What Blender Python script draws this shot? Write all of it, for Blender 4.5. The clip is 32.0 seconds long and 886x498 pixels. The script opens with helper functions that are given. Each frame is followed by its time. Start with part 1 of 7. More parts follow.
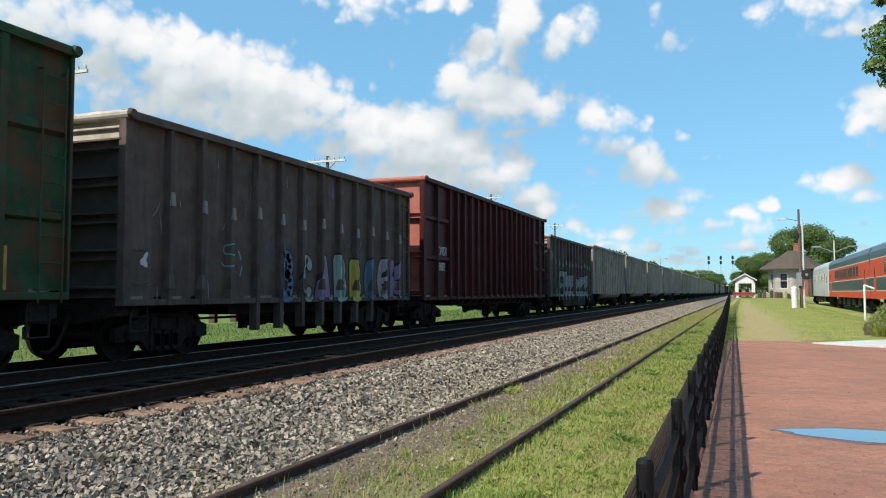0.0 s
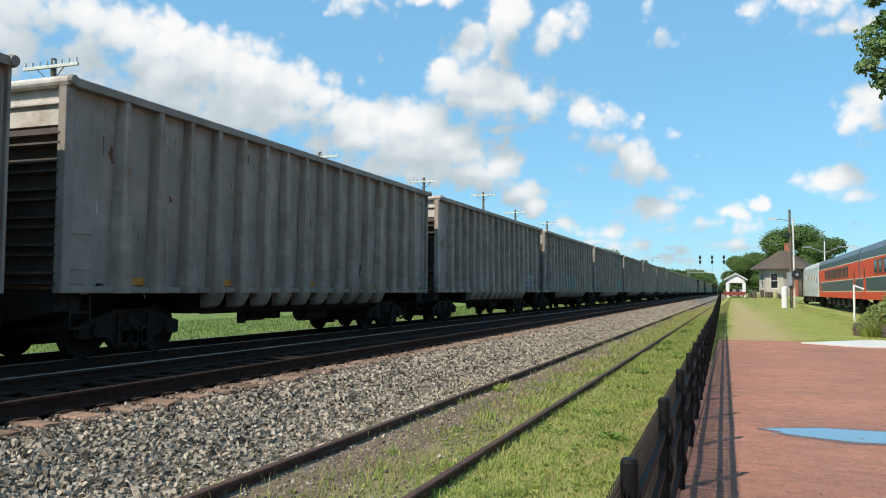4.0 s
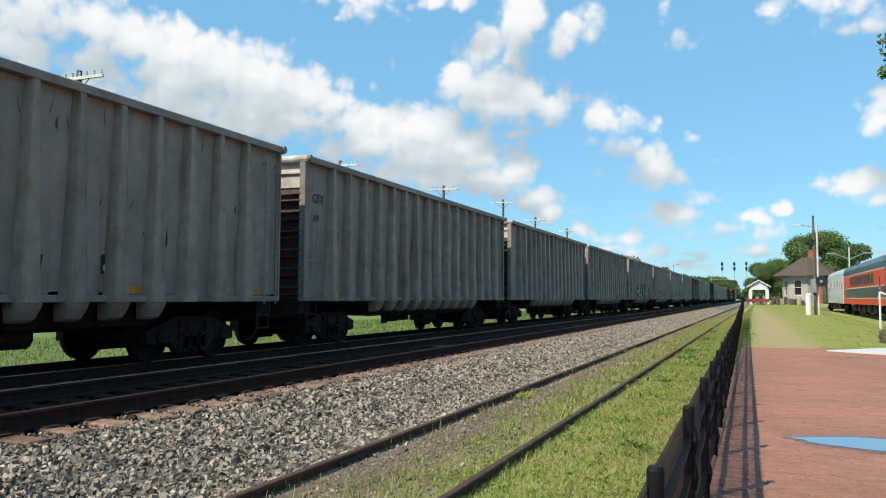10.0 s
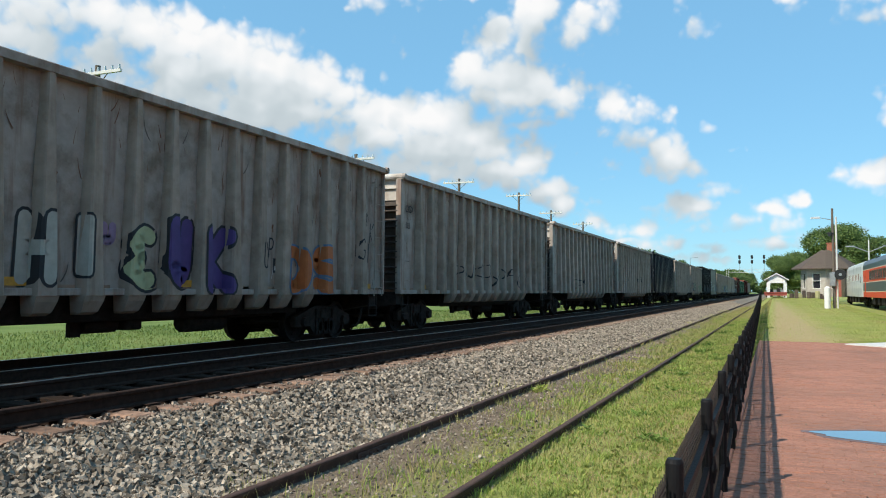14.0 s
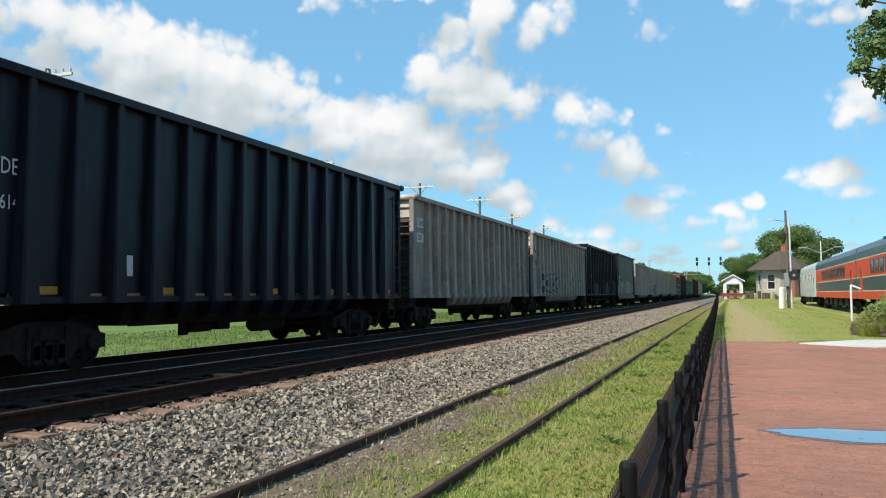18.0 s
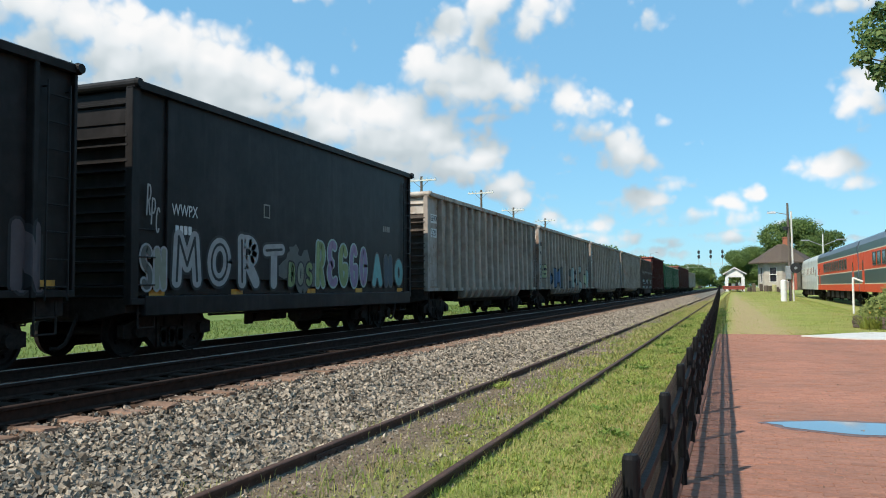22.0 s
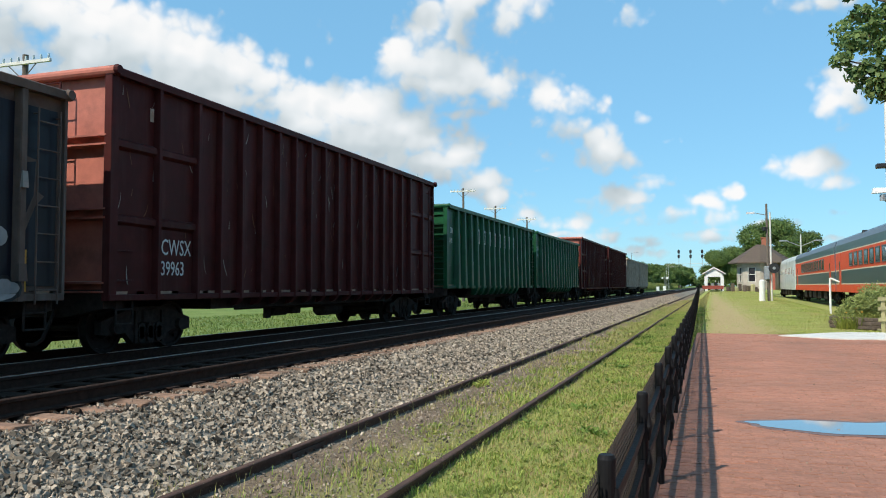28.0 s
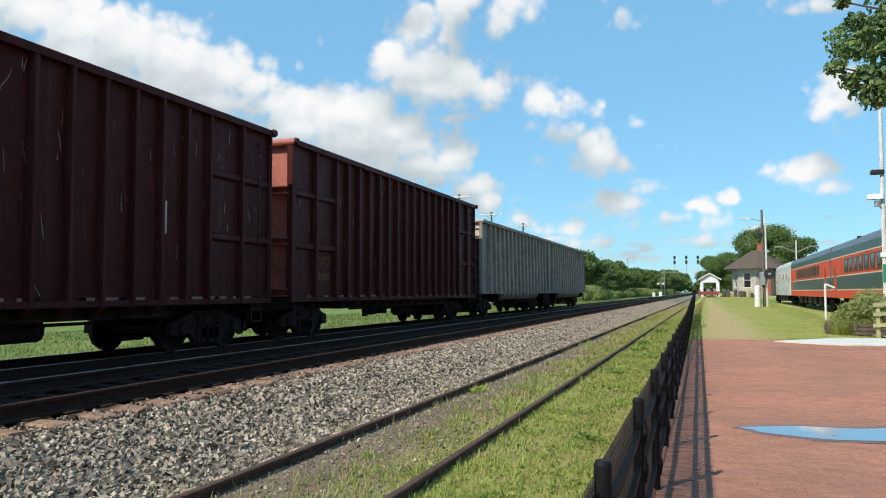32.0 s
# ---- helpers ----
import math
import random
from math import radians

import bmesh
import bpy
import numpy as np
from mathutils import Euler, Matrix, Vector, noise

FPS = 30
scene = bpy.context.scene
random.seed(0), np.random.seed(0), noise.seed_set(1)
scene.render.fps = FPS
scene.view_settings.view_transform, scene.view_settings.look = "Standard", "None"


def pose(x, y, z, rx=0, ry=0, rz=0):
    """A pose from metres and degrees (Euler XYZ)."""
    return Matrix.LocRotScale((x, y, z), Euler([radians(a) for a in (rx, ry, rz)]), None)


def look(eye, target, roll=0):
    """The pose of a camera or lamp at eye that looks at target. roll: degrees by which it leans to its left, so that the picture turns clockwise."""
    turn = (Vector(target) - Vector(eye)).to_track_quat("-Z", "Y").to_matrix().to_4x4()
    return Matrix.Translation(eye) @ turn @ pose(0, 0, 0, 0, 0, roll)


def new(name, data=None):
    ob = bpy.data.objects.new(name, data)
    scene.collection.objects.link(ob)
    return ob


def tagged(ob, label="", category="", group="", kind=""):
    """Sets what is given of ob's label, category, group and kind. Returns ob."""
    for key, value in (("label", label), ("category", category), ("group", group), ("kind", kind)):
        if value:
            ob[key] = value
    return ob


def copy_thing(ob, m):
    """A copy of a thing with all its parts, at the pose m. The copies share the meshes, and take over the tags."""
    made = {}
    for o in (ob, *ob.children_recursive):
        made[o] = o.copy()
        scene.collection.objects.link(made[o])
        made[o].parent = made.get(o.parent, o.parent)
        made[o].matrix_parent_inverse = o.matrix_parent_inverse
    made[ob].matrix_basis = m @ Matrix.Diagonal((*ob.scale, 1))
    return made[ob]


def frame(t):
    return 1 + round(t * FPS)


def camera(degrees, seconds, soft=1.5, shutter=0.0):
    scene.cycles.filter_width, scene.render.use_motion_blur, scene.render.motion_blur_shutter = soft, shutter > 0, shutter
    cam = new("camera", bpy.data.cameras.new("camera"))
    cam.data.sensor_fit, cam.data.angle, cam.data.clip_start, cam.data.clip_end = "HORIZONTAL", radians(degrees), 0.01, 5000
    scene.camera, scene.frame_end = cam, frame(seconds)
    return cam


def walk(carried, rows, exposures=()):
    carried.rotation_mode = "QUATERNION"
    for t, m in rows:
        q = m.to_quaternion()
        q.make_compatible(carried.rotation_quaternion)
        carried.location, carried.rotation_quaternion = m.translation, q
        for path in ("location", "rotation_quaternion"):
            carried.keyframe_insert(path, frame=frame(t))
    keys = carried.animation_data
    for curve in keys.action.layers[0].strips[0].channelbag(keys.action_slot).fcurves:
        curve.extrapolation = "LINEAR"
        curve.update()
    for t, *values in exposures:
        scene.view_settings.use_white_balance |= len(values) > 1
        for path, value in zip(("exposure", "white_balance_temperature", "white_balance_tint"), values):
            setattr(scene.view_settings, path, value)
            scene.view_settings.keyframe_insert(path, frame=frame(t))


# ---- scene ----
cam = camera(58.6, 32.0, soft=1.05)
PATH = [
    (0.0, (-0.000, -0.000, 1.500, 93.134, 0.000, 20.890)),
    (0.5, (0.001, -0.002, 1.503, 93.143, -0.254, 20.884)),
    (1.0, (-0.001, 0.016, 1.496, 93.063, -0.329, 20.812)),
    (1.5, (-0.001, 0.029, 1.497, 93.033, -0.377, 20.561)),
    (2.0, (-0.000, 0.029, 1.498, 93.109, -0.428, 20.159)),
    (2.5, (0.001, 0.052, 1.494, 93.244, -0.574, 19.661)),
    (4.5, (0.015, 0.044, 1.497, 92.883, -0.384, 20.725)),
    (5.0, (0.015, 0.019, 1.497, 93.119, -0.363, 21.044)),
    (5.5, (0.016, 0.032, 1.496, 93.100, -0.350, 20.874)),
    (6.0, (0.015, 0.027, 1.498, 92.991, -0.434, 21.044)),
    (6.5, (0.016, 0.015, 1.500, 93.030, -0.427, 21.312)),
    (7.0, (0.016, 0.018, 1.499, 93.172, -0.382, 21.423)),
    (7.5, (0.014, 0.006, 1.501, 93.212, -0.622, 21.457)),
    (8.0, (0.008, -0.004, 1.504, 93.278, -0.525, 21.958)),
    (8.5, (0.006, -0.033, 1.504, 93.426, -0.563, 22.414)),
    (9.0, (0.005, -0.033, 1.504, 93.453, -0.814, 22.110)),
    (9.5, (0.003, -0.014, 1.504, 93.338, -0.614, 21.910)),
    (10.0, (0.006, -0.003, 1.503, 93.476, -0.324, 21.745)),
    (10.5, (0.011, -0.009, 1.503, 93.408, -0.396, 21.487)),
    (11.0, (0.015, 0.023, 1.499, 92.967, -0.485, 21.160)),
    (11.5, (0.017, 0.048, 1.492, 92.661, -0.436, 21.096)),
    (12.0, (0.012, 0.049, 1.492, 92.657, -0.418, 21.408)),
    (12.5, (0.012, 0.033, 1.495, 92.604, -0.421, 21.779)),
    (13.0, (0.009, 0.001, 1.498, 92.442, -0.670, 22.237)),
    (13.5, (0.007, -0.024, 1.502, 92.708, -0.253, 22.621)),
    (14.0, (-0.000, -0.037, 1.505, 92.973, -0.350, 22.860)),
    (14.5, (0.011, -0.044, 1.505, 93.374, -0.148, 22.594)),
    (16.5, (0.013, 0.022, 1.499, 93.643, -0.112, 20.825)),
    (17.0, (0.017, 0.038, 1.497, 93.514, 0.053, 20.518)),
    (17.5, (0.017, 0.045, 1.496, 93.446, 0.260, 20.350)),
    (18.0, (0.014, 0.076, 1.493, 93.320, 0.316, 20.134)),
    (18.5, (0.016, 0.066, 1.498, 93.492, 0.070, 20.408)),
    (19.0, (0.024, 0.043, 1.504, 93.754, 0.111, 20.791)),
    (19.5, (0.024, 0.028, 1.497, 93.793, -0.225, 20.631)),
    (20.0, (0.019, 0.050, 1.495, 93.493, 0.190, 20.400)),
    (20.5, (0.013, 0.052, 1.493, 93.108, 0.198, 20.543)),
    (21.0, (0.013, 0.058, 1.493, 92.922, 0.428, 20.462)),
    (21.5, (0.012, 0.065, 1.495, 92.795, 0.274, 20.348)),
    (22.0, (0.009, 0.080, 1.492, 92.830, 0.391, 20.250)),
    (22.5, (0.008, 0.072, 1.494, 92.814, 0.389, 20.404)),
    (23.0, (0.005, 0.065, 1.493, 92.779, 0.178, 20.527)),
    (23.5, (-0.004, 0.064, 1.494, 92.746, 0.321, 20.848)),
    (24.0, (-0.007, 0.048, 1.496, 92.921, 0.636, 21.317)),
    (24.5, (-0.005, 0.030, 1.497, 92.950, 0.582, 21.651)),
    (25.0, (0.008, 0.035, 1.495, 93.007, 0.000, 21.476)),
    (25.5, (0.015, 0.042, 1.495, 93.063, 0.203, 21.013)),
    (27.5, (0.021, 0.127, 1.490, 92.967, 0.153, 19.035)),
    (28.0, (0.016, 0.133, 1.489, 92.681, 0.054, 18.918)),
    (28.5, (0.022, 0.130, 1.489, 92.471, -0.351, 19.008)),
    (29.0, (0.024, 0.135, 1.489, 92.420, 0.141, 18.765)),
    (29.5, (0.020, 0.131, 1.488, 92.441, 0.137, 18.787)),
    (30.0, (0.011, 0.123, 1.488, 92.396, 0.096, 18.755)),
    (30.5, (0.009, 0.112, 1.494, 92.348, 0.526, 18.914)),
    (31.0, (0.012, 0.111, 1.492, 92.620, 0.418, 18.841)),
    (31.5, (0.016, 0.115, 1.491, 92.818, 0.522, 18.644)),
    (32.0, (0.018, 0.112, 1.493, 93.093, 0.043, 18.635)),
]
walk(cam, [(t, pose(*p)) for t, p in PATH])

# ---- world, sun, exposure ----
SUN_TO = Vector((0.50, 0.80, -0.95)).normalized()          # the way the sunlight goes
sun_el = math.asin(-SUN_TO.z)
sun_az = math.atan2(-SUN_TO.x, -SUN_TO.y)                   # from +y towards +x
world = bpy.data.worlds.new("sky")
scene.world = world
world.use_nodes = True
wn = world.node_tree.nodes
sky = wn.new("ShaderNodeTexSky")
sky.sky_type = "NISHITA"
sky.sun_disc = False
sky.sun_elevation = sun_el
sky.sun_rotation = sun_az
sky.air_density, sky.dust_density, sky.ozone_density = 1.0, 0.3, 3.0
wn["Background"].inputs[1].default_value = 0.15
blue = wn.new("ShaderNodeMix")
blue.data_type, blue.blend_type = "RGBA", "MULTIPLY"
blue.inputs[0].default_value = 1.0
blue.inputs[7].default_value = (0.74, 1.0, 1.0, 1)
world.node_tree.links.new(sky.outputs[0], blue.inputs[6])
air = wn.new("ShaderNodeMix")                               # summer haze evens the blue out
air.data_type = "RGBA"
air.inputs[0].default_value = 0.6
air.inputs[7].default_value = (1.66, 3.85, 5.95, 1)
world.node_tree.links.new(blue.outputs[2], air.inputs[6])
world.node_tree.links.new(air.outputs[2], wn["Background"].inputs[0])
sun = new("sun", bpy.data.lights.new("sun", "SUN"))
sun.data.energy, sun.data.angle, sun.data.color = 5.0, radians(0.55), (1.0, 0.93, 0.80)
sun.matrix_basis = look((-40, -60, 80), Vector((-40, -60, 80)) + SUN_TO)
scene.view_settings.exposure = 0.05


# ---- materials ----
def nodes_of(name):
    m = bpy.data.materials.new(name)
    m.use_nodes = True
    return m, m.node_tree.nodes, m.node_tree.links, m.node_tree.nodes["Principled BSDF"]


def ramp(nt, links, fac, stops):
    r = nt.new("ShaderNodeValToRGB")
    e = r.color_ramp.elements
    while len(e) < len(stops):
        e.new(0.5)
    for k, (p, c) in enumerate(stops):
        e[k].position = p
        e[k].color = (*c, 1)
    links.new(fac, r.inputs[0])
    return r.outputs[0]


def noise_node(nt, links, co, scale, detail=4, rough=0.6, stretch=None):
    if stretch:
        mp = nt.new("ShaderNodeMapping")
        mp.inputs["Scale"].default_value = stretch
        links.new(co, mp.inputs[0])
        co = mp.outputs[0]
    n = nt.new("ShaderNodeTexNoise")
    n.inputs["Scale"].default_value = scale
    n.inputs["Detail"].default_value = detail
    n.inputs["Roughness"].default_value = rough
    links.new(co, n.inputs["Vector"])
    return n.outputs[0]


def mix(nt, links, fac, a, b, blend="MIX"):
    x = nt.new("ShaderNodeMix")
    x.data_type = "RGBA"
    x.blend_type = blend
    for s, v in ((x.inputs[0], fac), (x.inputs[6], a), (x.inputs[7], b)):
        if hasattr(v, "is_linked"):
            links.new(v, s)
        elif isinstance(v, tuple):
            s.default_value = (*v, 1)
        else:
            s.default_value = v
    return x.outputs[2]


def surface(name, base, rough=0.7, metal=0.0, vary=0.15, grain=6.0, stain=None, stain_scale=0.6, stain_at=(0.5, 0.75),
            streak=None, streak_amount=0.6, bump=0.15, bump_scale=40.0, island=0.0, per_object=0.0, spec=0.4):
    """Base colour with fine grain, broad stains, downward streaks and relief; coordinates are the object's metres."""
    m, nt, links, bsdf = nodes_of(name)
    co = nt.new("ShaderNodeTexCoord").outputs["Object"]
    info = nt.new("ShaderNodeObjectInfo")
    if per_object > 0:
        off = nt.new("ShaderNodeVectorMath")
        off.operation = "SCALE"
        off.inputs[0].default_value = (37.0, 61.0, 17.0)
        links.new(info.outputs["Random"], off.inputs["Scale"])
        add = nt.new("ShaderNodeVectorMath")
        links.new(co, add.inputs[0])
        links.new(off.outputs[0], add.inputs[1])
        co = add.outputs[0]
    g = noise_node(nt, links, co, grain, 5)
    lo = tuple(max(0.0, c * (1 - vary)) for c in base)
    hi = tuple(min(1.0, c * (1 + vary)) for c in base)
    col = ramp(nt, links, g, [(0.3, lo), (0.7, hi)])
    if stain:
        s = noise_node(nt, links, co, stain_scale, 6, 0.65)
        f = ramp(nt, links, s, [(stain_at[0], (0, 0, 0)), (stain_at[1], (1, 1, 1))])
        col = mix(nt, links, f, col, stain)
    if streak:
        s = noise_node(nt, links, co, 1.0, 5, 0.6, (3.0, 4.5, 0.35))
        f = ramp(nt, links, s, [(0.52, (0, 0, 0)), (0.72, (streak_amount,) * 3)])
        col = mix(nt, links, f, col, streak)
    for amount, source in ((island, "isl"), (per_object, "obj")):
        if amount > 0:
            src = nt.new("ShaderNodeNewGeometry").outputs["Random Per Island"] if source == "isl" else info.outputs["Random"]
            f = ramp(nt, links, src, [(0.0, (1 - amount,) * 3), (1.0, (1 + amount,) * 3)])
            col = mix(nt, links, 1.0, col, f, "MULTIPLY")
    links.new(col, bsdf.inputs["Base Color"])
    bsdf.inputs["Roughness"].default_value = rough
    bsdf.inputs["Metallic"].default_value = metal
    bsdf.inputs["Specular IOR Level"].default_value = spec
    if bump > 0:
        b = nt.new("ShaderNodeBump")
        b.inputs["Strength"].default_value = bump
        b.inputs["Distance"].default_value = 0.02
        links.new(noise_node(nt, links, co, bump_scale, 4), b.inputs["Height"])
        links.new(b.outputs[0], bsdf.inputs["Normal"])
    return m


def leafy(name, a, b, scale=1.2, through_light=0.35, dry=None, dry_scale=0.5):
    """Leaves or blades: hue varies from piece to piece, and some light comes through them."""
    m, nt, links, bsdf = nodes_of(name)
    isl = nt.new("ShaderNodeNewGeometry").outputs["Random Per Island"]
    co = nt.new("ShaderNodeTexCoord").outputs["Object"]
    col = ramp(nt, links, isl, [(0.0, a), (1.0, b)])
    n = noise_node(nt, links, co, scale, 3)
    f = ramp(nt, links, n, [(0.3, (0.62, 0.66, 0.62)), (0.7, (1.3, 1.25, 1.12))])
    col = mix(nt, links, 1.0, col, f, "MULTIPLY")
    if dry:
        d = ramp(nt, links, noise_node(nt, links, co, dry_scale, 5, 0.7), [(0.44, (0, 0, 0)), (0.60, (0.9, 0.9, 0.9))])
        col = mix(nt, links, d, col, dry)
    links.new(col, bsdf.inputs["Base Color"])
    bsdf.inputs["Roughness"].default_value = 0.55
    bsdf.inputs["Specular IOR Level"].default_value = 0.25
    tl = nt.new("ShaderNodeBsdfTranslucent")
    links.new(col, tl.inputs[0])
    ms = nt.new("ShaderNodeMixShader")
    ms.inputs[0].default_value = through_light
    links.new(bsdf.outputs[0], ms.inputs[1])
    links.new(tl.outputs[0], ms.inputs[2])
    links.new(ms.outputs[0], nt["Material Output"].inputs[0])
    return m


M_GRAY = surface("gray_car_paint", (0.325, 0.272, 0.232), 0.6, vary=0.12, grain=3, stain=(0.20, 0.175, 0.145), stain_scale=0.9, stain_at=(0.42, 0.75),
                 streak=(0.12, 0.085, 0.06), streak_amount=0.4, bump=0.12, bump_scale=5, per_object=0.10, spec=0.25)
M_GRAY_OLD = surface("worn_gray_car_paint", (0.365, 0.310, 0.265), 0.6, vary=0.14, grain=4, stain=(0.15, 0.11, 0.075), stain_scale=1.1, stain_at=(0.5, 0.72),
                     streak=(0.17, 0.07, 0.032), streak_amount=0.75, bump=0.2, bump_scale=5, per_object=0.10, spec=0.25)
M_STAKE = surface("warm_gray_stake_paint", (0.345, 0.275, 0.218), 0.65, vary=0.16, grain=4, stain=(0.20, 0.145, 0.10), stain_scale=1.3, stain_at=(0.48, 0.75),
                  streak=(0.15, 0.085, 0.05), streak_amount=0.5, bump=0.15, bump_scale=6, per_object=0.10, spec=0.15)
M_BROWN = surface("brown_car_paint", (0.110, 0.074, 0.058), 0.8, vary=0.25, grain=3, stain=(0.055, 0.032, 0.022), stain_scale=0.9,
                  streak=(0.20, 0.18, 0.16), streak_amount=0.35, bump=0.25, bump_scale=6, per_object=0.08, spec=0.3)
M_RED = surface("oxide_red_car_paint", (0.064, 0.014, 0.013), 0.5, vary=0.22, grain=3, stain=(0.045, 0.014, 0.011), stain_scale=1.0,
                streak=(0.12, 0.065, 0.055), streak_amount=0.28, bump=0.18, bump_scale=4, per_object=0.08, spec=0.09)
M_GREEN = surface("green_car_paint", (0.008, 0.074, 0.029), 0.42, vary=0.18, grain=3, stain=(0.010, 0.028, 0.016), stain_scale=0.9,
                  streak=(0.035, 0.07, 0.046), streak_amount=0.35, bump=0.12, bump_scale=3, per_object=0.06, spec=0.22)
M_OLDGREEN = surface("faded_green_car_paint", (0.040, 0.082, 0.042), 0.7, vary=0.3, grain=3, stain=(0.11, 0.06, 0.03), stain_scale=1.4, stain_at=(0.45, 0.6),
                     streak=(0.13, 0.06, 0.03), streak_amount=0.7, bump=0.25, bump_scale=5, spec=0.12)
M_BLUE = surface("dark_blue_car_paint", (0.010, 0.009, 0.015), 0.36, vary=0.3, grain=2, stain=(0.014, 0.019, 0.024), stain_scale=0.9,
                 streak=(0.030, 0.036, 0.050), streak_amount=0.45, bump=0.12, bump_scale=3, spec=0.2)
M_BLACK = surface("black_car_paint", (0.017, 0.015, 0.0145), 0.45, vary=0.3, grain=3, stain=(0.034, 0.03, 0.03), stain_scale=1.0,
                  streak=(0.06, 0.052, 0.052), streak_amount=0.3, bump=0.15, bump_scale=5, spec=0.12)
M_INSIDE = surface("rusty_inside_steel", (0.30, 0.20, 0.14), 0.8, vary=0.3, grain=2, stain=(0.12, 0.06, 0.035), stain_scale=0.7)
M_ENDWHITE = surface("chalky_end_sheet", (0.55, 0.50, 0.44), 0.7, vary=0.15, grain=4, stain=(0.3, 0.2, 0.13), stain_scale=1.5)
# dark colour stands in for the shaded recess of a car end
M_ENDDARK = surface("recess_shade_end_sheet", (0.085, 0.07, 0.06), 0.8, vary=0.25, grain=4, stain=(0.14, 0.11, 0.09), stain_scale=1.5, bump=0.1)
# much lighter copy of the oxide red paint, for the sunlit car ends
M_ENDRED = surface("sunlit_red_end_sheet", (0.42, 0.13, 0.09), 0.7, vary=0.15, grain=4, stain=(0.2, 0.07, 0.05), stain_scale=1.5)
M_TRUCK = surface("grimy_cast_steel", (0.032, 0.025, 0.021), 0.75, vary=0.4, grain=9, bump=0.3, bump_scale=25, spec=0.12)
M_WHEEL = surface("dark_wheel_steel", (0.024, 0.019, 0.017), 0.6, metal=0.3, vary=0.3, grain=10, bump=0.1, spec=0.12)
M_WHITE = surface("white_paint", (0.72, 0.72, 0.70), 0.6, vary=0.08, grain=5, stain=(0.5, 0.48, 0.43), stain_scale=2.0, stain_at=(0.55, 0.85), bump=0.08)
M_LETTER = surface("pale_stencil_paint", (0.62, 0.62, 0.60), 0.7, vary=0.15, grain=12, bump=0.0)
M_INK = surface("dark_stencil_paint", (0.03, 0.03, 0.035), 0.7, vary=0.2, grain=12, bump=0.0)
M_YELLOW = surface("yellow_reflector", (0.55, 0.27, 0.03), 0.5, vary=0.2, grain=9, stain=(0.3, 0.15, 0.04), stain_scale=6, bump=0.0)
SPRAY = {k: surface("spray_paint_" + k, c, 0.6, vary=0.15, grain=5, bump=0.0) for k, c in
         dict(silver=(0.32, 0.31, 0.30), black=(0.02, 0.02, 0.022), blue=(0.10, 0.16, 0.25), purple=(0.07, 0.04, 0.17), orange=(0.42, 0.12, 0.03),
              teal=(0.15, 0.34, 0.33), olive=(0.22, 0.27, 0.11), green=(0.05, 0.24, 0.12), pink=(0.50, 0.22, 0.24), pale=(0.32, 0.39, 0.35), yellow=(0.5, 0.38, 0.06),
              red=(0.32, 0.05, 0.04), mauve=(0.26, 0.18, 0.28), drab=(0.24, 0.24, 0.18), lime=(0.40, 0.43, 0.24), cream=(0.40, 0.38, 0.32), grime=(0.10, 0.10, 0.09), dusk=(0.045, 0.065, 0.085),
              shade=(0.10, 0.08, 0.085)).items()}
M_RAILTOP = surface("worn_rail_head", (0.50, 0.47, 0.44), 0.45, metal=0.9, vary=0.15, grain=8, bump=0.0)
M_RAIL = surface("rusted_rail", (0.038, 0.022, 0.016), 0.8, vary=0.35, grain=12, bump=0.2, bump_scale=60, spec=0.12)
M_SIDERAIL = surface("brown_siding_rail", (0.085, 0.045, 0.032), 0.8, vary=0.35, grain=12, stain=(0.045, 0.025, 0.02), stain_scale=3, bump=0.3, bump_scale=60)
M_TIE = surface("weathered_tie", (0.25, 0.155, 0.108), 0.9, vary=0.35, grain=14, stain=(0.16, 0.10, 0.075), stain_scale=4, bump=0.5, bump_scale=30, per_object=0.25, spec=0.12)


def dust_ties():
    """Oil and brake dust blacken the ties between and beside the rails; the ends stay brown."""
    nt, links = M_TIE.node_tree.nodes, M_TIE.node_tree.links
    bsdf = nt["Principled BSDF"]
    src = bsdf.inputs["Base Color"].links[0].from_socket
    co = nt.new("ShaderNodeTexCoord").outputs["Object"]
    sep = nt.new("ShaderNodeSeparateXYZ")
    links.new(co, sep.inputs[0])
    ab = nt.new("ShaderNodeMath")
    ab.operation = "ABSOLUTE"
    links.new(sep.outputs[0], ab.inputs[0])
    wob = nt.new("ShaderNodeMath")
    wob.operation = "MULTIPLY_ADD"
    links.new(noise_node(nt, links, co, 5.0, 4), wob.inputs[0])
    wob.inputs[1].default_value = 0.25
    links.new(ab.outputs[0], wob.inputs[2])
    f = nt.new("ShaderNodeMapRange")
    f.inputs["From Min"].default_value, f.inputs["From Max"].default_value = 0.98, 1.14
    links.new(wob.outputs[0], f.inputs[0])
    links.new(mix(nt, links, f.outputs[0], (0.026, 0.016, 0.011), src), bsdf.inputs["Base Color"])


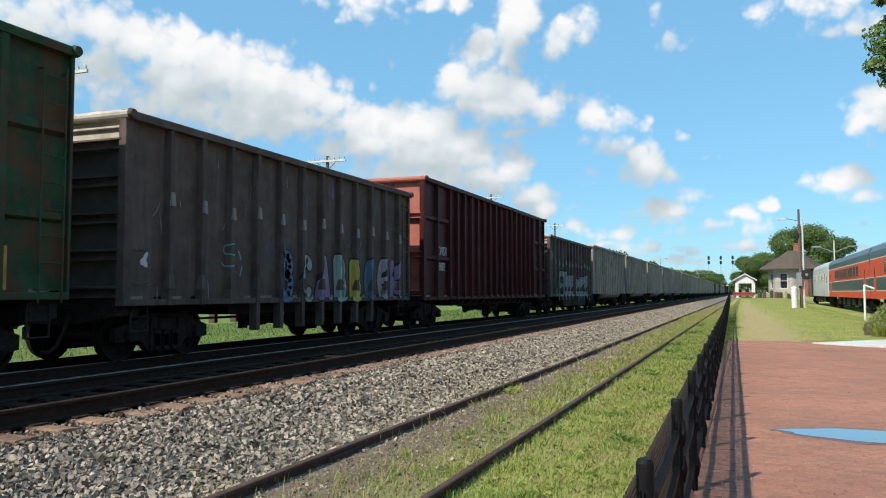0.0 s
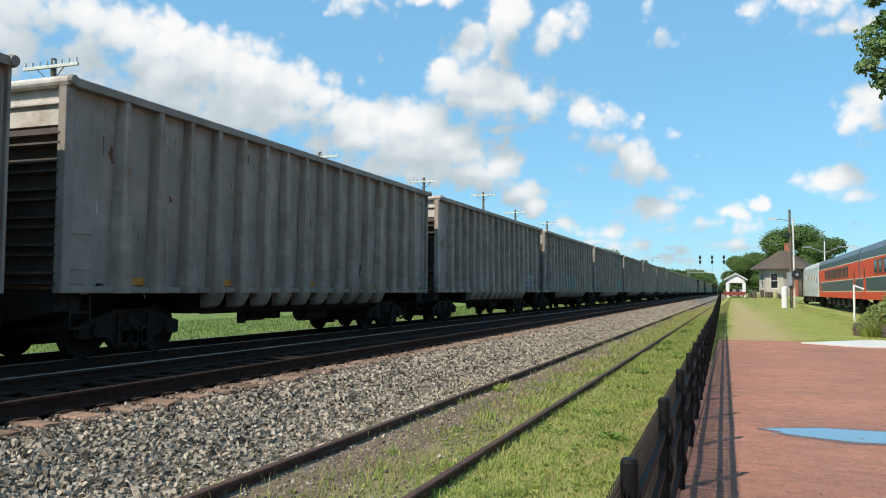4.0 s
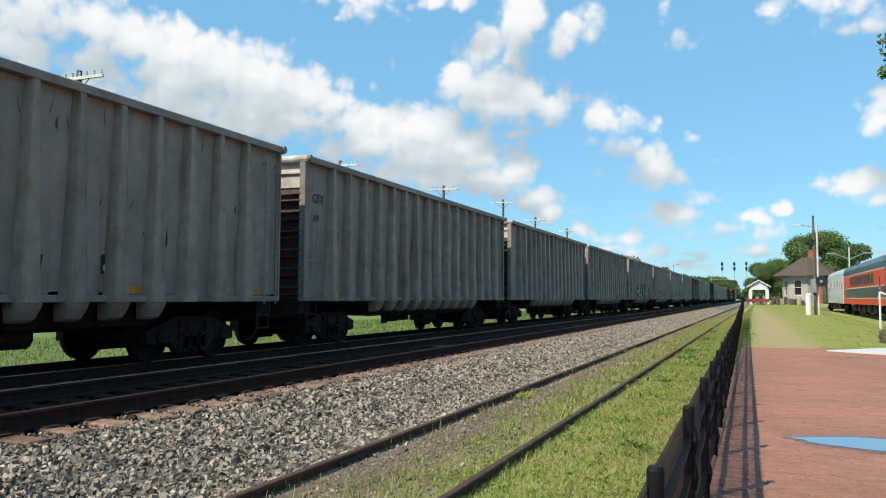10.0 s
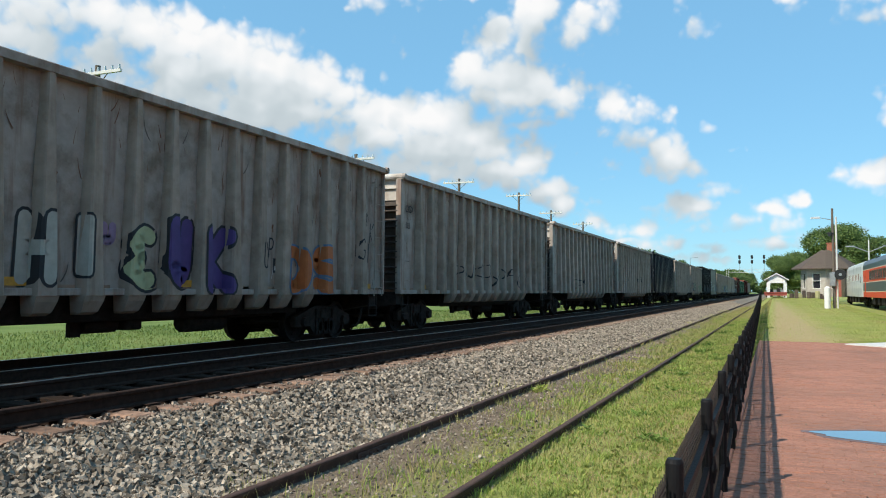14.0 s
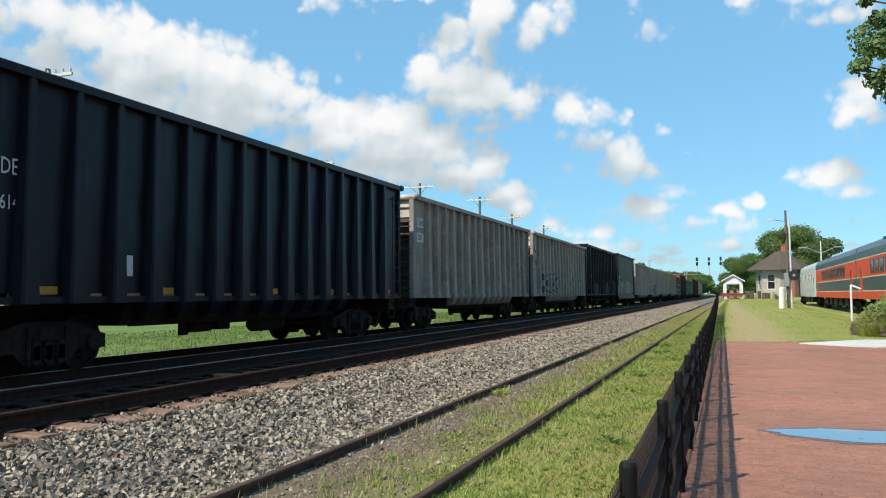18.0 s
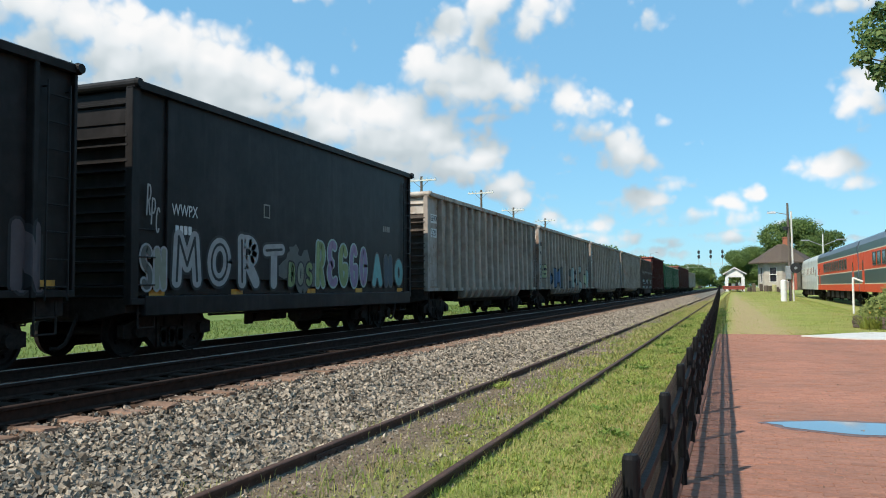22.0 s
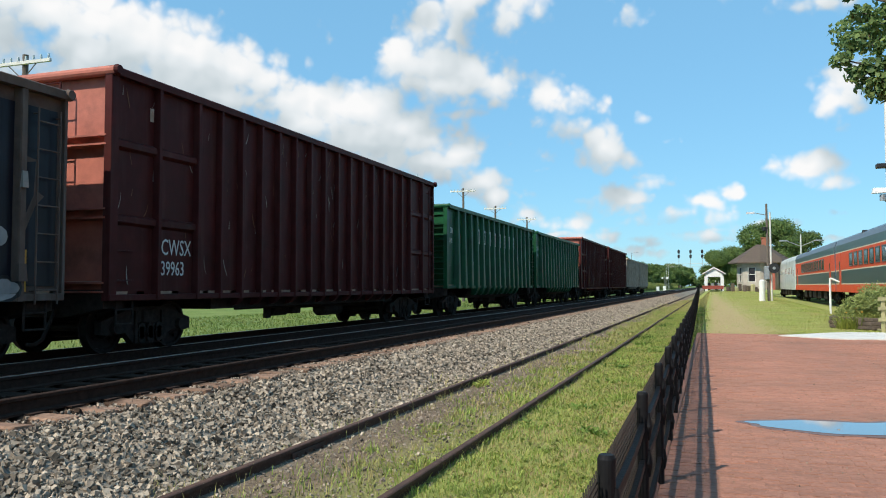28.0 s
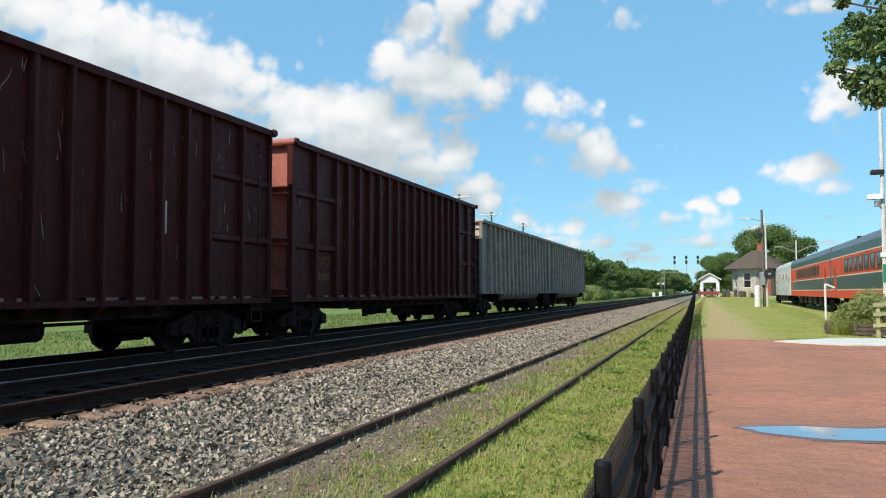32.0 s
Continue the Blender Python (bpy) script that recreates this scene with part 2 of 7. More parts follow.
dust_ties()
M_BRACKET = surface("worn_bracket_steel", (0.27, 0.24, 0.21), 0.7, vary=0.2, grain=6, bump=0.1)
M_GRIT = surface("brown_grit", (0.26, 0.205, 0.16), 0.9, vary=0.2, grain=20, bump=0.0, island=0.6, spec=0.1)
M_STONE = surface("granite_ballast", (0.27, 0.222, 0.172), 0.85, vary=0.3, grain=20, bump=0.2, bump_scale=60, island=0.8, spec=0.12)
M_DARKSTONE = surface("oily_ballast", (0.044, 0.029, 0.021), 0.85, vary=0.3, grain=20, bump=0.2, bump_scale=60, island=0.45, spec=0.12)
M_FENCE = surface("black_fence_paint", (0.012, 0.012, 0.013), 0.6, vary=0.2, grain=12, stain=(0.03, 0.026, 0.023), stain_scale=5, stain_at=(0.55, 0.8), bump=0.2, bump_scale=30, spec=0.12)
M_WIRE = surface("weathered_wire", (0.055, 0.047, 0.042), 0.7, vary=0.25, grain=12, bump=0.0, spec=0.12)
M_BRICK = surface("red_paver", (0.37, 0.168, 0.112), 0.85, vary=0.24, grain=26, stain=(0.25, 0.13, 0.092), stain_scale=0.6, stain_at=(0.42, 0.72), bump=0.5, bump_scale=60, island=0.09, per_object=0.09)
M_WET = surface("wet_paver", (0.15, 0.075, 0.055), 0.35, vary=0.25, grain=14, bump=0.15, bump_scale=60)
M_JOINT = surface("sandy_joint", (0.33, 0.16, 0.11), 0.95, vary=0.3, grain=25, stain=(0.24, 0.16, 0.09), stain_scale=0.7, bump=0.3)
M_CONCRETE = surface("pale_concrete", (0.62, 0.60, 0.56), 0.85, vary=0.1, grain=8, stain=(0.45, 0.42, 0.38), stain_scale=1.5, bump=0.2)
M_GRASS = leafy("grass_blade", (0.22, 0.25, 0.065), (0.46, 0.43, 0.15), 1.6, dry=(0.50, 0.38, 0.19), dry_scale=1.3)
M_LAWN = leafy("lawn_blade", (0.30, 0.37, 0.09), (0.44, 0.49, 0.15), 1.5, dry=(0.52, 0.42, 0.19), dry_scale=0.28)
M_FIELD = leafy("field_blade", (0.10, 0.17, 0.035), (0.20, 0.26, 0.065), 0.7, dry=(0.25, 0.26, 0.085), dry_scale=0.15)
M_TUFT = leafy("green_tuft_blade", (0.19, 0.28, 0.055), (0.38, 0.43, 0.12), 2.0)
M_DRYGRASS = leafy("dry_grass_blade", (0.50, 0.42, 0.20), (0.36, 0.36, 0.12), 0.9)
M_STRAW = leafy("dead_straw", (0.30, 0.21, 0.13), (0.42, 0.33, 0.22), 2.0)
M_DARKWEED = leafy("dark_weed_leaf", (0.10, 0.19, 0.04), (0.24, 0.33, 0.08), 0.9)
M_WEED = leafy("weed_leaf", (0.22, 0.28, 0.06), (0.44, 0.44, 0.14), 0.9)
M_LEAF = leafy("tree_leaf", (0.08, 0.14, 0.045), (0.20, 0.27, 0.09), 0.35)
M_LEAF_NEAR = leafy("maple_leaf", (0.11, 0.20, 0.09), (0.28, 0.36, 0.13), 1.2, 0.45)
M_SHRUB = leafy("shrub_leaf", (0.20, 0.26, 0.085), (0.40, 0.43, 0.17), 0.6)
M_BARK = surface("bark", (0.10, 0.075, 0.055), 0.9, vary=0.35, grain=8, bump=0.6, bump_scale=14)
M_POLE = surface("weathered_pole_wood", (0.13, 0.105, 0.085), 0.9, vary=0.25, grain=6, bump=0.3, bump_scale=20)
M_PALEPOLE = surface("pale_pole_paint", (0.6, 0.58, 0.54), 0.7, vary=0.12, grain=6, bump=0.1)
M_GALV = surface("galvanised_steel", (0.36, 0.37, 0.38), 0.45, metal=0.6, vary=0.15, grain=8, bump=0.05)
M_DARKMETAL = surface("black_signal_metal", (0.02, 0.02, 0.022), 0.5, vary=0.2, grain=9, bump=0.05)
M_PORCELAIN = surface("insulator_glass", (0.45, 0.5, 0.5), 0.25, vary=0.1, grain=9, bump=0.0)
M_TIMBER = surface("old_landscape_timber", (0.10, 0.075, 0.06), 0.9, vary=0.3, grain=9, bump=0.4, bump_scale=25, per_object=0.2)
M_LUMBER = surface("treated_lumber", (0.34, 0.31, 0.16), 0.8, vary=0.2, grain=9, bump=0.2, bump_scale=25, per_object=0.12)
M_SHINGLE = surface("brown_shingles", (0.11, 0.082, 0.062), 0.9, vary=0.25, grain=9, stain=(0.09, 0.06, 0.055), stain_scale=1.0, bump=0.4, bump_scale=18)
M_STONEWALL = surface("tan_depot_stone", (0.42, 0.38, 0.33), 0.9, vary=0.15, grain=3, stain=(0.3, 0.25, 0.2), stain_scale=1.5, bump=0.3, bump_scale=8)
M_CHIMNEY = surface("chimney_brick", (0.34, 0.12, 0.07), 0.9, vary=0.2, grain=8, bump=0.3)
M_DEPOTRED = surface("red_depot_brick", (0.33, 0.10, 0.07), 0.85, vary=0.2, grain=8, bump=0.3)
M_ORANGE = surface("orange_coach_paint", (0.60, 0.075, 0.022), 0.55, vary=0.08, grain=3, bump=0.03, spec=0.2)
M_COACHGREEN = surface("dark_green_coach_paint", (0.030, 0.060, 0.048), 0.35, vary=0.1, grain=3, bump=0.03)
M_COACHROOF = surface("blue_gray_roof_paint", (0.085, 0.11, 0.14), 0.4, vary=0.1, grain=3, bump=0.05)
M_CREAM = surface("cream_stripe_paint", (0.62, 0.52, 0.36), 0.5, vary=0.08, grain=5, bump=0.0)
M_SILVER = surface("dull_silver_coach_side", (0.60, 0.62, 0.58), 0.45, metal=0.2, vary=0.1, grain=3, stain=(0.42, 0.44, 0.41), bump=0.05)
M_GLASS = surface("dark_coach_glass", (0.02, 0.02, 0.025), 0.12, vary=0.1, grain=3, bump=0.0, spec=0.35)
M_CARTRED = surface("red_cart_paint", (0.28, 0.06, 0.045), 0.7, vary=0.2, grain=6, bump=0.1)
M_SIGNGREEN = surface("green_sign_paint", (0.03, 0.22, 0.12), 0.5, vary=0.08, grain=5, bump=0.0)


def ground_material():
    """Field grass, track dirt, gravel and lawn, chosen by the place on the plan with ragged borders."""
    m, nt, links, bsdf = nodes_of("ground_cover")
    co = nt.new("ShaderNodeTexCoord").outputs["Object"]
    n1 = noise_node(nt, links, co, 0.35, 6, 0.65)
    n2 = noise_node(nt, links, co, 3.0, 5, 0.7)
    n3 = noise_node(nt, links, co, 18.0, 5, 0.7)
    grass = ramp(nt, links, n1, [(0.3, (0.20, 0.24, 0.055)), (0.52, (0.27, 0.29, 0.075)), (0.72, (0.42, 0.35, 0.14))])
    grass = mix(nt, links, ramp(nt, links, n3, [(0.35, (0, 0, 0)), (0.7, (0.5, 0.5, 0.5))]), grass, (0.38, 0.38, 0.13))
    dirt = ramp(nt, links, n3, [(0.3, (0.11, 0.075, 0.05)), (0.7, (0.27, 0.205, 0.145))])
    gravel = ramp(nt, links, n3, [(0.3, (0.09, 0.075, 0.06)), (0.5, (0.21, 0.18, 0.145)), (0.7, (0.36, 0.31, 0.25))])
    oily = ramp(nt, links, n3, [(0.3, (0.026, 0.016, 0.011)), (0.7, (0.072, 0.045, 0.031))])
    sep = nt.new("ShaderNodeSeparateXYZ")
    links.new(co, sep.inputs[0])
    wob = nt.new("ShaderNodeMath")
    wob.operation = "MULTIPLY_ADD"
    links.new(n2, wob.inputs[0])
    wob.inputs[1].default_value = 0.7
    links.new(sep.outputs[0], wob.inputs[2])

    def beyond(at, soft):
        r = nt.new("ShaderNodeMapRange")
        r.inputs["From Min"].default_value = at - soft + 0.35
        r.inputs["From Max"].default_value = at + soft + 0.35
        links.new(wob.outputs[0], r.inputs[0])
        return r.outputs[0]

    field = ramp(nt, links, n1, [(0.3, (0.10, 0.16, 0.035)), (0.7, (0.20, 0.24, 0.07))])
    col = mix(nt, links, beyond(-14.4, 0.3), field, gravel)
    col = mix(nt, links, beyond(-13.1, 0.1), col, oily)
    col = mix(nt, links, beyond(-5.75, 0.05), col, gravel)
    col = mix(nt, links, beyond(-3.75, 0.12), col, dirt)
    col = mix(nt, links, beyond(-2.7, 0.5), col, grass)
    # a trodden sandy path that runs on from the paving along the fence
    edge = nt.new("ShaderNodeMath")
    edge.operation = "MULTIPLY_ADD"
    links.new(sep.outputs[1], edge.inputs[0])
    edge.inputs[1].default_value = 0.03
    links.new(wob.outputs[0], edge.inputs[2])
    inside = nt.new("ShaderNodeMapRange")
    inside.inputs["From Min"].default_value, inside.inputs["From Max"].default_value = 3.7, 2.4
    links.new(edge.outputs[0], inside.inputs[0])
    past = nt.new("ShaderNodeMath")
    past.operation = "MULTIPLY"
    links.new(inside.outputs[0], past.inputs[0])
    links.new(beyond(-0.15, 0.2), past.inputs[1])
    col = mix(nt, links, past.outputs[0], col, ramp(nt, links, n3, [(0.3, (0.33, 0.25, 0.115)), (0.7, (0.47, 0.37, 0.19))]))
    links.new(col, bsdf.inputs["Base Color"])
    bsdf.inputs["Roughness"].default_value = 0.95
    bsdf.inputs["Specular IOR Level"].default_value = 0.15
    b = nt.new("ShaderNodeBump")
    b.inputs["Strength"].default_value = 0.7
    b.inputs["Distance"].default_value = 0.05
    links.new(n3, b.inputs["Height"])
    links.new(b.outputs[0], bsdf.inputs["Normal"])
    return m


M_GROUND = ground_material()


def water_material():
    m, nt, links, bsdf = nodes_of("rain_puddle_water")
    bsdf.inputs["Base Color"].default_value = (0.10, 0.07, 0.055, 1)
    bsdf.inputs["Roughness"].default_value = 0.02
    bsdf.inputs["IOR"].default_value = 1.6
    bsdf.inputs["Specular IOR Level"].default_value = 1.0
    bsdf.inputs["Coat Weight"].default_value = 1.0
    bsdf.inputs["Coat Roughness"].default_value = 0.01
    return m


M_WATER = water_material()


# ---- mesh helpers ----
BOX_F = ((0, 3, 2, 1), (4, 5, 6, 7), (0, 1, 5, 4), (1, 2, 6, 5), (2, 3, 7, 6), (3, 0, 4, 7))


def box(bm, x0, x1, y0, y1, z0, z1, taper=0.0, bevel=0.0):
    """A box; taper draws its top in; bevel rounds its edges."""
    t = taper
    vs = [bm.verts.new(c) for c in ((x0, y0, z0), (x1, y0, z0), (x1, y1, z0), (x0, y1, z0),
                                    (x0 + t, y0 + t, z1), (x1 - t, y0 + t, z1), (x1 - t, y1 - t, z1), (x0 + t, y1 - t, z1))]
    fs = [bm.faces.new([vs[i] for i in f]) for f in BOX_F]
    if bevel > 0:
        es = list({e for f in fs for e in f.edges})
        bmesh.ops.bevel(bm, geom=es, offset=bevel, segments=1, affect="EDGES")
    return bm


def rod(bm, p0, p1, r0, r1=None, seg=8):
    """A round bar from p0 to p1."""
    r1 = r0 if r1 is None else r1
    a, b = Vector(p0), Vector(p1)
    d = (b - a).normalized()
    u = d.orthogonal().normalized()
    w = d.cross(u)
    rings = []
    for c, r in ((a, r0), (b, r1)):
        rings.append([bm.verts.new(c + u * (r * math.cos(2 * math.pi * k / seg)) + w * (r * math.sin(2 * math.pi * k / seg))) for k in range(seg)])
    for k in range(seg):
        j = (k + 1) % seg
        bm.faces.new((rings[0][k], rings[0][j], rings[1][j], rings[1][k]))
    bm.faces.new(rings[0][::-1])
    bm.faces.new(rings[1])
    return bm


def prism(bm, outline, axis, a, b):
    """An outline of 2D points drawn out along x, y or z from a to b."""
    def place(p, c):
        return (c, p[0], p[1]) if axis == "x" else (p[0], c, p[1]) if axis == "y" else (p[0], p[1], c)
    lo = [bm.verts.new(place(p, a)) for p in outline]
    hi = [bm.verts.new(place(p, b)) for p in outline]
    n = len(outline)
    for k in range(n):
        bm.faces.new((lo[k], lo[(k + 1) % n], hi[(k + 1) % n], hi[k]))
    bm.faces.new(lo[::-1])
    bm.faces.new(hi)
    return bm


def mesh_of(name, bm, *materials, smooth=False):
    bmesh.ops.recalc_face_normals(bm, faces=bm.faces)
    me = bpy.data.meshes.new(name)
    bm.to_mesh(me)
    bm.free()
    for m in materials:
        me.materials.append(m)
    if smooth:
        for p in me.polygons:
            p.use_smooth = True
    return me


def part(name, bm, material, parent=None, label="", at=None):
    """Link a bmesh (or a finished mesh) as one mesh object under a thing or a part."""
    me = bm if isinstance(bm, bpy.types.Mesh) else mesh_of(name, bm, material)
    ob = new(name, me)
    if parent is not None:
        ob.parent = parent
    if at is not None:
        ob.matrix_basis = at
    if label:
        ob["label"] = label
    return ob


def B():
    return bmesh.new()


def soup(name, verts, faces, material, *more):
    me = bpy.data.meshes.new(name)
    me.from_pydata([tuple(v) for v in verts], [], [tuple(f) for f in faces])
    for m in (material, *more):
        me.materials.append(m)
    me.update()
    return me


def fast_soup(name, verts, tris, material):
    """Many triangles at once from arrays."""
    me = bpy.data.meshes.new(name)
    me.vertices.add(len(verts))
    me.vertices.foreach_set("co", np.asarray(verts, np.float32).ravel())
    me.loops.add(len(tris) * 3)
    me.loops.foreach_set("vertex_index", np.asarray(tris, np.int32).ravel())
    me.polygons.add(len(tris))
    me.polygons.foreach_set("loop_start", np.arange(0, len(tris) * 3, 3, dtype=np.int32))
    me.polygons.foreach_set("use_smooth", np.zeros(len(tris), bool))
    me.materials.append(material)
    me.update(calc_edges=True)
    me.validate()
    return me


def lettering(body, size, material, parent, y, z, x, name="lettering", label=""):
    """Stencilled characters on the side that faces +x, reading towards +y."""
    cu = bpy.data.curves.new("letters", "FONT")
    cu.body, cu.size, cu.extrude, cu.resolution_u = body, size, 0.002, 2
    tmp = bpy.data.objects.new("letters", cu)
    me = bpy.data.meshes.new_from_object(tmp)
    bpy.data.objects.remove(tmp)
    me.materials.append(material)
    m = Matrix(((0, 0, 1, x), (0.72, 0, 0, y), (0, 1, 0, z), (0, 0, 0, 1)))
    return part(name, me, material, parent, label, at=m)


# ---- plan ----
RAIL_Z = 0.45            # top of the main rails
NEAR_TRACK, TRAIN_TRACK, SIDING = -6.95, -11.10, -3.04
TRAIN_Z = 0.29           # top of the rails under the train
PLAT_X, PLAT_END = -0.39, 26.4
SPEED = 15.05


def smooth(a, b, x):
    t = min(1.0, max(0.0, (x - a) / (b - a)))
    return t * t * (3 - 2 * t)


def ground_z(x, y):
    if x < -13.2:
        z = 0.06 - 0.26 * (1 - smooth(-15.0, -13.2, x)) if x > -15.0 else -0.20
    elif x < -5.6:
        z = 0.06 + 0.16 * smooth(-9.3, -8.5, x)
    elif x < -4.0:
        z = 0.22 - 0.36 * smooth(-5.6, -4.0, x)
    else:
        z = -0.14 + 0.08 * smooth(-2.2, -0.6, x)
    rise = smooth(-1.6, -0.3, x) * (1 - 0.9 * smooth(4.0, 7.0, x)) * min(max(y - PLAT_END, 0.0), 75.0) * 0.0125
    return z + rise - (0.04 if x > PLAT_X and y < PLAT_END else 0.0) + (0.05 if x > PLAT_X and y >= PLAT_END else 0.0)


def build_ground():
    xs = [-2500, -900, -300, -120, -60, -40, -28, -22, -18, -16, -15, -14.5, -14, -13.6, -13.2, -11, -9.3, -9.1, -8.9, -8.7, -8.5, -7.5, -5.9, -5.6, -5.3, -5, -4.7, -4.4, -4.1, -4.0, -3.4,
          -2.8, -2.2, -1.8, -1.4, -1.0, -0.7, -0.45, -0.36, 0.5, 2, 4, 6, 8, 10, 14, 20, 40, 100, 400, 2500]
    ys = [-2500, -500, -100, -30, -10, -2] + list(range(0, 25, 3)) + [26.3, 26.5, 30, 35, 40, 47, 55, 63, 71, 80, 90, 102, 115, 130, 160, 200, 300, 500, 1000, 2500]
    verts = [(x, y, ground_z(x, y)) for y in ys for x in xs]
    w = len(xs)
    faces = [(r * w + c, r * w + c + 1, (r + 1) * w + c + 1, (r + 1) * w + c) for r in range(len(ys) - 1) for c in range(w - 1)]
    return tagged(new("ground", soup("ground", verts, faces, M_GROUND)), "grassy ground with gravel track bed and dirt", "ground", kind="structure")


build_ground()


# ---- sky with clouds ----
def build_clouds():
    """A far shell with broken cumulus on it; (azimuth, height, half width, half height) in degrees for each cloud."""
    left = [(-42.1, 16.6, 2.18, 1.6, 0.0), (-39.3, 16.3, 2.68, 1.72, 0.0), (-36.5, 15.4, 3.05, 1.84, 0.0), (-33.7, 14.9, 2.71, 1.79, 0.0), (-30.9, 14.1, 2.36, 1.57, 0.0), (-28.9, 13.4, 1.43, 1.17, 0.0), (-35.3, 12.7, 6.14, 1.69, 0.06), (-39.9, 14.1, 3.34, 2.33, 0.0), (-44.6, 17.5, 2.12, 1.49, 0.15), (-47.7, 17.6, 3.92, 2.26, 0.71), (-49.6, 15.4, 3.05, 2.41, 0.67), (-43.9, 14.5, 3.28, 2.58, 0.67), (-31.7, 12.1, 4.7, 1.23, 0.12)]
    middle = [(-27.4, 12.1, 1.99, 1.17, 0.0), (-25.0, 11.9, 3.2, 1.43, 0.0), (-22.3, 11.9, 2.89, 1.52, 0.0), (-19.7, 10.7, 2.01, 1.44, 0.0), (-17.7, 9.9, 1.77, 1.1, 0.0), (-15.9, 8.8, 1.28, 1.09, 0.03), (-14.5, 7.0, 1.2, 1.09, 0.06), (-13.6, 6.0, 0.79, 0.75, 0.12), (-21.9, 9.7, 5.63, 1.44, 0.06), (-26.4, 10.7, 3.19, 1.17, 0.06), (-17.8, 8.3, 3.21, 1.01, 0.12), (-23.5, 8.5, 5.08, 1.16, 0.67)]
    tall = [(-15.6, 19.1, 1.6, 1.68, 0.12), (-17.2, 17.3, 2.12, 1.84, 0.67), (-11.1, 18.7, 1.9, 1.43, 0.9), (-13.0, 17.7, 1.64, 1.34, 0.81), (-19.6, 15.1, 1.85, 1.86, 0.0), (-17.3, 14.7, 2.41, 1.68, 0.0), (-15.1, 14.2, 2.0, 1.42, 0.06), (-16.9, 13.3, 3.21, 1.09, 0.09), (-13.5, 13.3, 1.43, 1.08, 0.06), (-12.4, 14.0, 0.64, 0.96, 0.67), (-15.9, 11.4, 1.66, 0.48, 1.04), (-26.9, 20.1, 3.49, 1.25, 0.85), (-20.2, 20.5, 2.31, 0.68, 0.85), (-5.6, 18.6, 0.61, 1.57, 1.09), (-4.4, 17.1, 1.31, 0.82, 0.95), (-25.0, 16.7, 0.83, 1.16, 1.14), (-26.0, 14.5, 0.46, 0.68, 1.23)]
    right = [(-9.7, 12.4, 1.7, 1.29, 0.67), (-8.4, 10.9, 2.53, 1.38, 0.81), (-6.4, 9.1, 1.13, 1.18, 0.03), (-6.1, 8.1, 2.4, 0.87, 0.95), (-4.0, 10.8, 1.0, 0.48, 1.23), (-2.5, 9.4, 0.99, 0.38, 1.14), (-10.8, 8.5, 1.04, 0.8, 1.14), (-4.8, 5.7, 1.83, 0.84, 0.06), (-3.2, 6.7, 1.54, 0.57, 0.67), (-5.6, 5.1, 1.66, 0.48, 0.85), (-0.1, 5.4, 1.07, 0.52, 0.09), (1.8, 5.8, 0.82, 0.47, 0.15), (-1.5, 4.6, 2.4, 0.65, 1.0), (1.0, 4.2, 2.6, 0.64, 1.0), (-3.3, 4.3, 2.44, 0.57, 1.04)]
    low = [(-0.6, 3.1, 2.77, 0.51, 0.95), (-8.1, 4.1, 1.27, 0.7, 0.71), (-9.7, 4.4, 1.68, 0.65, 0.81), (-11.7, 4.7, 1.1, 0.6, 0.85), (-7.0, 3.2, 1.95, 0.64, 0.85), (5.7, 7.2, 1.95, 0.9, 0.06), (6.4, 6.3, 1.96, 0.56, 0.81), (7.5, 11.0, 1.47, 1.05, 0.09), (6.2, 11.9, 0.6, 0.61, 0.85), (8.2, 11.9, 1.25, 1.56, 0.67), (6.0, 18.1, 4.31, 1.32, 0.95), (1.9, 18.8, 1.99, 0.69, 0.85), (6.8, 16.8, 2.98, 0.84, 0.95), (-4.7, 2.2, 2.87, 0.42, 0.95), (3.0, 3.7, 2.23, 0.49, 0.95)]
    rnd = random.Random(17)
    small = [(rnd.uniform(-16, 8), rnd.uniform(1.5, 4.6), rnd.uniform(0.6, 1.4), rnd.uniform(0.20, 0.36), rnd.uniform(0.9, 1.3)) for _ in range(24)]
    small += [(rnd.uniform(-12, 6), rnd.uniform(4.2, 8.2), rnd.uniform(0.9, 2.0), rnd.uniform(0.28, 0.5), rnd.uniform(1.05, 1.35)) for _ in range(14)]
    clouds = left + middle + tall + right + low + small
    R, az0, az1, el0, el1, n, k = 2200.0, -85.0, 50.0, -2.0, 46.0, 54, 20
    verts, uvs, faces = [], [], []
    for j in range(k + 1):
        for i in range(n + 1):
            a, e = az0 + (az1 - az0) * i / n, el0 + (el1 - el0) * j / k
            verts.append((R * math.sin(radians(a)) * math.cos(radians(e)), R * math.cos(radians(a)) * math.cos(radians(e)), R * math.sin(radians(e))))
            uvs.append((a, e))
    w = n + 1
    faces = [(j * w + i, j * w + i + 1, (j + 1) * w + i + 1, (j + 1) * w + i) for j in range(k) for i in range(n)]
    m = bpy.data.materials.new("cumulus")
    m.use_nodes = True
    nt, links = m.node_tree.nodes, m.node_tree.links
    nt.remove(nt["Principled BSDF"])
    g = bpy.data.node_groups.new("cloud_density", "ShaderNodeTree")
    g.interface.new_socket("Vector", in_out="INPUT", socket_type="NodeSocketVector")
    g.interface.new_socket("Density", in_out="OUTPUT", socket_type="NodeSocketFloat")
    gn, gl = g.nodes, g.links
    gi, go = gn.new("NodeGroupInput"), gn.new("NodeGroupOutput")
    warp = gn.new("ShaderNodeTexNoise")
    warp.inputs["Scale"].default_value, warp.inputs["Detail"].default_value = 0.5, 2.0
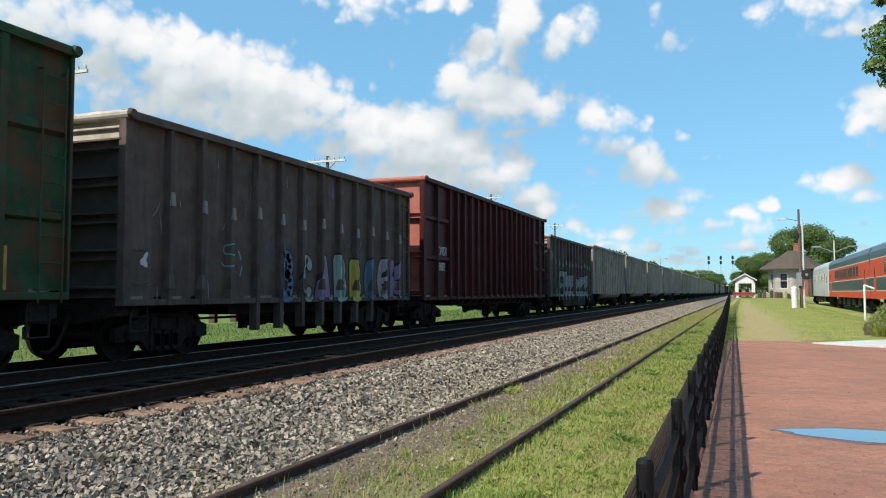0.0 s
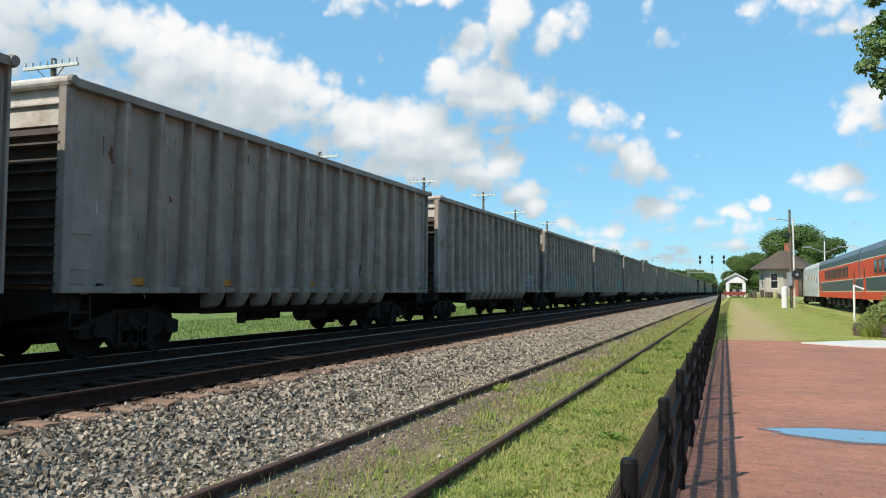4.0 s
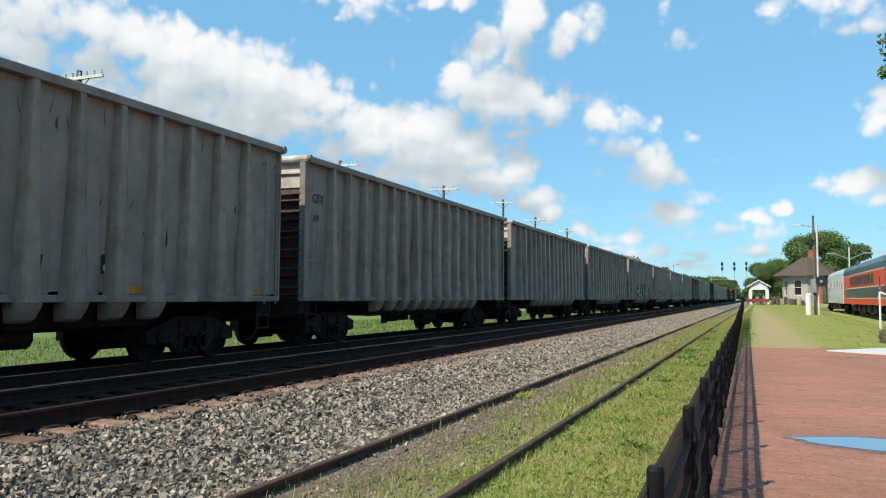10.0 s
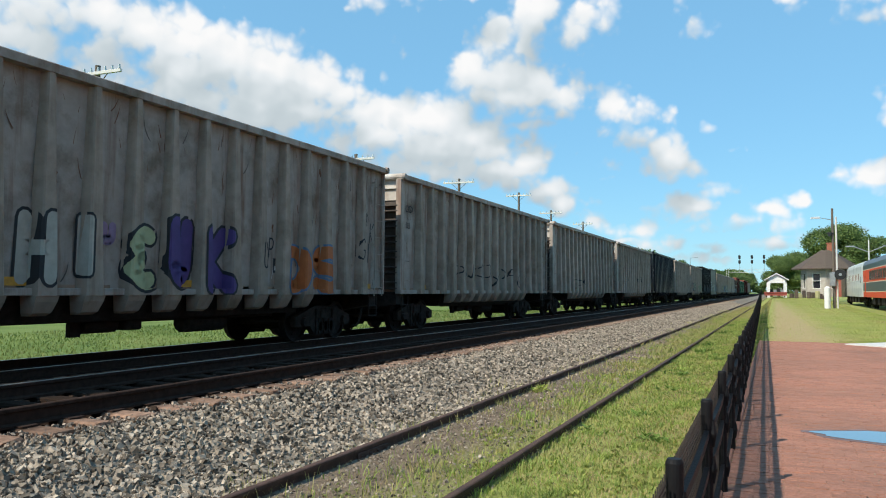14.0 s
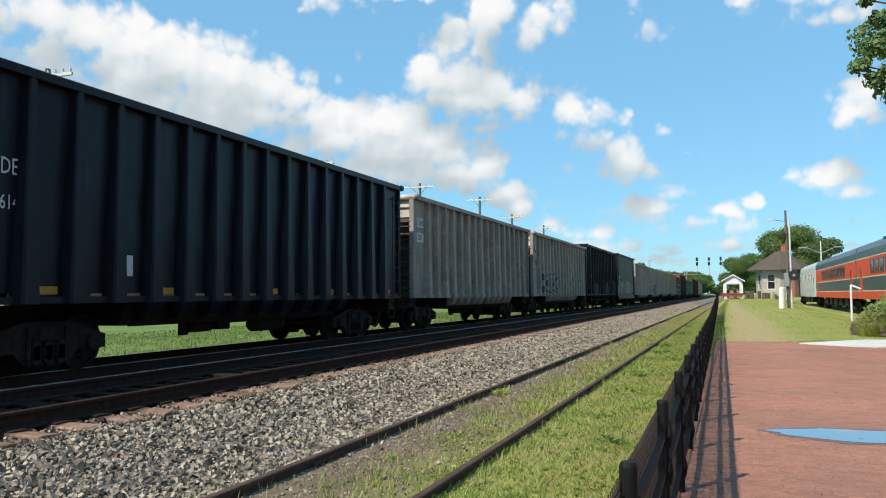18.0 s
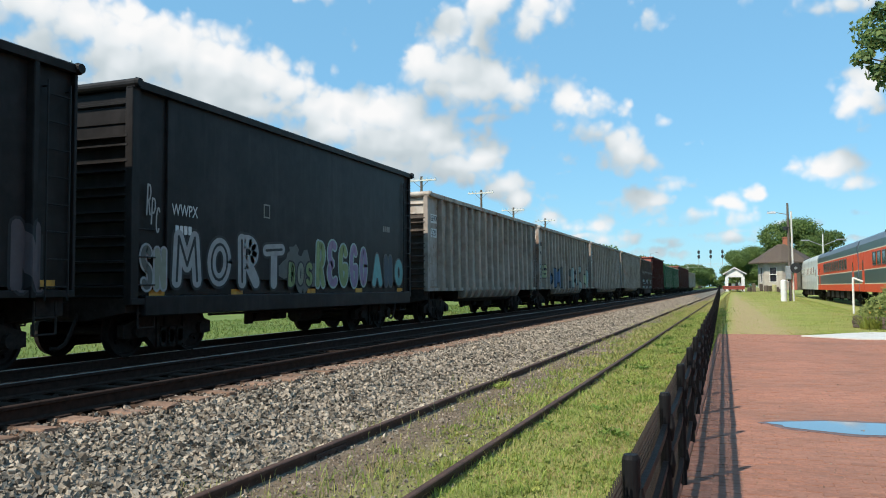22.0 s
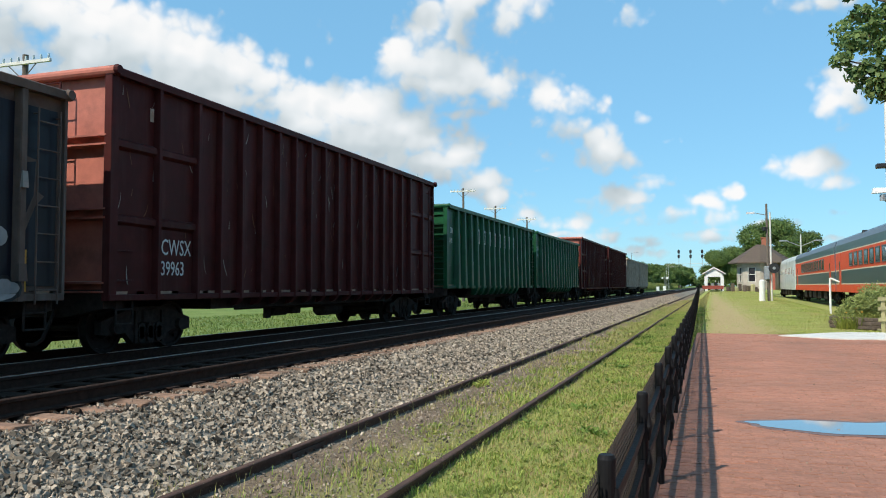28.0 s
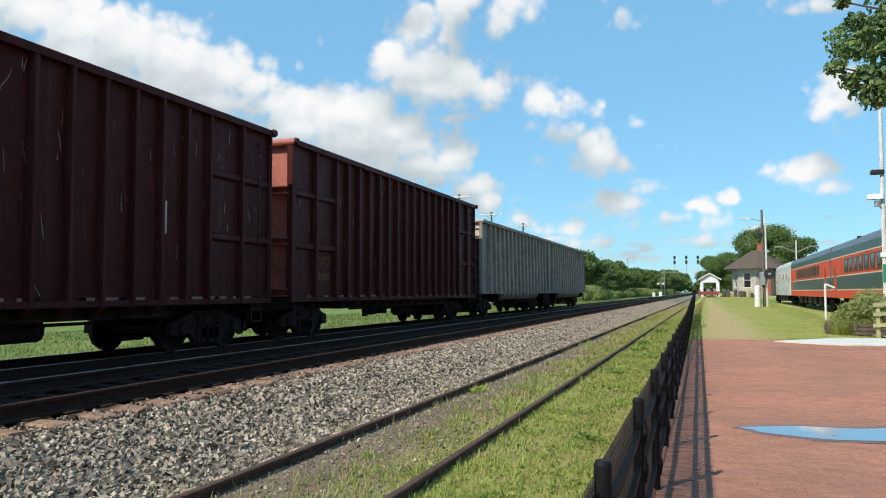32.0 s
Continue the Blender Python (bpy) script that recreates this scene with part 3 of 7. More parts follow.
    gl.new(gi.outputs[0], warp.inputs["Vector"])
    wv = gn.new("ShaderNodeVectorMath")
    wv.operation = "MULTIPLY_ADD"
    gl.new(warp.outputs["Color"], wv.inputs[0])
    wv.inputs[1].default_value = (1.5, 0.9, 0)
    gl.new(gi.outputs[0], wv.inputs[2])
    best = None
    for a, e, ra, re, thin in clouds:
        sc = gn.new("ShaderNodeVectorMath")
        sc.operation = "MULTIPLY_ADD"
        gl.new(wv.outputs[0], sc.inputs[0])
        sc.inputs[1].default_value = (1 / ra, 1 / re, 0)
        sc.inputs[2].default_value = (-(a + 0.75) / ra, -(e + 0.45) / re, thin)
        ln = gn.new("ShaderNodeVectorMath")
        ln.operation = "LENGTH"
        gl.new(sc.outputs[0], ln.inputs[0])
        if best is None:
            best = ln.outputs["Value"]
        else:
            mn = gn.new("ShaderNodeMath")
            mn.operation = "SMOOTH_MIN"
            gl.new(best, mn.inputs[0])
            gl.new(ln.outputs["Value"], mn.inputs[1])
            mn.inputs[2].default_value = 0.35
            best = mn.outputs[0]
    gl.new(best, go.inputs[0])

    def puffs(at, fine_detail, lumps):
        """Rounded billows with fine fraying."""
        v = nt.new("ShaderNodeTexVoronoi")
        v.feature = "SMOOTH_F1"
        v.inputs["Scale"].default_value, v.inputs["Detail"].default_value, v.inputs["Roughness"].default_value = 0.60, lumps, 0.5
        v.inputs["Smoothness"].default_value = 0.5
        n = nt.new("ShaderNodeTexNoise")
        n.inputs["Scale"].default_value, n.inputs["Detail"].default_value, n.inputs["Roughness"].default_value = 0.75, fine_detail, 0.45
        links.new(at, n.inputs["Vector"])
        sw = nt.new("ShaderNodeVectorMath")
        sw.operation = "MULTIPLY_ADD"
        links.new(n.outputs["Color"], sw.inputs[0])
        sw.inputs[1].default_value = (0.9, 0.9, 0)
        links.new(at, sw.inputs[2])
        links.new(sw.outputs[0], v.inputs["Vector"])
        a = nt.new("ShaderNodeMath")
        a.operation = "MULTIPLY_ADD"
        links.new(v.outputs["Distance"], a.inputs[0])
        a.inputs[1].default_value, a.inputs[2].default_value = -1.05, 1.80
        b = nt.new("ShaderNodeMath")
        b.operation = "MULTIPLY_ADD"
        links.new(n.outputs[0], b.inputs[0])
        b.inputs[1].default_value = 0.65
        links.new(a.outputs[0], b.inputs[2])
        return b.outputs[0]

    def take(op, a, b):
        q = nt.new("ShaderNodeMath")
        q.operation = op
        for k, x in enumerate((a, b)):
            if isinstance(x, float):
                q.inputs[k].default_value = x
            else:
                links.new(x, q.inputs[k])
        return q.outputs[0]

    def moved(dx, dy):
        q = nt.new("ShaderNodeVectorMath")
        links.new(uv.outputs[0], q.inputs[0])
        q.inputs[1].default_value = (dx, dy, 0)
        return q.outputs[0]

    uv = nt.new("ShaderNodeUVMap")
    uv.uv_map = "angles"
    here, there = nt.new("ShaderNodeGroup"), nt.new("ShaderNodeGroup")
    here.node_tree = there.node_tree = g
    links.new(uv.outputs[0], here.inputs[0])
    links.new(moved(-0.7, 2.9), there.inputs[0])
    fine = puffs(uv.outputs[0], 4.0, 2.0)
    soft_here, soft_up = puffs(uv.outputs[0], 1.0, 1.0), puffs(moved(-0.30, 0.50), 1.0, 1.0)
    density = take("SUBTRACT", fine, here.outputs[0])
    broad = take("SUBTRACT", there.outputs[0], here.outputs[0])
    small_relief = take("SUBTRACT", soft_here, soft_up)
    shade = take("ADD", take("MULTIPLY", broad, 0.50), take("MULTIPLY", small_relief, 0.20))
    sh = nt.new("ShaderNodeMapRange")
    sh.inputs["From Min"].default_value, sh.inputs["From Max"].default_value = -0.55, 1.0
    links.new(shade, sh.inputs[0])
    col = ramp(nt, links, sh.outputs[0], [(0.0, (0.47, 0.55, 0.60)), (0.34, (0.60, 0.68, 0.72)), (0.60, (0.83, 0.88, 0.91)), (0.85, (1.0, 1.0, 1.0))])
    fac = nt.new("ShaderNodeMapRange")
    fac.interpolation_type = "SMOOTHSTEP"
    fac.inputs["From Min"].default_value, fac.inputs["From Max"].default_value = -0.22, 0.62
    links.new(density, fac.inputs[0])
    em, tr, ms = nt.new("ShaderNodeEmission"), nt.new("ShaderNodeBsdfTransparent"), nt.new("ShaderNodeMixShader")
    em.inputs[1].default_value = 0.93
    links.new(col, em.inputs[0])
    links.new(fac.outputs[0], ms.inputs[0])
    links.new(tr.outputs[0], ms.inputs[1])
    links.new(em.outputs[0], ms.inputs[2])
    links.new(ms.outputs[0], nt["Material Output"].inputs[0])
    me = soup("cloud_shell", verts, faces, m)
    lay = me.uv_layers.new(name="angles")
    idx = np.zeros(len(me.loops), np.int32)
    me.loops.foreach_get("vertex_index", idx)
    lay.data.foreach_set("uv", np.array(uvs, np.float32)[idx].ravel())
    for p in me.polygons:
        p.use_smooth = True
    ob = new("cloud_backdrop", me)
    ob.matrix_basis = pose(0, 0, 1.5)
    return tagged(ob, "white cumulus clouds drifting over a blue sky", "clouds", kind="structure")


cloud_backdrop = build_clouds()


# ---- tracks ----
def rail_outline(x, top, head=0.07, foot=0.14, h=0.17):
    return [(x - foot / 2, top - h), (x + foot / 2, top - h), (x + foot / 2, top - h + 0.02), (x + 0.012, top - h + 0.035), (x + 0.012, top - 0.045),
            (x + head / 2, top - 0.035), (x + head / 2, top - 0.008), (x + head / 2 - 0.01, top), (x - head / 2 + 0.01, top), (x - head / 2, top - 0.008),
            (x - head / 2, top - 0.035), (x - 0.012, top - 0.045), (x - 0.012, top - h + 0.035), (x - foot / 2, top - h + 0.02)]


def build_track(name, centre, top, y0, y1, body, shiny, label):
    ob = new(name)
    tagged(ob, label, "railway track", kind="structure")
    for side in (-1, 1):
        x = centre + side * 0.753
        rail = part("rail", prism(B(), rail_outline(x, top), "y", y0, y1), body, ob)
        if shiny and (side < 0 or name != "main_track"):
            part("rail_head", box(B(), x - 0.026, x + 0.026, y0, y1, top - 0.001, top + 0.003), shiny, rail, "polished running surface")
    return ob


near_track = build_track("main_track", NEAR_TRACK, RAIL_Z, -60, 900, M_RAIL, M_RAILTOP, "main railway track with shiny rails on dark ballast")
train_track = build_track("freight_track", TRAIN_TRACK, TRAIN_Z, -60, 900, M_RAIL, M_RAILTOP, "main railway track that carries the freight train")
siding = build_track("siding_track", SIDING, -0.037, -10, 230, M_SIDERAIL, None, "rusty disused siding rails sunk in grass")
coach_track = build_track("coach_track", 8.95, 0.10, 24, 140, M_SIDERAIL, None, "rusty display track under the parked coaches")


def fishplate(x, y, z, parent):
    bm = B()
    box(bm, x, x + 0.02, y - 0.32, y + 0.32, z - 0.12, z - 0.05, bevel=0.006)
    for k in range(4):
        rod(bm, (x + 0.015, y - 0.24 + k * 0.16, z - 0.085), (x + 0.045, y - 0.24 + k * 0.16, z - 0.085), 0.016, seg=6)
    part("joint_bar", bm, M_SIDERAIL, parent)


for yy in (7.1, 19.0, 30.9):
    fishplate(SIDING - 0.753 + 0.02, yy, -0.037, siding)
    fishplate(SIDING + 0.753 + 0.02, yy - 5.4, -0.037, siding)

# ---- fence ----
FENCE_TOP = 0.90


def fence_x(y):
    return -0.312 - 0.0125 * y


def build_fence():
    ob = tagged(new("fence"), "black wooden post and rail fence with wire mesh", "fence")
    post = B()
    rod(post, (0, 0, -0.15), (0, 0, FENCE_TOP - 0.015), 0.032, 0.032, 18)
    rod(post, (0, 0, FENCE_TOP - 0.015), (0, 0, FENCE_TOP), 0.032, 0.025, 18)
    post_me = mesh_of("post", post, M_FENCE)
    sk = B()
    rod(sk, (0, 0, -0.075), (0, 0, 0.0), 0.012, 0.026, 10)
    rod(sk, (0, 0, 0.0), (0, 0, 0.075), 0.026, 0.012, 10)
    socket = mesh_of("rail_socket", sk, M_FENCE)
    bend = random.Random(14)
    ys = [1.24 + 1.72 * k for k in range(48)]
    for y in ys:
        part("post", post_me, None, ob, at=pose(fence_x(y), y, ground_z(0.5, max(y, 0)) + 0.04 if y > PLAT_END else 0))
    for a, b in zip(ys[:-1], ys[1:]):
        za, zb = (ground_z(0.5, y) if y > PLAT_END else 0 for y in (a, b))
        for k, (lo, hi) in enumerate(((0.16, 0.20), (0.49, 0.53), (0.69, 0.73))):
            # a rail that bows a little between its posts
            bm = B()
            bow, sag = bend.uniform(0.003, 0.012), bend.uniform(0.002, 0.010)
            rows = []
            for q in range(7):
                f = q / 6.0
                y = a + (b - a) * f
                x = fence_x(y) - 0.015 + bow * math.sin(math.pi * f)
                z = za + (zb - za) * f - sag * math.sin(math.pi * f)
                rows.append([bm.verts.new(c) for c in ((x, y, z + lo), (x + 0.028, y, z + lo), (x + 0.028, y, z + hi), (x, y, z + hi))])
            for p, r in zip(rows[:-1], rows[1:]):
                for c in range(4):
                    bm.faces.new((p[c], r[c], r[(c + 1) % 4], p[(c + 1) % 4]))
            bm.faces.new(rows[0][::-1])
            bm.faces.new(rows[-1])
            if a < 45:
                part("rail_socket", socket, None, ob, at=pose(fence_x(a) + 0.028, a, za + (lo + hi) / 2))
            part("rail", bm, M_FENCE, ob)
    # wire mesh: thin vertical wires with a twisted top edge, and three strands
    verts, tris = [], []
    for k in range(2400):
        y = 1.3 + k * 0.025
        if y > 50:
            break
        x = fence_x(y) - 0.030
        z = ground_z(0.5, y) if y > PLAT_END else 0
        n = len(verts)
        top = z + FENCE_TOP - 0.075 + 0.022 * (k % 2)
        verts += [(x, y - 0.0045, z), (x, y + 0.0045, z), (x, y + 0.0045, top), (x, y - 0.0045, top), (x - 0.005, y, z), (x - 0.005, y, top)]
        tris += [(n, n + 1, n + 2), (n, n + 2, n + 3), (n, n + 4, n + 5), (n, n + 5, n + 3), (n + 1, n + 4, n + 5), (n + 1, n + 5, n + 2)]
    for zz in [0.03 + 0.025 * k for k in range(32)]:
        n = len(verts)
        for y in (1.3, PLAT_END, 50.0):
            z = (ground_z(0.5, y) if y > PLAT_END else 0) + zz
            verts += [(fence_x(y) - 0.030, y, z - 0.0035), (fence_x(y) - 0.030, y, z + 0.0035)]
        for j in (0, 2):
            tris += [(n + j, n + j + 2, n + j + 3), (n + j, n + j + 3, n + j + 1)]
    tagged(part("wire_mesh", fast_soup("wire_mesh", verts, tris, M_WIRE), None, ob, "dark woven wire mesh"), kind="stuff")
    return ob


fence = build_fence()


# ---- freight train ----
def wheel_set_mesh():
    bm = B()
    rod(bm, (-0.95, 0, 0), (0.95, 0, 0), 0.08, seg=10)
    for s in (-1, 1):
        prof = [(0.06, 0.09), (0.06, 0.16), (0.02, 0.2), (0.02, 0.38), (0.065, 0.4), (0.065, 0.455), (-0.055, 0.46), (-0.07, 0.487), (-0.075, 0.4), (-0.02, 0.38), (-0.02, 0.2), (-0.06, 0.16), (-0.06, 0.09)]
        rings = []
        for dx, r in prof:
            rings.append([bm.verts.new((s * (0.79 + dx), r * math.cos(2 * math.pi * k / 24), r * math.sin(2 * math.pi * k / 24))) for k in range(24)])
        for a, b in zip(rings[:-1], rings[1:]):
            for k in range(24):
                bm.faces.new((a[k], a[(k + 1) % 24], b[(k + 1) % 24], b[k]))
        for k in range(4):
            a = math.pi / 2 * k + 0.3
            box(bm, s * 0.83 - 0.02, s * 0.83 + 0.02, 0.28 * math.cos(a) - 0.03, 0.28 * math.cos(a) + 0.03, 0.28 * math.sin(a) - 0.03, 0.28 * math.sin(a) + 0.03)
    return mesh_of("wheel_set", bm, M_WHEEL)


WHEEL_ME = wheel_set_mesh()
FRAME_OUT = [(-1.22, 0.36), (-1.22, 0.58), (-0.95, 0.66), (-0.45, 0.82), (0.45, 0.82), (0.95, 0.66), (1.22, 0.58), (1.22, 0.36), (0.98, 0.33), (0.62, 0.36), (0.40, 0.14), (-0.40, 0.14), (-0.62, 0.36), (-0.98, 0.33)]


def side_frame_mesh():
    bm = B()
    prism(bm, FRAME_OUT, "x", -0.07, 0.07)
    for k in (-0.24, 0.0, 0.24):
        for j in range(4):
            rod(bm, (0.075, k, 0.24 + j * 0.07), (0.125, k, 0.24 + j * 0.07), 0.085, seg=8)
    for s in (-0.89, 0.89):
        rod(bm, (0.02, s, 0.46), (0.15, s, 0.46), 0.13, 0.11, 10)
    box(bm, 0.05, 0.11, -0.40, -0.33, 0.15, 0.75)
    box(bm, 0.05, 0.11, 0.33, 0.40, 0.15, 0.75)
    return mesh_of("side_frame", bm, M_TRUCK)


SIDE_FRAME_ME = side_frame_mesh()


def bolster_mesh():
    bm = B()
    box(bm, -1.1, 1.1, -0.2, 0.2, 0.5, 0.78, bevel=0.03)
    box(bm, -0.3, 0.3, -0.3, 0.3, 0.78, 0.98)
    rod(bm, (-0.95, -0.45, 0.3), (0.95, -0.45, 0.3), 0.05)
    rod(bm, (-0.95, 0.45, 0.3), (0.95, 0.45, 0.3), 0.05)
    return mesh_of("bolster", bm, M_TRUCK)


BOLSTER_ME = bolster_mesh()
WHEEL_Y = 0.89


def add_truck(car, y):
    tk = part("truck", BOLSTER_ME, None, car, "grimy cast steel four-wheel truck", at=pose(0, y, 0))
    part("side_frame", SIDE_FRAME_ME, None, tk, at=pose(1.0, 0, 0))
    part("side_frame", SIDE_FRAME_ME, None, tk, at=pose(-1.0, 0, 0, 0, 0, 180))
    for s in (-1, 1):
        part("wheel_set", WHEEL_ME, None, tk, "dark steel wheels on an axle", at=pose(0, s * WHEEL_Y, 0.46))
    return tk


def coupler_mesh():
    bm = B()
    box(bm, -0.2, 0.2, 0.0, 0.7, 0.72, 1.0, bevel=0.02)
    box(bm, -0.09, 0.09, -0.42, 0.05, 0.78, 0.96, bevel=0.02)
    box(bm, -0.15, 0.15, -0.62, -0.38, 0.72, 1.02, bevel=0.05)
    return mesh_of("coupler", bm, M_TRUCK)


COUPLER_ME = coupler_mesh()


def hose_mesh():
    bm = B()
    pts = [(0.35, 0.1, 0.85), (0.40, -0.08, 0.55), (0.42, -0.25, 0.30), (0.42, -0.42, 0.22), (0.40, -0.55, 0.24)]
    for a, b in zip(pts[:-1], pts[1:]):
        rod(bm, a, b, 0.034, seg=6)
    rod(bm, (0.35, 0.6, 0.86), (0.35, 0.1, 0.85), 0.03, seg=6)
    return mesh_of("air_hose", bm, M_TRUCK)


HOSE_ME = hose_mesh()


def step_mesh():
    bm = B()
    for z in (0.55, 0.80):
        rod(bm, (0, -0.2, z), (0, 0.2, z), 0.018, seg=6)
    for s in (-0.2, 0.2):
        rod(bm, (0, s, 0.55), (0, s, 1.05), 0.02, seg=6)
    return mesh_of("step", bm, M_TRUCK)


STEP_ME = step_mesh()


def gear_mesh(kind):
    """Brake rigging under the floor."""
    bm = B()
    if kind == 0:
        rod(bm, (0.5, -0.3, 0.62), (0.5, 0.4, 0.62), 0.16, seg=10)
        box(bm, 0.3, 0.75, 0.45, 0.85, 0.5, 0.82, bevel=0.03)
        rod(bm, (0.5, 0.85, 0.64), (0.5, 2.1, 0.66), 0.022, seg=6)
        rod(bm, (0.9, -2.4, 0.70), (0.9, 2.8, 0.70), 0.025, seg=6)
        box(bm, 0.45, 0.55, -0.5, -0.3, 0.42, 0.9)
    else:
        rod(bm, (0.8, -2.0, 0.66), (0.8, 2.0, 0.66), 0.03, seg=6)
        rod(bm, (0.8, -1.6, 0.66), (0.8, -1.6, 0.95), 0.02, seg=6)
        rod(bm, (0.8, 1.6, 0.66), (0.8, 1.6, 0.95), 0.02, seg=6)
        rod(bm, (0.6, -0.6, 0.58), (0.6, 0.5, 0.58), 0.2, seg=12)
    return mesh_of("brake_gear", bm, M_TRUCK)


GEAR = [gear_mesh(0), gear_mesh(1)]


def running_gear(car, L, inset=2.1):
    for y in (inset, L - inset):
        add_truck(car, y)
    part("coupler", COUPLER_ME, None, car, at=pose(0, 0, 0))
    part("coupler", COUPLER_ME, None, car, at=pose(0, L, 0, 0, 0, 180))
    part("air_hose", HOSE_ME, None, car, "dangling black air hose", at=pose(0, 0, 0))
    part("air_hose", HOSE_ME, None, car, "dangling black air hose", at=pose(0, L, 0, 0, 0, 180))
    part("brake_gear", GEAR[0], None, car, at=pose(0.2, L * 0.42, 0))
    part("brake_gear", GEAR[1], None, car, at=pose(0.1, L * 0.6, 0))
    bm = B()
    box(bm, -0.25, 0.25, 0.3, L - 0.3, 0.78, 1.06)
    part("centre_sill", bm, M_TRUCK, car)
    for y in (0.04, L - 0.54):
        bm = B()
        prism(bm, [(-1.42, 1.14), (-1.42, 0.82), (-0.5, 0.66), (0.5, 0.66), (1.42, 0.82), (1.42, 1.14)], "y", y, y + 0.5)
        part("end_sill", bm, M_TRUCK, car)
    for y in (0.45, L - 0.45):
        for s in (-1, 1):
            part("step", STEP_ME, None, car, at=pose(s * 1.5, y, 0))


def grab_mesh(width):
    bm = B()
    rod(bm, (0.06, -width / 2, 0), (0.06, width / 2, 0), 0.013, seg=5)
    for k in (-1, 1):
        rod(bm, (0, k * width / 2, 0), (0.066, k * width / 2, 0), 0.013, seg=5)
    return bm


GRABS = {}


def ladder(car, x, y, z0, z1, material, width=0.42):
    n = int((z1 - z0) / 0.40)
    if material.name not in GRABS:
        GRABS[material.name] = mesh_of("grab_iron", grab_mesh(width), material)
    for k in range(n):
        part("grab_iron", GRABS[material.name], None, car, at=pose(x, y, z0 + (z1 - z0) * (k + 0.5) / n))


def side_ladder(car, x, y, z0, z1, material):
    """Two stiles and rungs that stand off the side sheet."""
    bm = B()
    for k in (-0.21, 0.21):
        rod(bm, (x, y + k, z0), (x, y + k, z1), 0.017, seg=5)
        for z in (z0 + 0.2, z1 - 0.1):
            rod(bm, (x - 0.10, y + k, z), (x, y + k, z), 0.014, seg=5)
    n = int((z1 - z0) / 0.39)
    for k in range(n):
        z = z0 + (z1 - z0) * (k + 0.5) / n
        rod(bm, (x, y - 0.21, z), (x, y + 0.21, z), 0.013, seg=5)
    part("side_ladder", bm, material, car)


def end_ladder(car, x, y, z0, z1, material):
    bm = B()
    for s in (0, 0.45):
        rod(bm, (x - s, y, z0), (x - s, y, z1), 0.016, seg=5)
    z = z0 + 0.15
    while z < z1:
        rod(bm, (x, y, z), (x - 0.45, y, z), 0.013, seg=5)
        z += 0.36
    part("end_ladder", bm, material, car)


def tapered_rib(zb, zt, w, d, tub=0.0):
    """A side stake with its foot at y = 0, proud of the side sheet; w and d are (top, foot) sizes; with tub its foot runs on below the sill."""
    bm = B()
    ends = []
    for z, ww, dd in ((zb, w[1], d[1]), (zt, w[0], d[0])):
        ends.append([bm.verts.new((x, k * ww, z)) for k, x in stake_edge(ww, dd)])
    lo, hi = ends
    for k in range(6):
        bm.faces.new((lo[k], lo[(k + 1) % 6], hi[(k + 1) % 6], hi[k]))
    bm.faces.new(lo)
    bm.faces.new(hi)
    if tub > 0:
        rows = []
        foot = max(w[1], 0.2)
        for f, half, x0, x1 in ((0.0, 0.50, -0.10, d[1] - 0.02), (0.3, 0.49, -0.10, d[1] - 0.05), (0.85, 0.42, -0.12, d[1] - 0.14), (1.0, 0.36, -0.14, d[1] - 0.22)):
            z, h = zb - tub * f, foot * half
            rows.append([bm.verts.new(c) for c in ((x0, -h, z), (x1, -h * 0.86, z), (x1, h * 0.86, z), (x0, h, z))])
        for p, q in zip(rows[:-1], rows[1:]):
            for k in range(4):
                bm.faces.new((p[k], p[(k + 1) % 4], q[(k + 1) % 4], q[k]))
        bm.faces.new(rows[0])
        bm.faces.new(rows[-1])
    return bm


def stake_edge(w, d):
    """Outline of a stake from above: (share of its width, depth)."""
    return [(-0.5, 0.0), (-0.37, 0.84 * d), (-0.29, d), (0.29, d), (0.37, 0.84 * d), (0.5, 0.0)]


STAKES = {}               # car name: places of its stakes, their (top, foot) widths and depths, sill and top heights, fins


def wide_bays(L, a, b, step):
    """Stake places with two wide bays at each end."""
    n = int(round((L - 2 * b) / step))
    return [a] + [b + (L - 2 * b) * k / n for k in range(n + 1)] + [L - a]


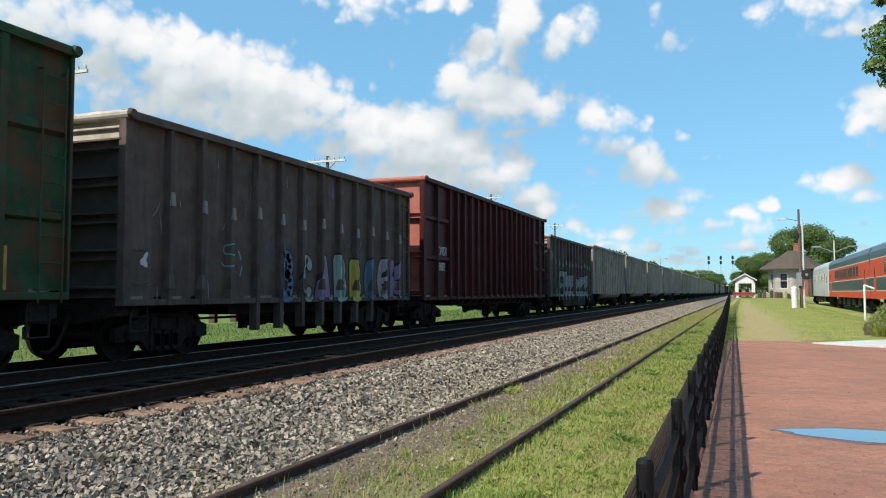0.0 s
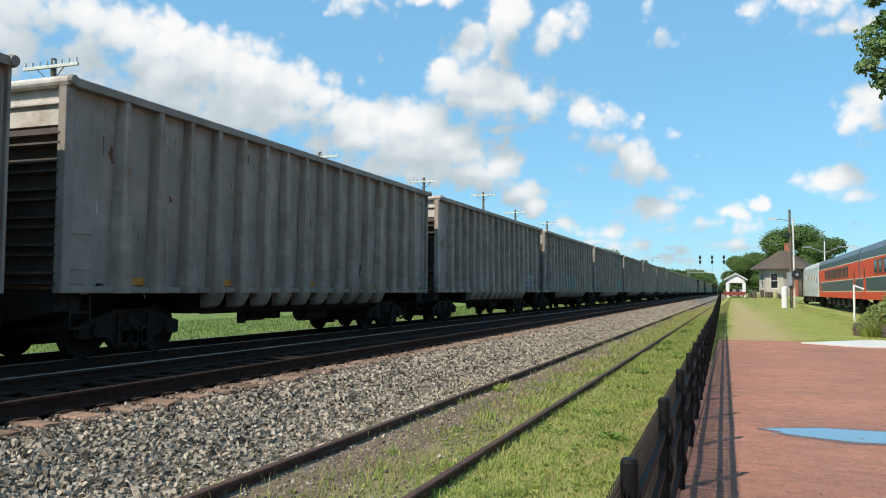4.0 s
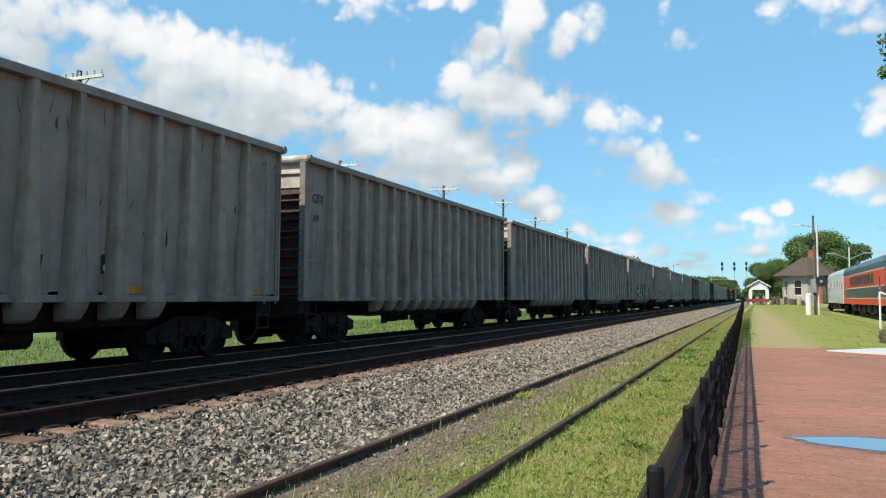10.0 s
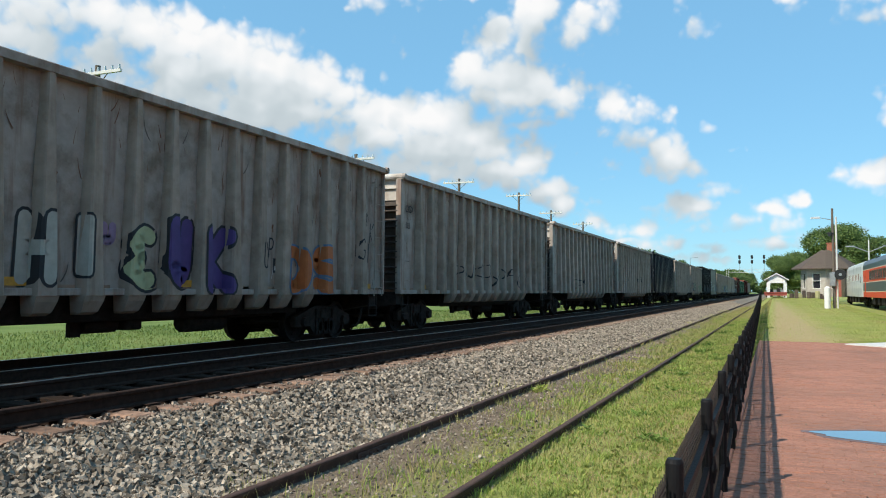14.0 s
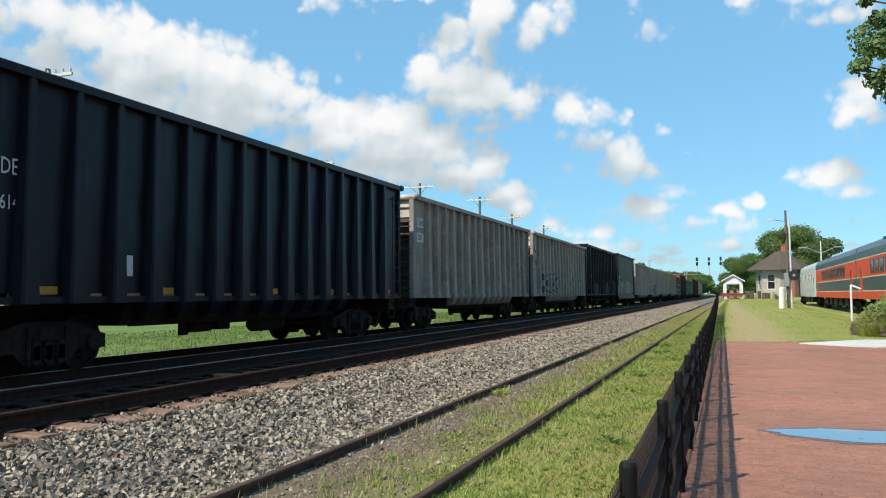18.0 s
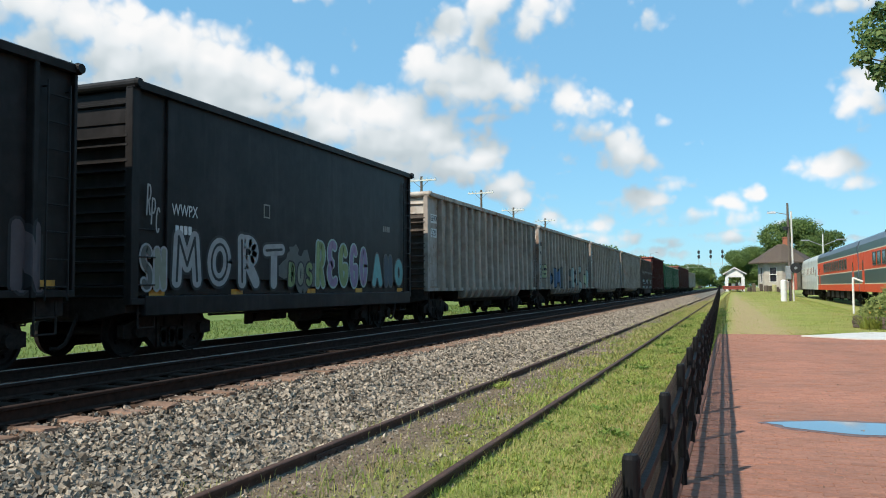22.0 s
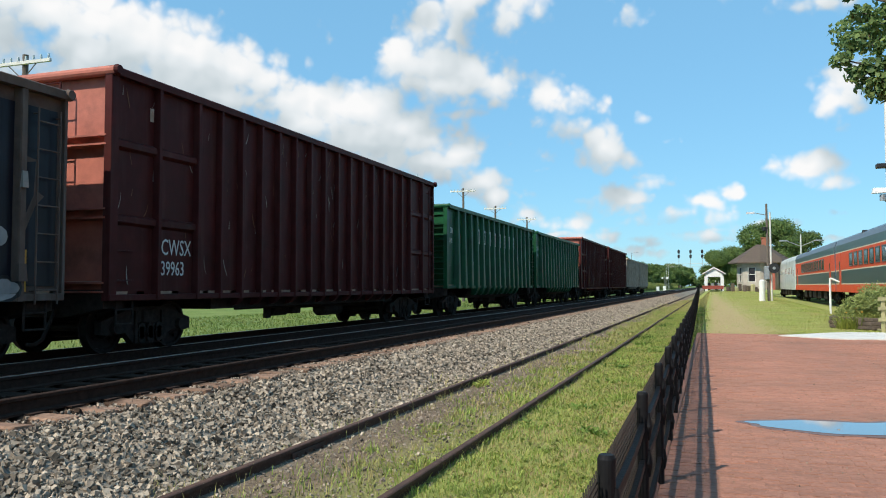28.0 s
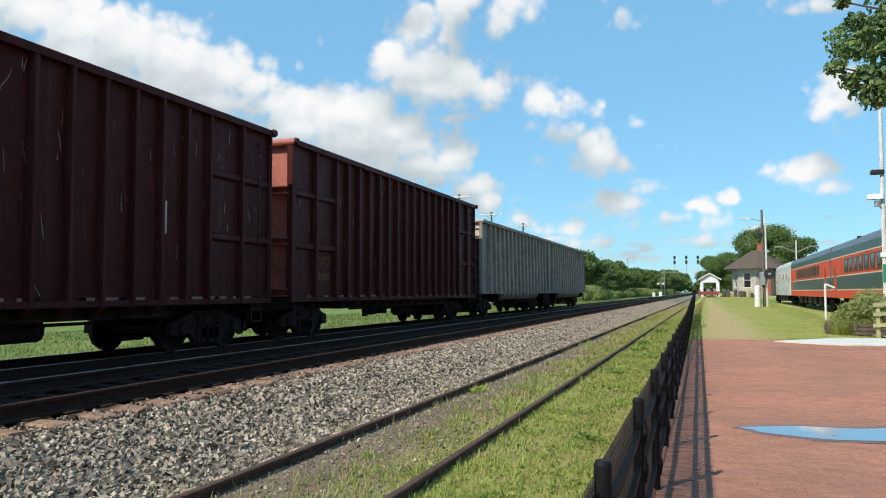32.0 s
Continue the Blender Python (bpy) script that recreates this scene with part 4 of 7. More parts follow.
def gondola(L, H, paint, ribs=16, end_paint=None, tub=True, zs=1.10, rib_w=0.21, name="gondola_car", first=1.22, chord=None, dents=0.03, seed=1, smooth_side=False, bands=False,
            brackets=False, fins=False, end_step=0.43, pale=0.72, stakes=None, feet=0.0):
    """An open-topped freight car: its near end at y = 0, rail top at z = 0, outer side at x = 1.6."""
    rnd = random.Random(seed)
    car = new(name)
    hw = 1.50
    chord = chord or paint
    taper = tub and rib_w > 0.16
    wide, deep = ((0.17, 0.44), (0.15, 0.21)) if taper else ((rib_w, rib_w), (0.13, 0.13))
    rib_d = deep[0]
    # side sheets, slightly buckled between the stakes
    for s in (-1, 1):
        bm = B()
        n, kz = ribs * 4, 6
        grid = []
        for i in range(n + 1):
            y = L * i / n
            bay = math.sin(math.pi * ((i % 4) / 4.0)) if not smooth_side else 0.25
            col = []
            for j in range(kz + 1):
                z = zs + (H - 0.1 - zs) * j / kz
                bulge = dents * bay * math.sin(math.pi * j / kz) * rnd.uniform(-1.0, 0.7)
                col.append((bm.verts.new((s * (hw + bulge), y, z)), bm.verts.new((s * (hw - 0.05), y, z))))
            grid.append(col)
        for i in range(n):
            for j in range(kz):
                for t in (0, 1):
                    bm.faces.new((grid[i][j][t], grid[i + 1][j][t], grid[i + 1][j + 1][t], grid[i][j + 1][t]))
        me = mesh_of("side_sheet", bm, paint, smooth=True)
        part("side_sheet", me, paint, car)
    # top chord and sill, all round
    for s in (-1, 1):
        bm = B()
        x0, x1 = (hw - 0.03, hw + rib_d + 0.02) if s > 0 else (-hw - rib_d - 0.02, -hw + 0.03)
        prism(bm, [(x0, H - 0.14), (x1, H - 0.14), (x1 + 0.01 * s, H - 0.02), (x1 - 0.02, H), (x0, H)], "y", -0.04, L + 0.04)
        part("top_chord", bm, chord, car)
        bm = B()
        x0, x1 = (hw - 0.04, hw + 0.10) if s > 0 else (-hw - 0.10, -hw + 0.04)
        box(bm, x0, x1, -0.02, L + 0.02, zs - 0.0, zs + 0.11, bevel=0.01)
        part("side_sill", bm, paint, car)
    for y0, y1 in ((-0.05, 0.09), (L - 0.09, L + 0.05)):
        bm = B()
        rod(bm, (-hw - 0.14, (y0 + y1) / 2, H - 0.065), (hw + 0.14, (y0 + y1) / 2, H - 0.065), 0.085, 0.085, 12)
        for s in (-1, 1):
            part("chord_cap", rod(B(), (s * (hw + 0.14), (y0 + y1) / 2, H - 0.065), (s * (hw + 0.21), (y0 + y1) / 2, H - 0.065), 0.098, 0.075, 12), chord, car)
        part("end_chord", bm, end_paint or paint, car)
    # ends: ledged sheet painted dark for recess shade, chalky at the top
    for y, sg in ((0.12, -1), (L - 0.12, 1)):
        low = M_ENDDARK if pale and end_paint is not paint else (end_paint or paint)
        part("end_sheet", box(B(), -hw + 0.02, hw - 0.02, min(y, y - sg * 0.05), max(y, y - sg * 0.05), zs, H - 0.05), low, car)
        if pale:
            part("end_plate", box(B(), -hw + 0.03, hw - 0.03, min(y, y + sg * 0.03), max(y, y + sg * 0.03), H - pale, H - 0.07, bevel=0.008), end_paint or paint, car)
            part("end_rib", box(B(), -hw + 0.03, hw - 0.03, min(y, y + sg * 0.09), max(y, y + sg * 0.09), H - pale * 0.56, H - pale * 0.48, bevel=0.008), end_paint or paint, car)
        z = zs + 0.12
        while z < H - max(0.45, pale + 0.12):
            bm = B()
            d = 0.16
            prism(bm, [(0, 0), (sg * d, 0.02), (sg * d, 0.05), (sg * 0.03, 0.05), (sg * 0.03, 0.17), (sg * d, 0.17), (sg * d, 0.20), (0, 0.22)], "x", -hw + 0.04, hw - 0.02)
            part("end_stiffener", bm, low, car, at=pose(0, y, z))
            z += end_step
    # corner posts
    for y in (0.0, L):
        for s in (-1, 1):
            part("corner_post", box(B(), s * hw - 0.07, s * hw + 0.09, y - 0.03 if y else -0.03, y + 0.16 if not y else y + 0.03, zs, H - 0.1, bevel=0.01), paint, car)
    # stakes
    ys = stakes or [first + (L - 2 * first) * k / (ribs - 1) for k in range(ribs)]
    STAKES[car.name] = ([] if smooth_side else ys, wide, deep, zs, H - 0.12, fins)
    if not smooth_side:
        # gray cars: stakes in a slightly warmer gray than the side sheets
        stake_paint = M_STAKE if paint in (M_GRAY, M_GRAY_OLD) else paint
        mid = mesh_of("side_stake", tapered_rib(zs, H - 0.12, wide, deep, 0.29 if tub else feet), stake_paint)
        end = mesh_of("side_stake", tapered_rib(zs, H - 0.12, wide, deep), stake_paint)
        fin = None
        if fins:
            bm = tapered_rib(zs, H - 0.12, wide, deep)
            box(bm, -0.05, rib_d, -rib_w * 0.4, rib_w * 0.4, zs - 0.55, zs)
            fin = mesh_of("side_stake", bm, paint)
        for k, y in enumerate(ys):
            under = 3.4 < y < L - 3.4
            me = fin if (fins and 2.9 < y < L - 2.6) else mid if under else end
            part("side_stake", me, None, car, at=pose(hw, y, 0))
            part("side_stake", me, None, car, at=pose(-hw, y, 0, 0, 0, 180))
    if brackets:
        bk2 = mesh_of("bracket", box(B(), 0.02, 0.16, -0.08, 0.08, -0.13, 0.13, taper=0.015), paint)
        bk = mesh_of("bracket", box(B(), 0.02, 0.17, -0.055, 0.055, -0.12, 0.12, taper=0.012), M_BRACKET)
        for k, y in enumerate(ys):
            part("bracket", bk, None, car, at=pose(hw, y, H - 1.38 - 0.05 * (k % 3)))
            part("bracket", bk2, None, car, at=pose(hw, y, zs + 0.42))
    if bands:
        for a, b in ((0.1, ys[1]), (ys[-2], L - 0.1)):
            for z in (2.34, 3.64):
                bm = B()
                prism(bm, [(hw, z - 0.1), (hw + 0.08, z - 0.05), (hw + 0.08, z + 0.05), (hw, z + 0.1)], "y", a, b)
                part("side_band", bm, paint, car)
    # floor and the tub under it
    part("floor", box(B(), -hw, hw, 0.1, L - 0.1, zs + 0.06, zs + 0.16), M_INSIDE, car)
    if tub:
        bm = B()
        prism(bm, [(-1.38, zs + 0.05), (-1.18, zs - 0.40), (1.18, zs - 0.40), (1.38, zs + 0.05)], "y", 3.5, L - 3.5)
        part("tub", bm, M_TRUCK, car)
    elif not smooth_side:
        part("underframe", box(B(), -1.3, 1.3, 3.2, L - 3.2, zs - 0.22, zs), M_TRUCK, car)
    ladder(car, hw + 0.02, 0.36, zs + 0.1, H * 0.52, paint)
    side_ladder(car, hw + 0.10, L - 0.34, zs - 0.05, H - 0.35, paint)
    if pale == 0.0 and bands:
        end_ladder(car, 0.55, -0.10, zs, H - 0.2, paint)
    end_ladder(car, 1.42, L + 0.12, zs, H - 0.1, paint)
    for k in range(5):
        y = 0.35 + (L - 1.2) * k / 4 + rnd.uniform(-0.2, 0.2)
        y = min(ys, key=lambda q: abs(q - y)) + wide[1] * 0.5 + 0.02 if not smooth_side else y
        dy, dz = (0.09, 0.62) if bands or fins else (0.40, 0.12)
        part("reflector", box(B(), hw + 0.004, hw + 0.010, y, y + dy, zs + 0.14, zs + 0.14 + dz), M_YELLOW, car, "dirty yellow reflector strip")
    running_gear(car, L, 1.6 if fins or smooth_side or bands or paint is M_BLACK else 2.1)
    return car


def chars(car, text, y, z, size, material, x=1.515):
    lettering(text, size, material, car, y, z, x)


def blob(bm, y, z, w, h, rnd, x, n=22, wob=0.16):
    """A rounded, uneven patch on the car side."""
    ph = [rnd.uniform(0, 6.28) for _ in range(3)]
    ring = []
    for k in range(n):
        a = 2 * math.pi * k / n
        sq = 1.0 / max(abs(math.cos(a)), abs(math.sin(a))) ** 0.62
        r = sq * (0.86 + wob * math.sin(2 * a + ph[0]) * 0.5 + wob * math.sin(3 * a + ph[1]) + wob * 0.6 * math.sin(5 * a + ph[2]))
        ring.append(bm.verts.new((x, y + 0.5 * w * r * math.cos(a), z + 0.5 * h * r * math.sin(a))))
    cen = bm.verts.new((x, y, z))
    for k in range(n):
        bm.faces.new((cen, ring[k], ring[(k + 1) % n]))


def side_strips(car):
    """The side's outline from above, piece by piece: (stake or bay, its first and last edge as (place, share of width, share of depth))."""
    ys = STAKES[car.name][0]
    at, out = (-2.0, 0.0, 0.0), []
    for y in ys:
        edge = [(y, a, x) for a, x in ((-0.5, 0.0), (-0.37, 0.84), (-0.29, 1.0), (0.29, 1.0), (0.37, 0.84), (0.5, 0.0))]
        out.append((False, at, edge[0]))
        out += [(True, p, q) for p, q in zip(edge[:-1], edge[1:])]
        at = edge[-1]
    out.append((False, at, (40.0, 0.0, 0.0)))
    return out


def cut(poly, side):
    """The part of a convex outline where side() is not negative."""
    out = []
    for p, q in zip(poly, poly[1:] + poly[:1]):
        a, b = side(p), side(q)
        if a >= 0:
            out.append(p)
        if a * b < 0:
            f = a / (a - b)
            out.append((p[0] + (q[0] - p[0]) * f, p[1] + (q[1] - p[1]) * f))
    return out


def spray(bm, poly, x, car, strips):
    """Lay a convex patch of paint on the sheet, the stakes and the sill."""
    wide, deep, zs, zt, fins = STAKES[car.name][1:]
    lo, hi = min(p[0] for p in poly), max(p[0] for p in poly)

    def share(z):
        return min(1.0, max(0.0, (z - zs) / (zt - zs)))

    def place(e, z):
        return e[0] + e[1] * (wide[1] + (wide[0] - wide[1]) * share(z))

    for on, a, b in strips:
        if b[0] + 0.3 < lo or a[0] - 0.3 > hi:
            continue
        piece = cut(cut(poly, lambda p: p[0] - place(a, p[1])), lambda p: place(b, p[1]) - p[0])
        if len(piece) < 3:
            continue
        layers = [(cut(piece, lambda p: p[1] - zs - 0.114), 0.0)]
        if len(strips) == 1:
            layers = [(piece, 0.0)]
        elif on and a[2] + b[2] > 1.5:
            layers = [(cut(piece, lambda p: p[1] - (zs - 0.5 if fins else zs)), 0.0)]
        else:
            layers.append((cut(cut(piece, lambda p: zs + 0.112 - p[1]), lambda p: p[1] - zs), 0.098))
        for ring, least in layers:
            if len(ring) > 2 and max(p[1] for p in ring) - min(p[1] for p in ring) > 1e-4:
                vs = []
                for y, z in ring:
                    ya, yb = place(a, z), place(b, z)
                    f = (y - ya) / max(1e-6, yb - ya)
                    d = (a[2] + (b[2] - a[2]) * f) * (deep[1] + (deep[0] - deep[1]) * share(z))
                    vs.append(bm.verts.new((x + max(least, d), y, z)))
                bm.faces.new(vs)


def bow(cx, cz, rx, rz, a0, a1, n=9):
    """Points along an arc, angles in degrees."""
    return [(cx + rx * math.cos(radians(a0 + (a1 - a0) * k / n)), cz + rz * math.sin(radians(a0 + (a1 - a0) * k / n))) for k in range(n + 1)]


def glyph(ch):
    """Strokes of a rounded spray-can letter in a unit box."""
    stem = [(0.15, 0.0), (0.15, 1.0)]
    if ch == "S":
        return [bow(0.5, 0.74, 0.38, 0.24, 30, 250) + bow(0.5, 0.25, 0.38, 0.25, 90, -150)]
    if ch == "T":
        return [[(0.0, 0.92), (1.0, 0.98)], [(0.5, 0.95), (0.48, 0.0)]]
    if ch == "O":
        return [bow(0.5, 0.5, 0.36, 0.46, 0, 360, 16)]
    if ch == "Q":
        return [bow(0.5, 0.5, 0.36, 0.46, 0, 360, 16), [(0.55, 0.3), (0.95, -0.05)]]
    if ch == "E":
        return [bow(0.6, 0.74, 0.45, 0.25, 50, 260) + bow(0.6, 0.25, 0.5, 0.25, 100, 310)]
    if ch == "U":
        return [[(0.12, 1.0), (0.12, 0.35)] + bow(0.5, 0.32, 0.38, 0.30, 180, 360) + [(0.88, 1.0)]]
    if ch == "C":
        return [bow(0.55, 0.5, 0.42, 0.48, 45, 315, 14)]
    if ch == "G":
        return [bow(0.55, 0.5, 0.42, 0.48, 45, 330, 14) + [(0.92, 0.45), (0.6, 0.45)]]
    if ch == "R":
        return [stem, [(0.15, 0.97)] + bow(0.5, 0.73, 0.38, 0.25, 90, -90) + [(0.2, 0.48)], [(0.45, 0.48), (0.92, 0.0)]]
    if ch == "P":
        return [stem, [(0.15, 0.97)] + bow(0.5, 0.70, 0.4, 0.28, 90, -90) + [(0.2, 0.42)]]
    if ch == "B":
        return [stem, [(0.15, 0.97)] + bow(0.5, 0.75, 0.32, 0.23, 90, -90) + bow(0.5, 0.26, 0.4, 0.26, 90, -90) + [(0.15, 0.0)]]
    if ch == "D":
        return [stem, [(0.15, 0.97)] + bow(0.4, 0.5, 0.48, 0.48, 90, -90, 12) + [(0.15, 0.02)]]
    if ch == "K":
        return [stem, [(0.9, 1.0), (0.2, 0.45), (0.95, 0.0)]]
    if ch == "H":
        return [stem, [(0.85, 0.0), (0.85, 1.0)], [(0.15, 0.5), (0.85, 0.5)]]
    if ch == "N":
        return [[(0.12, 0.0), (0.12, 1.0), (0.86, 0.0), (0.86, 1.0)]]
    if ch == "M":
        return [[(0.05, 0.0), (0.15, 1.0), (0.5, 0.35), (0.85, 1.0), (0.95, 0.0)]]
    if ch == "L":
        return [[(0.2, 1.0), (0.15, 0.06), (0.9, 0.06)]]
    if ch == "Y":
        return [[(0.05, 1.0), (0.5, 0.5), (0.95, 1.0)], [(0.5, 0.5), (0.42, 0.0)]]
    if ch == "A":
        return [[(0.05, 0.0), (0.5, 1.0), (0.95, 0.0)], [(0.25, 0.35), (0.75, 0.35)]]
    return [[(0.5, 0.0), (0.5, 1.0)]]


def ribbon(bm, line, width, x, car, strips):
    """A sprayed line with round joints."""
    k = 0
    for p, q in zip(line[:-1], line[1:]):
        d = Vector((q[0] - p[0], q[1] - p[1]))
        if d.length < 1e-4:
            continue
        e = Vector((-d.y, d.x)).normalized() * width / 2
        spray(bm, [(p[0] + e.x, p[1] + e.y), (p[0] - e.x, p[1] - e.y), (q[0] - e.x, q[1] - e.y), (q[0] + e.x, q[1] + e.y)], x + 0.0003 * (k % 4), car, strips)
        k += 2
    for j, p in enumerate(line):
        spray(bm, [(p[0] + width / 2 * math.cos(0.6283 * a), p[1] + width / 2 * math.sin(0.6283 * a)) for a in range(10)], x + 0.0003 * ((2 * j + 1) % 4), car, strips)


def graffiti(car, y0, y1, z0, z1, fills, outline, seed, n=8, x=1.506, cover=1.0, inner="", text=""):
    """Fat rounded letters side by side, each a fill inside a darker edge, some with a thin shine line."""
    rnd = random.Random(seed)
    strips = side_strips(car)
    text = text or "".join(rnd.choice("SEOKRNPBCGUDA") for _ in range(n))
    step = (y1 - y0) / len(text)
    for k, ch in enumerate(text):
        w, h = step * rnd.uniform(0.86, 1.0) * min(1.05, cover), (z1 - z0) * rnd.uniform(0.88, 1.0)
        fat = min(0.33 * w, 0.25 * h)
        ya, za, lean = y0 + step * k + (step - w) / 2 + fat / 2, z0 + fat / 2 + rnd.uniform(0, 0.06) * h, rnd.uniform(-0.10, 0.10)
        lines = [[(ya + (w - fat) * (u + lean * (v - 0.5)), za + (h - fat) * v) for u, v in line] for line in glyph(ch)]
        edge, fill, shine = B(), B(), B()
        for line in lines:
            ribbon(edge, line, fat * 1.12 + 0.07, x + 0.0015 * (k % 2), car, strips)
            ribbon(fill, line, fat, x + 0.0045 + 0.0015 * (k % 2), car, strips)
        col = fills[k % len(fills)]
        piece = part("graffiti", fill, SPRAY[col], car, col + " sprayed graffiti letter")
        part("outline", edge, SPRAY[outline], piece)
        if inner:
            ribbon(shine, lines[0], fat * 0.22, x + 0.0085, car, strips)
            part("inner_stroke", shine, SPRAY[inner], piece)


def tags(car, y0, y1, z0, z1, colour, seed, n=9, x=1.508, text=""):
    """Thin scrawled tags."""
    rnd = random.Random(seed)
    bm, strips = B(), side_strips(car)
    text = text or "".join(rnd.choice("SEOKRNPBCGUDALY") for _ in range(n))
    step = (y1 - y0) / len(text)
    for k, ch in enumerate(text):
        w, h = min(step * 0.9, 0.45), min(z1 - z0, 0.55) * rnd.uniform(0.7, 1.0)
        ya, za = y0 + step * k, rnd.uniform(z0, max(z0, z1 - h))
        for line in glyph(ch):
            ribbon(bm, [(ya + w * (u + 0.25 * v), za + h * v) for u, v in line], 0.034, x, car, strips)
    tagged(part("graffiti_tag", bm, SPRAY[colour], car, colour + " scrawled tag"), kind="stuff")


def bars(car, y, z, w, h, n, material, x=1.512, pitch=0.0):
    """Writing too faint to read."""
    pitch = pitch or w * 1.35
    for k in range(n):
        part("lettering", box(B(), x, x + 0.003, y + k * pitch, y + k * pitch + w, z, z + h), material, car)


def panel_mark(car, y, z, w, h, material, x=1.507):
    part("stencil_panel", box(B(), x, x + 0.004, y, y + w, z, z + h), material, car, "small stencilled data panel")


def rust_patches(car, L, zs, H, n, seed, material, x=1.506):
    rnd = random.Random(seed)
    bm = B()
    for _ in range(n):
        blob(bm, rnd.uniform(0.6, L - 0.6), rnd.uniform(zs + 0.2, H - 0.4), rnd.uniform(0.03, 0.12), rnd.uniform(0.1, 0.4), rnd, x, 10, 0.3)
    tagged(part("scuff", bm, material, car, "dark scrapes and rust spots"), kind="stuff")


def patch(car, name, y, z, w, h, seed, material, label, x=1.507):
    bm = B()
    blob(bm, y, z, w, h, random.Random(seed), x, 18, 0.28)
    part(name, bm, material, car, label)


def scrapes(car, L, z0, z1, n, seed, material, x=1.507):
    """Thin curved scratches and rust runs below the top edge."""
    rnd = random.Random(seed)
    bm = B()
    for _ in range(n):
        y, z = rnd.uniform(0.3, L - 0.3), z1 - (z1 - z0) * rnd.uniform(0, 1) ** 1.6
        a, turn, w = rnd.uniform(-1.95, -1.2), rnd.uniform(-0.12, 0.12), rnd.uniform(0.004, 0.014)
        prev = None
        for k in range(rnd.randint(3, 8)):
            ww = w * math.sin(math.pi * (k + 0.6) / 9.5)
            nx, nz = -math.sin(a) * ww, math.cos(a) * ww
            cur = (bm.verts.new((x, y + nx, z + nz)), bm.verts.new((x, y - nx, z - nz)))
            if prev:
                bm.faces.new((prev[0], prev[1], cur[1], cur[0]))
            prev = cur
            y, z, a = y + 0.055 * math.cos(a), z + 0.055 * math.sin(a), a + turn
    tagged(part("scrape", bm, material, car, "dark scratches and rust runs"), kind="stuff")


GRAY_H, GRAY_L = 4.42, 15.05
BROWN_H, BROWN_L = 4.24, 11.8
HOPPER_STAKES = [1.08 + 0.9 * k for k in range(12)]
RED_H = 4.92
M_SCRATCH = surface("dark_scratch", (0.11, 0.09, 0.075), 0.8, vary=0.3, grain=9, bump=0.0)
M_RUSTY = surface("bare_rust", (0.16, 0.07, 0.035), 0.85, vary=0.3, grain=9, bump=0.0)


def gray_car(seed, paint, marks, number="", mark_z=3.40):
    car = gondola(GRAY_L, GRAY_H, paint, 16, M_ENDWHITE, seed=seed, dents=0.035)
    if marks:
        chars(car, marks, 0.42, mark_z, 0.30, M_INK)
        if number:
            chars(car, number.split()[0], 0.44, mark_z - 0.46, 0.26, M_INK)
            if " " in number:
                chars(car, number.split()[1], 1.38, mark_z - 0.50, 0.24, M_INK)
    panel_mark(car, 10.2, 1.55, 0.26, 0.3, M_INK)
    panel_mark(car, 10.24, 1.60, 0.18, 0.09, M_LETTER, 1.512)
    rust_patches(car, GRAY_L, 1.1, GRAY_H, 9, seed + 50, M_RUSTY)
    worn = paint is M_GRAY_OLD
    scrapes(car, GRAY_L, 2.6, GRAY_H - 0.2, 70 if worn else 26, seed + 51, M_RUSTY)
    scrapes(car, GRAY_L, 1.4, GRAY_H - 0.2, 50 if worn else 18, seed + 52, M_SCRATCH)
    scrapes(car, GRAY_L, 1.2, 2.8, 10, seed + 53, M_LETTER)
    return car


def mark_plate(car, text, y, z, size):
    """A reporting mark on a pale plate."""
    w = size * 0.44 * len(text) + 0.06
    part("mark_plate", box(B(), 1.508, 1.512, y - 0.04, y + w - 0.04, z - 0.06, z + size * 0.82), M_LETTER, car, "pale plate with stencilled mark")
    chars(car, text, y, z, size, M_INK, 1.514)


train = []                 # (car, place of its near end along the track at 0 s)


def add_car(car, s, label, category="freight car"):
    tagged(car, label, category, "cars of the freight train")
    car.matrix_basis = pose(TRAIN_TRACK, s, TRAIN_Z)
    train.append((car, s))
    return car


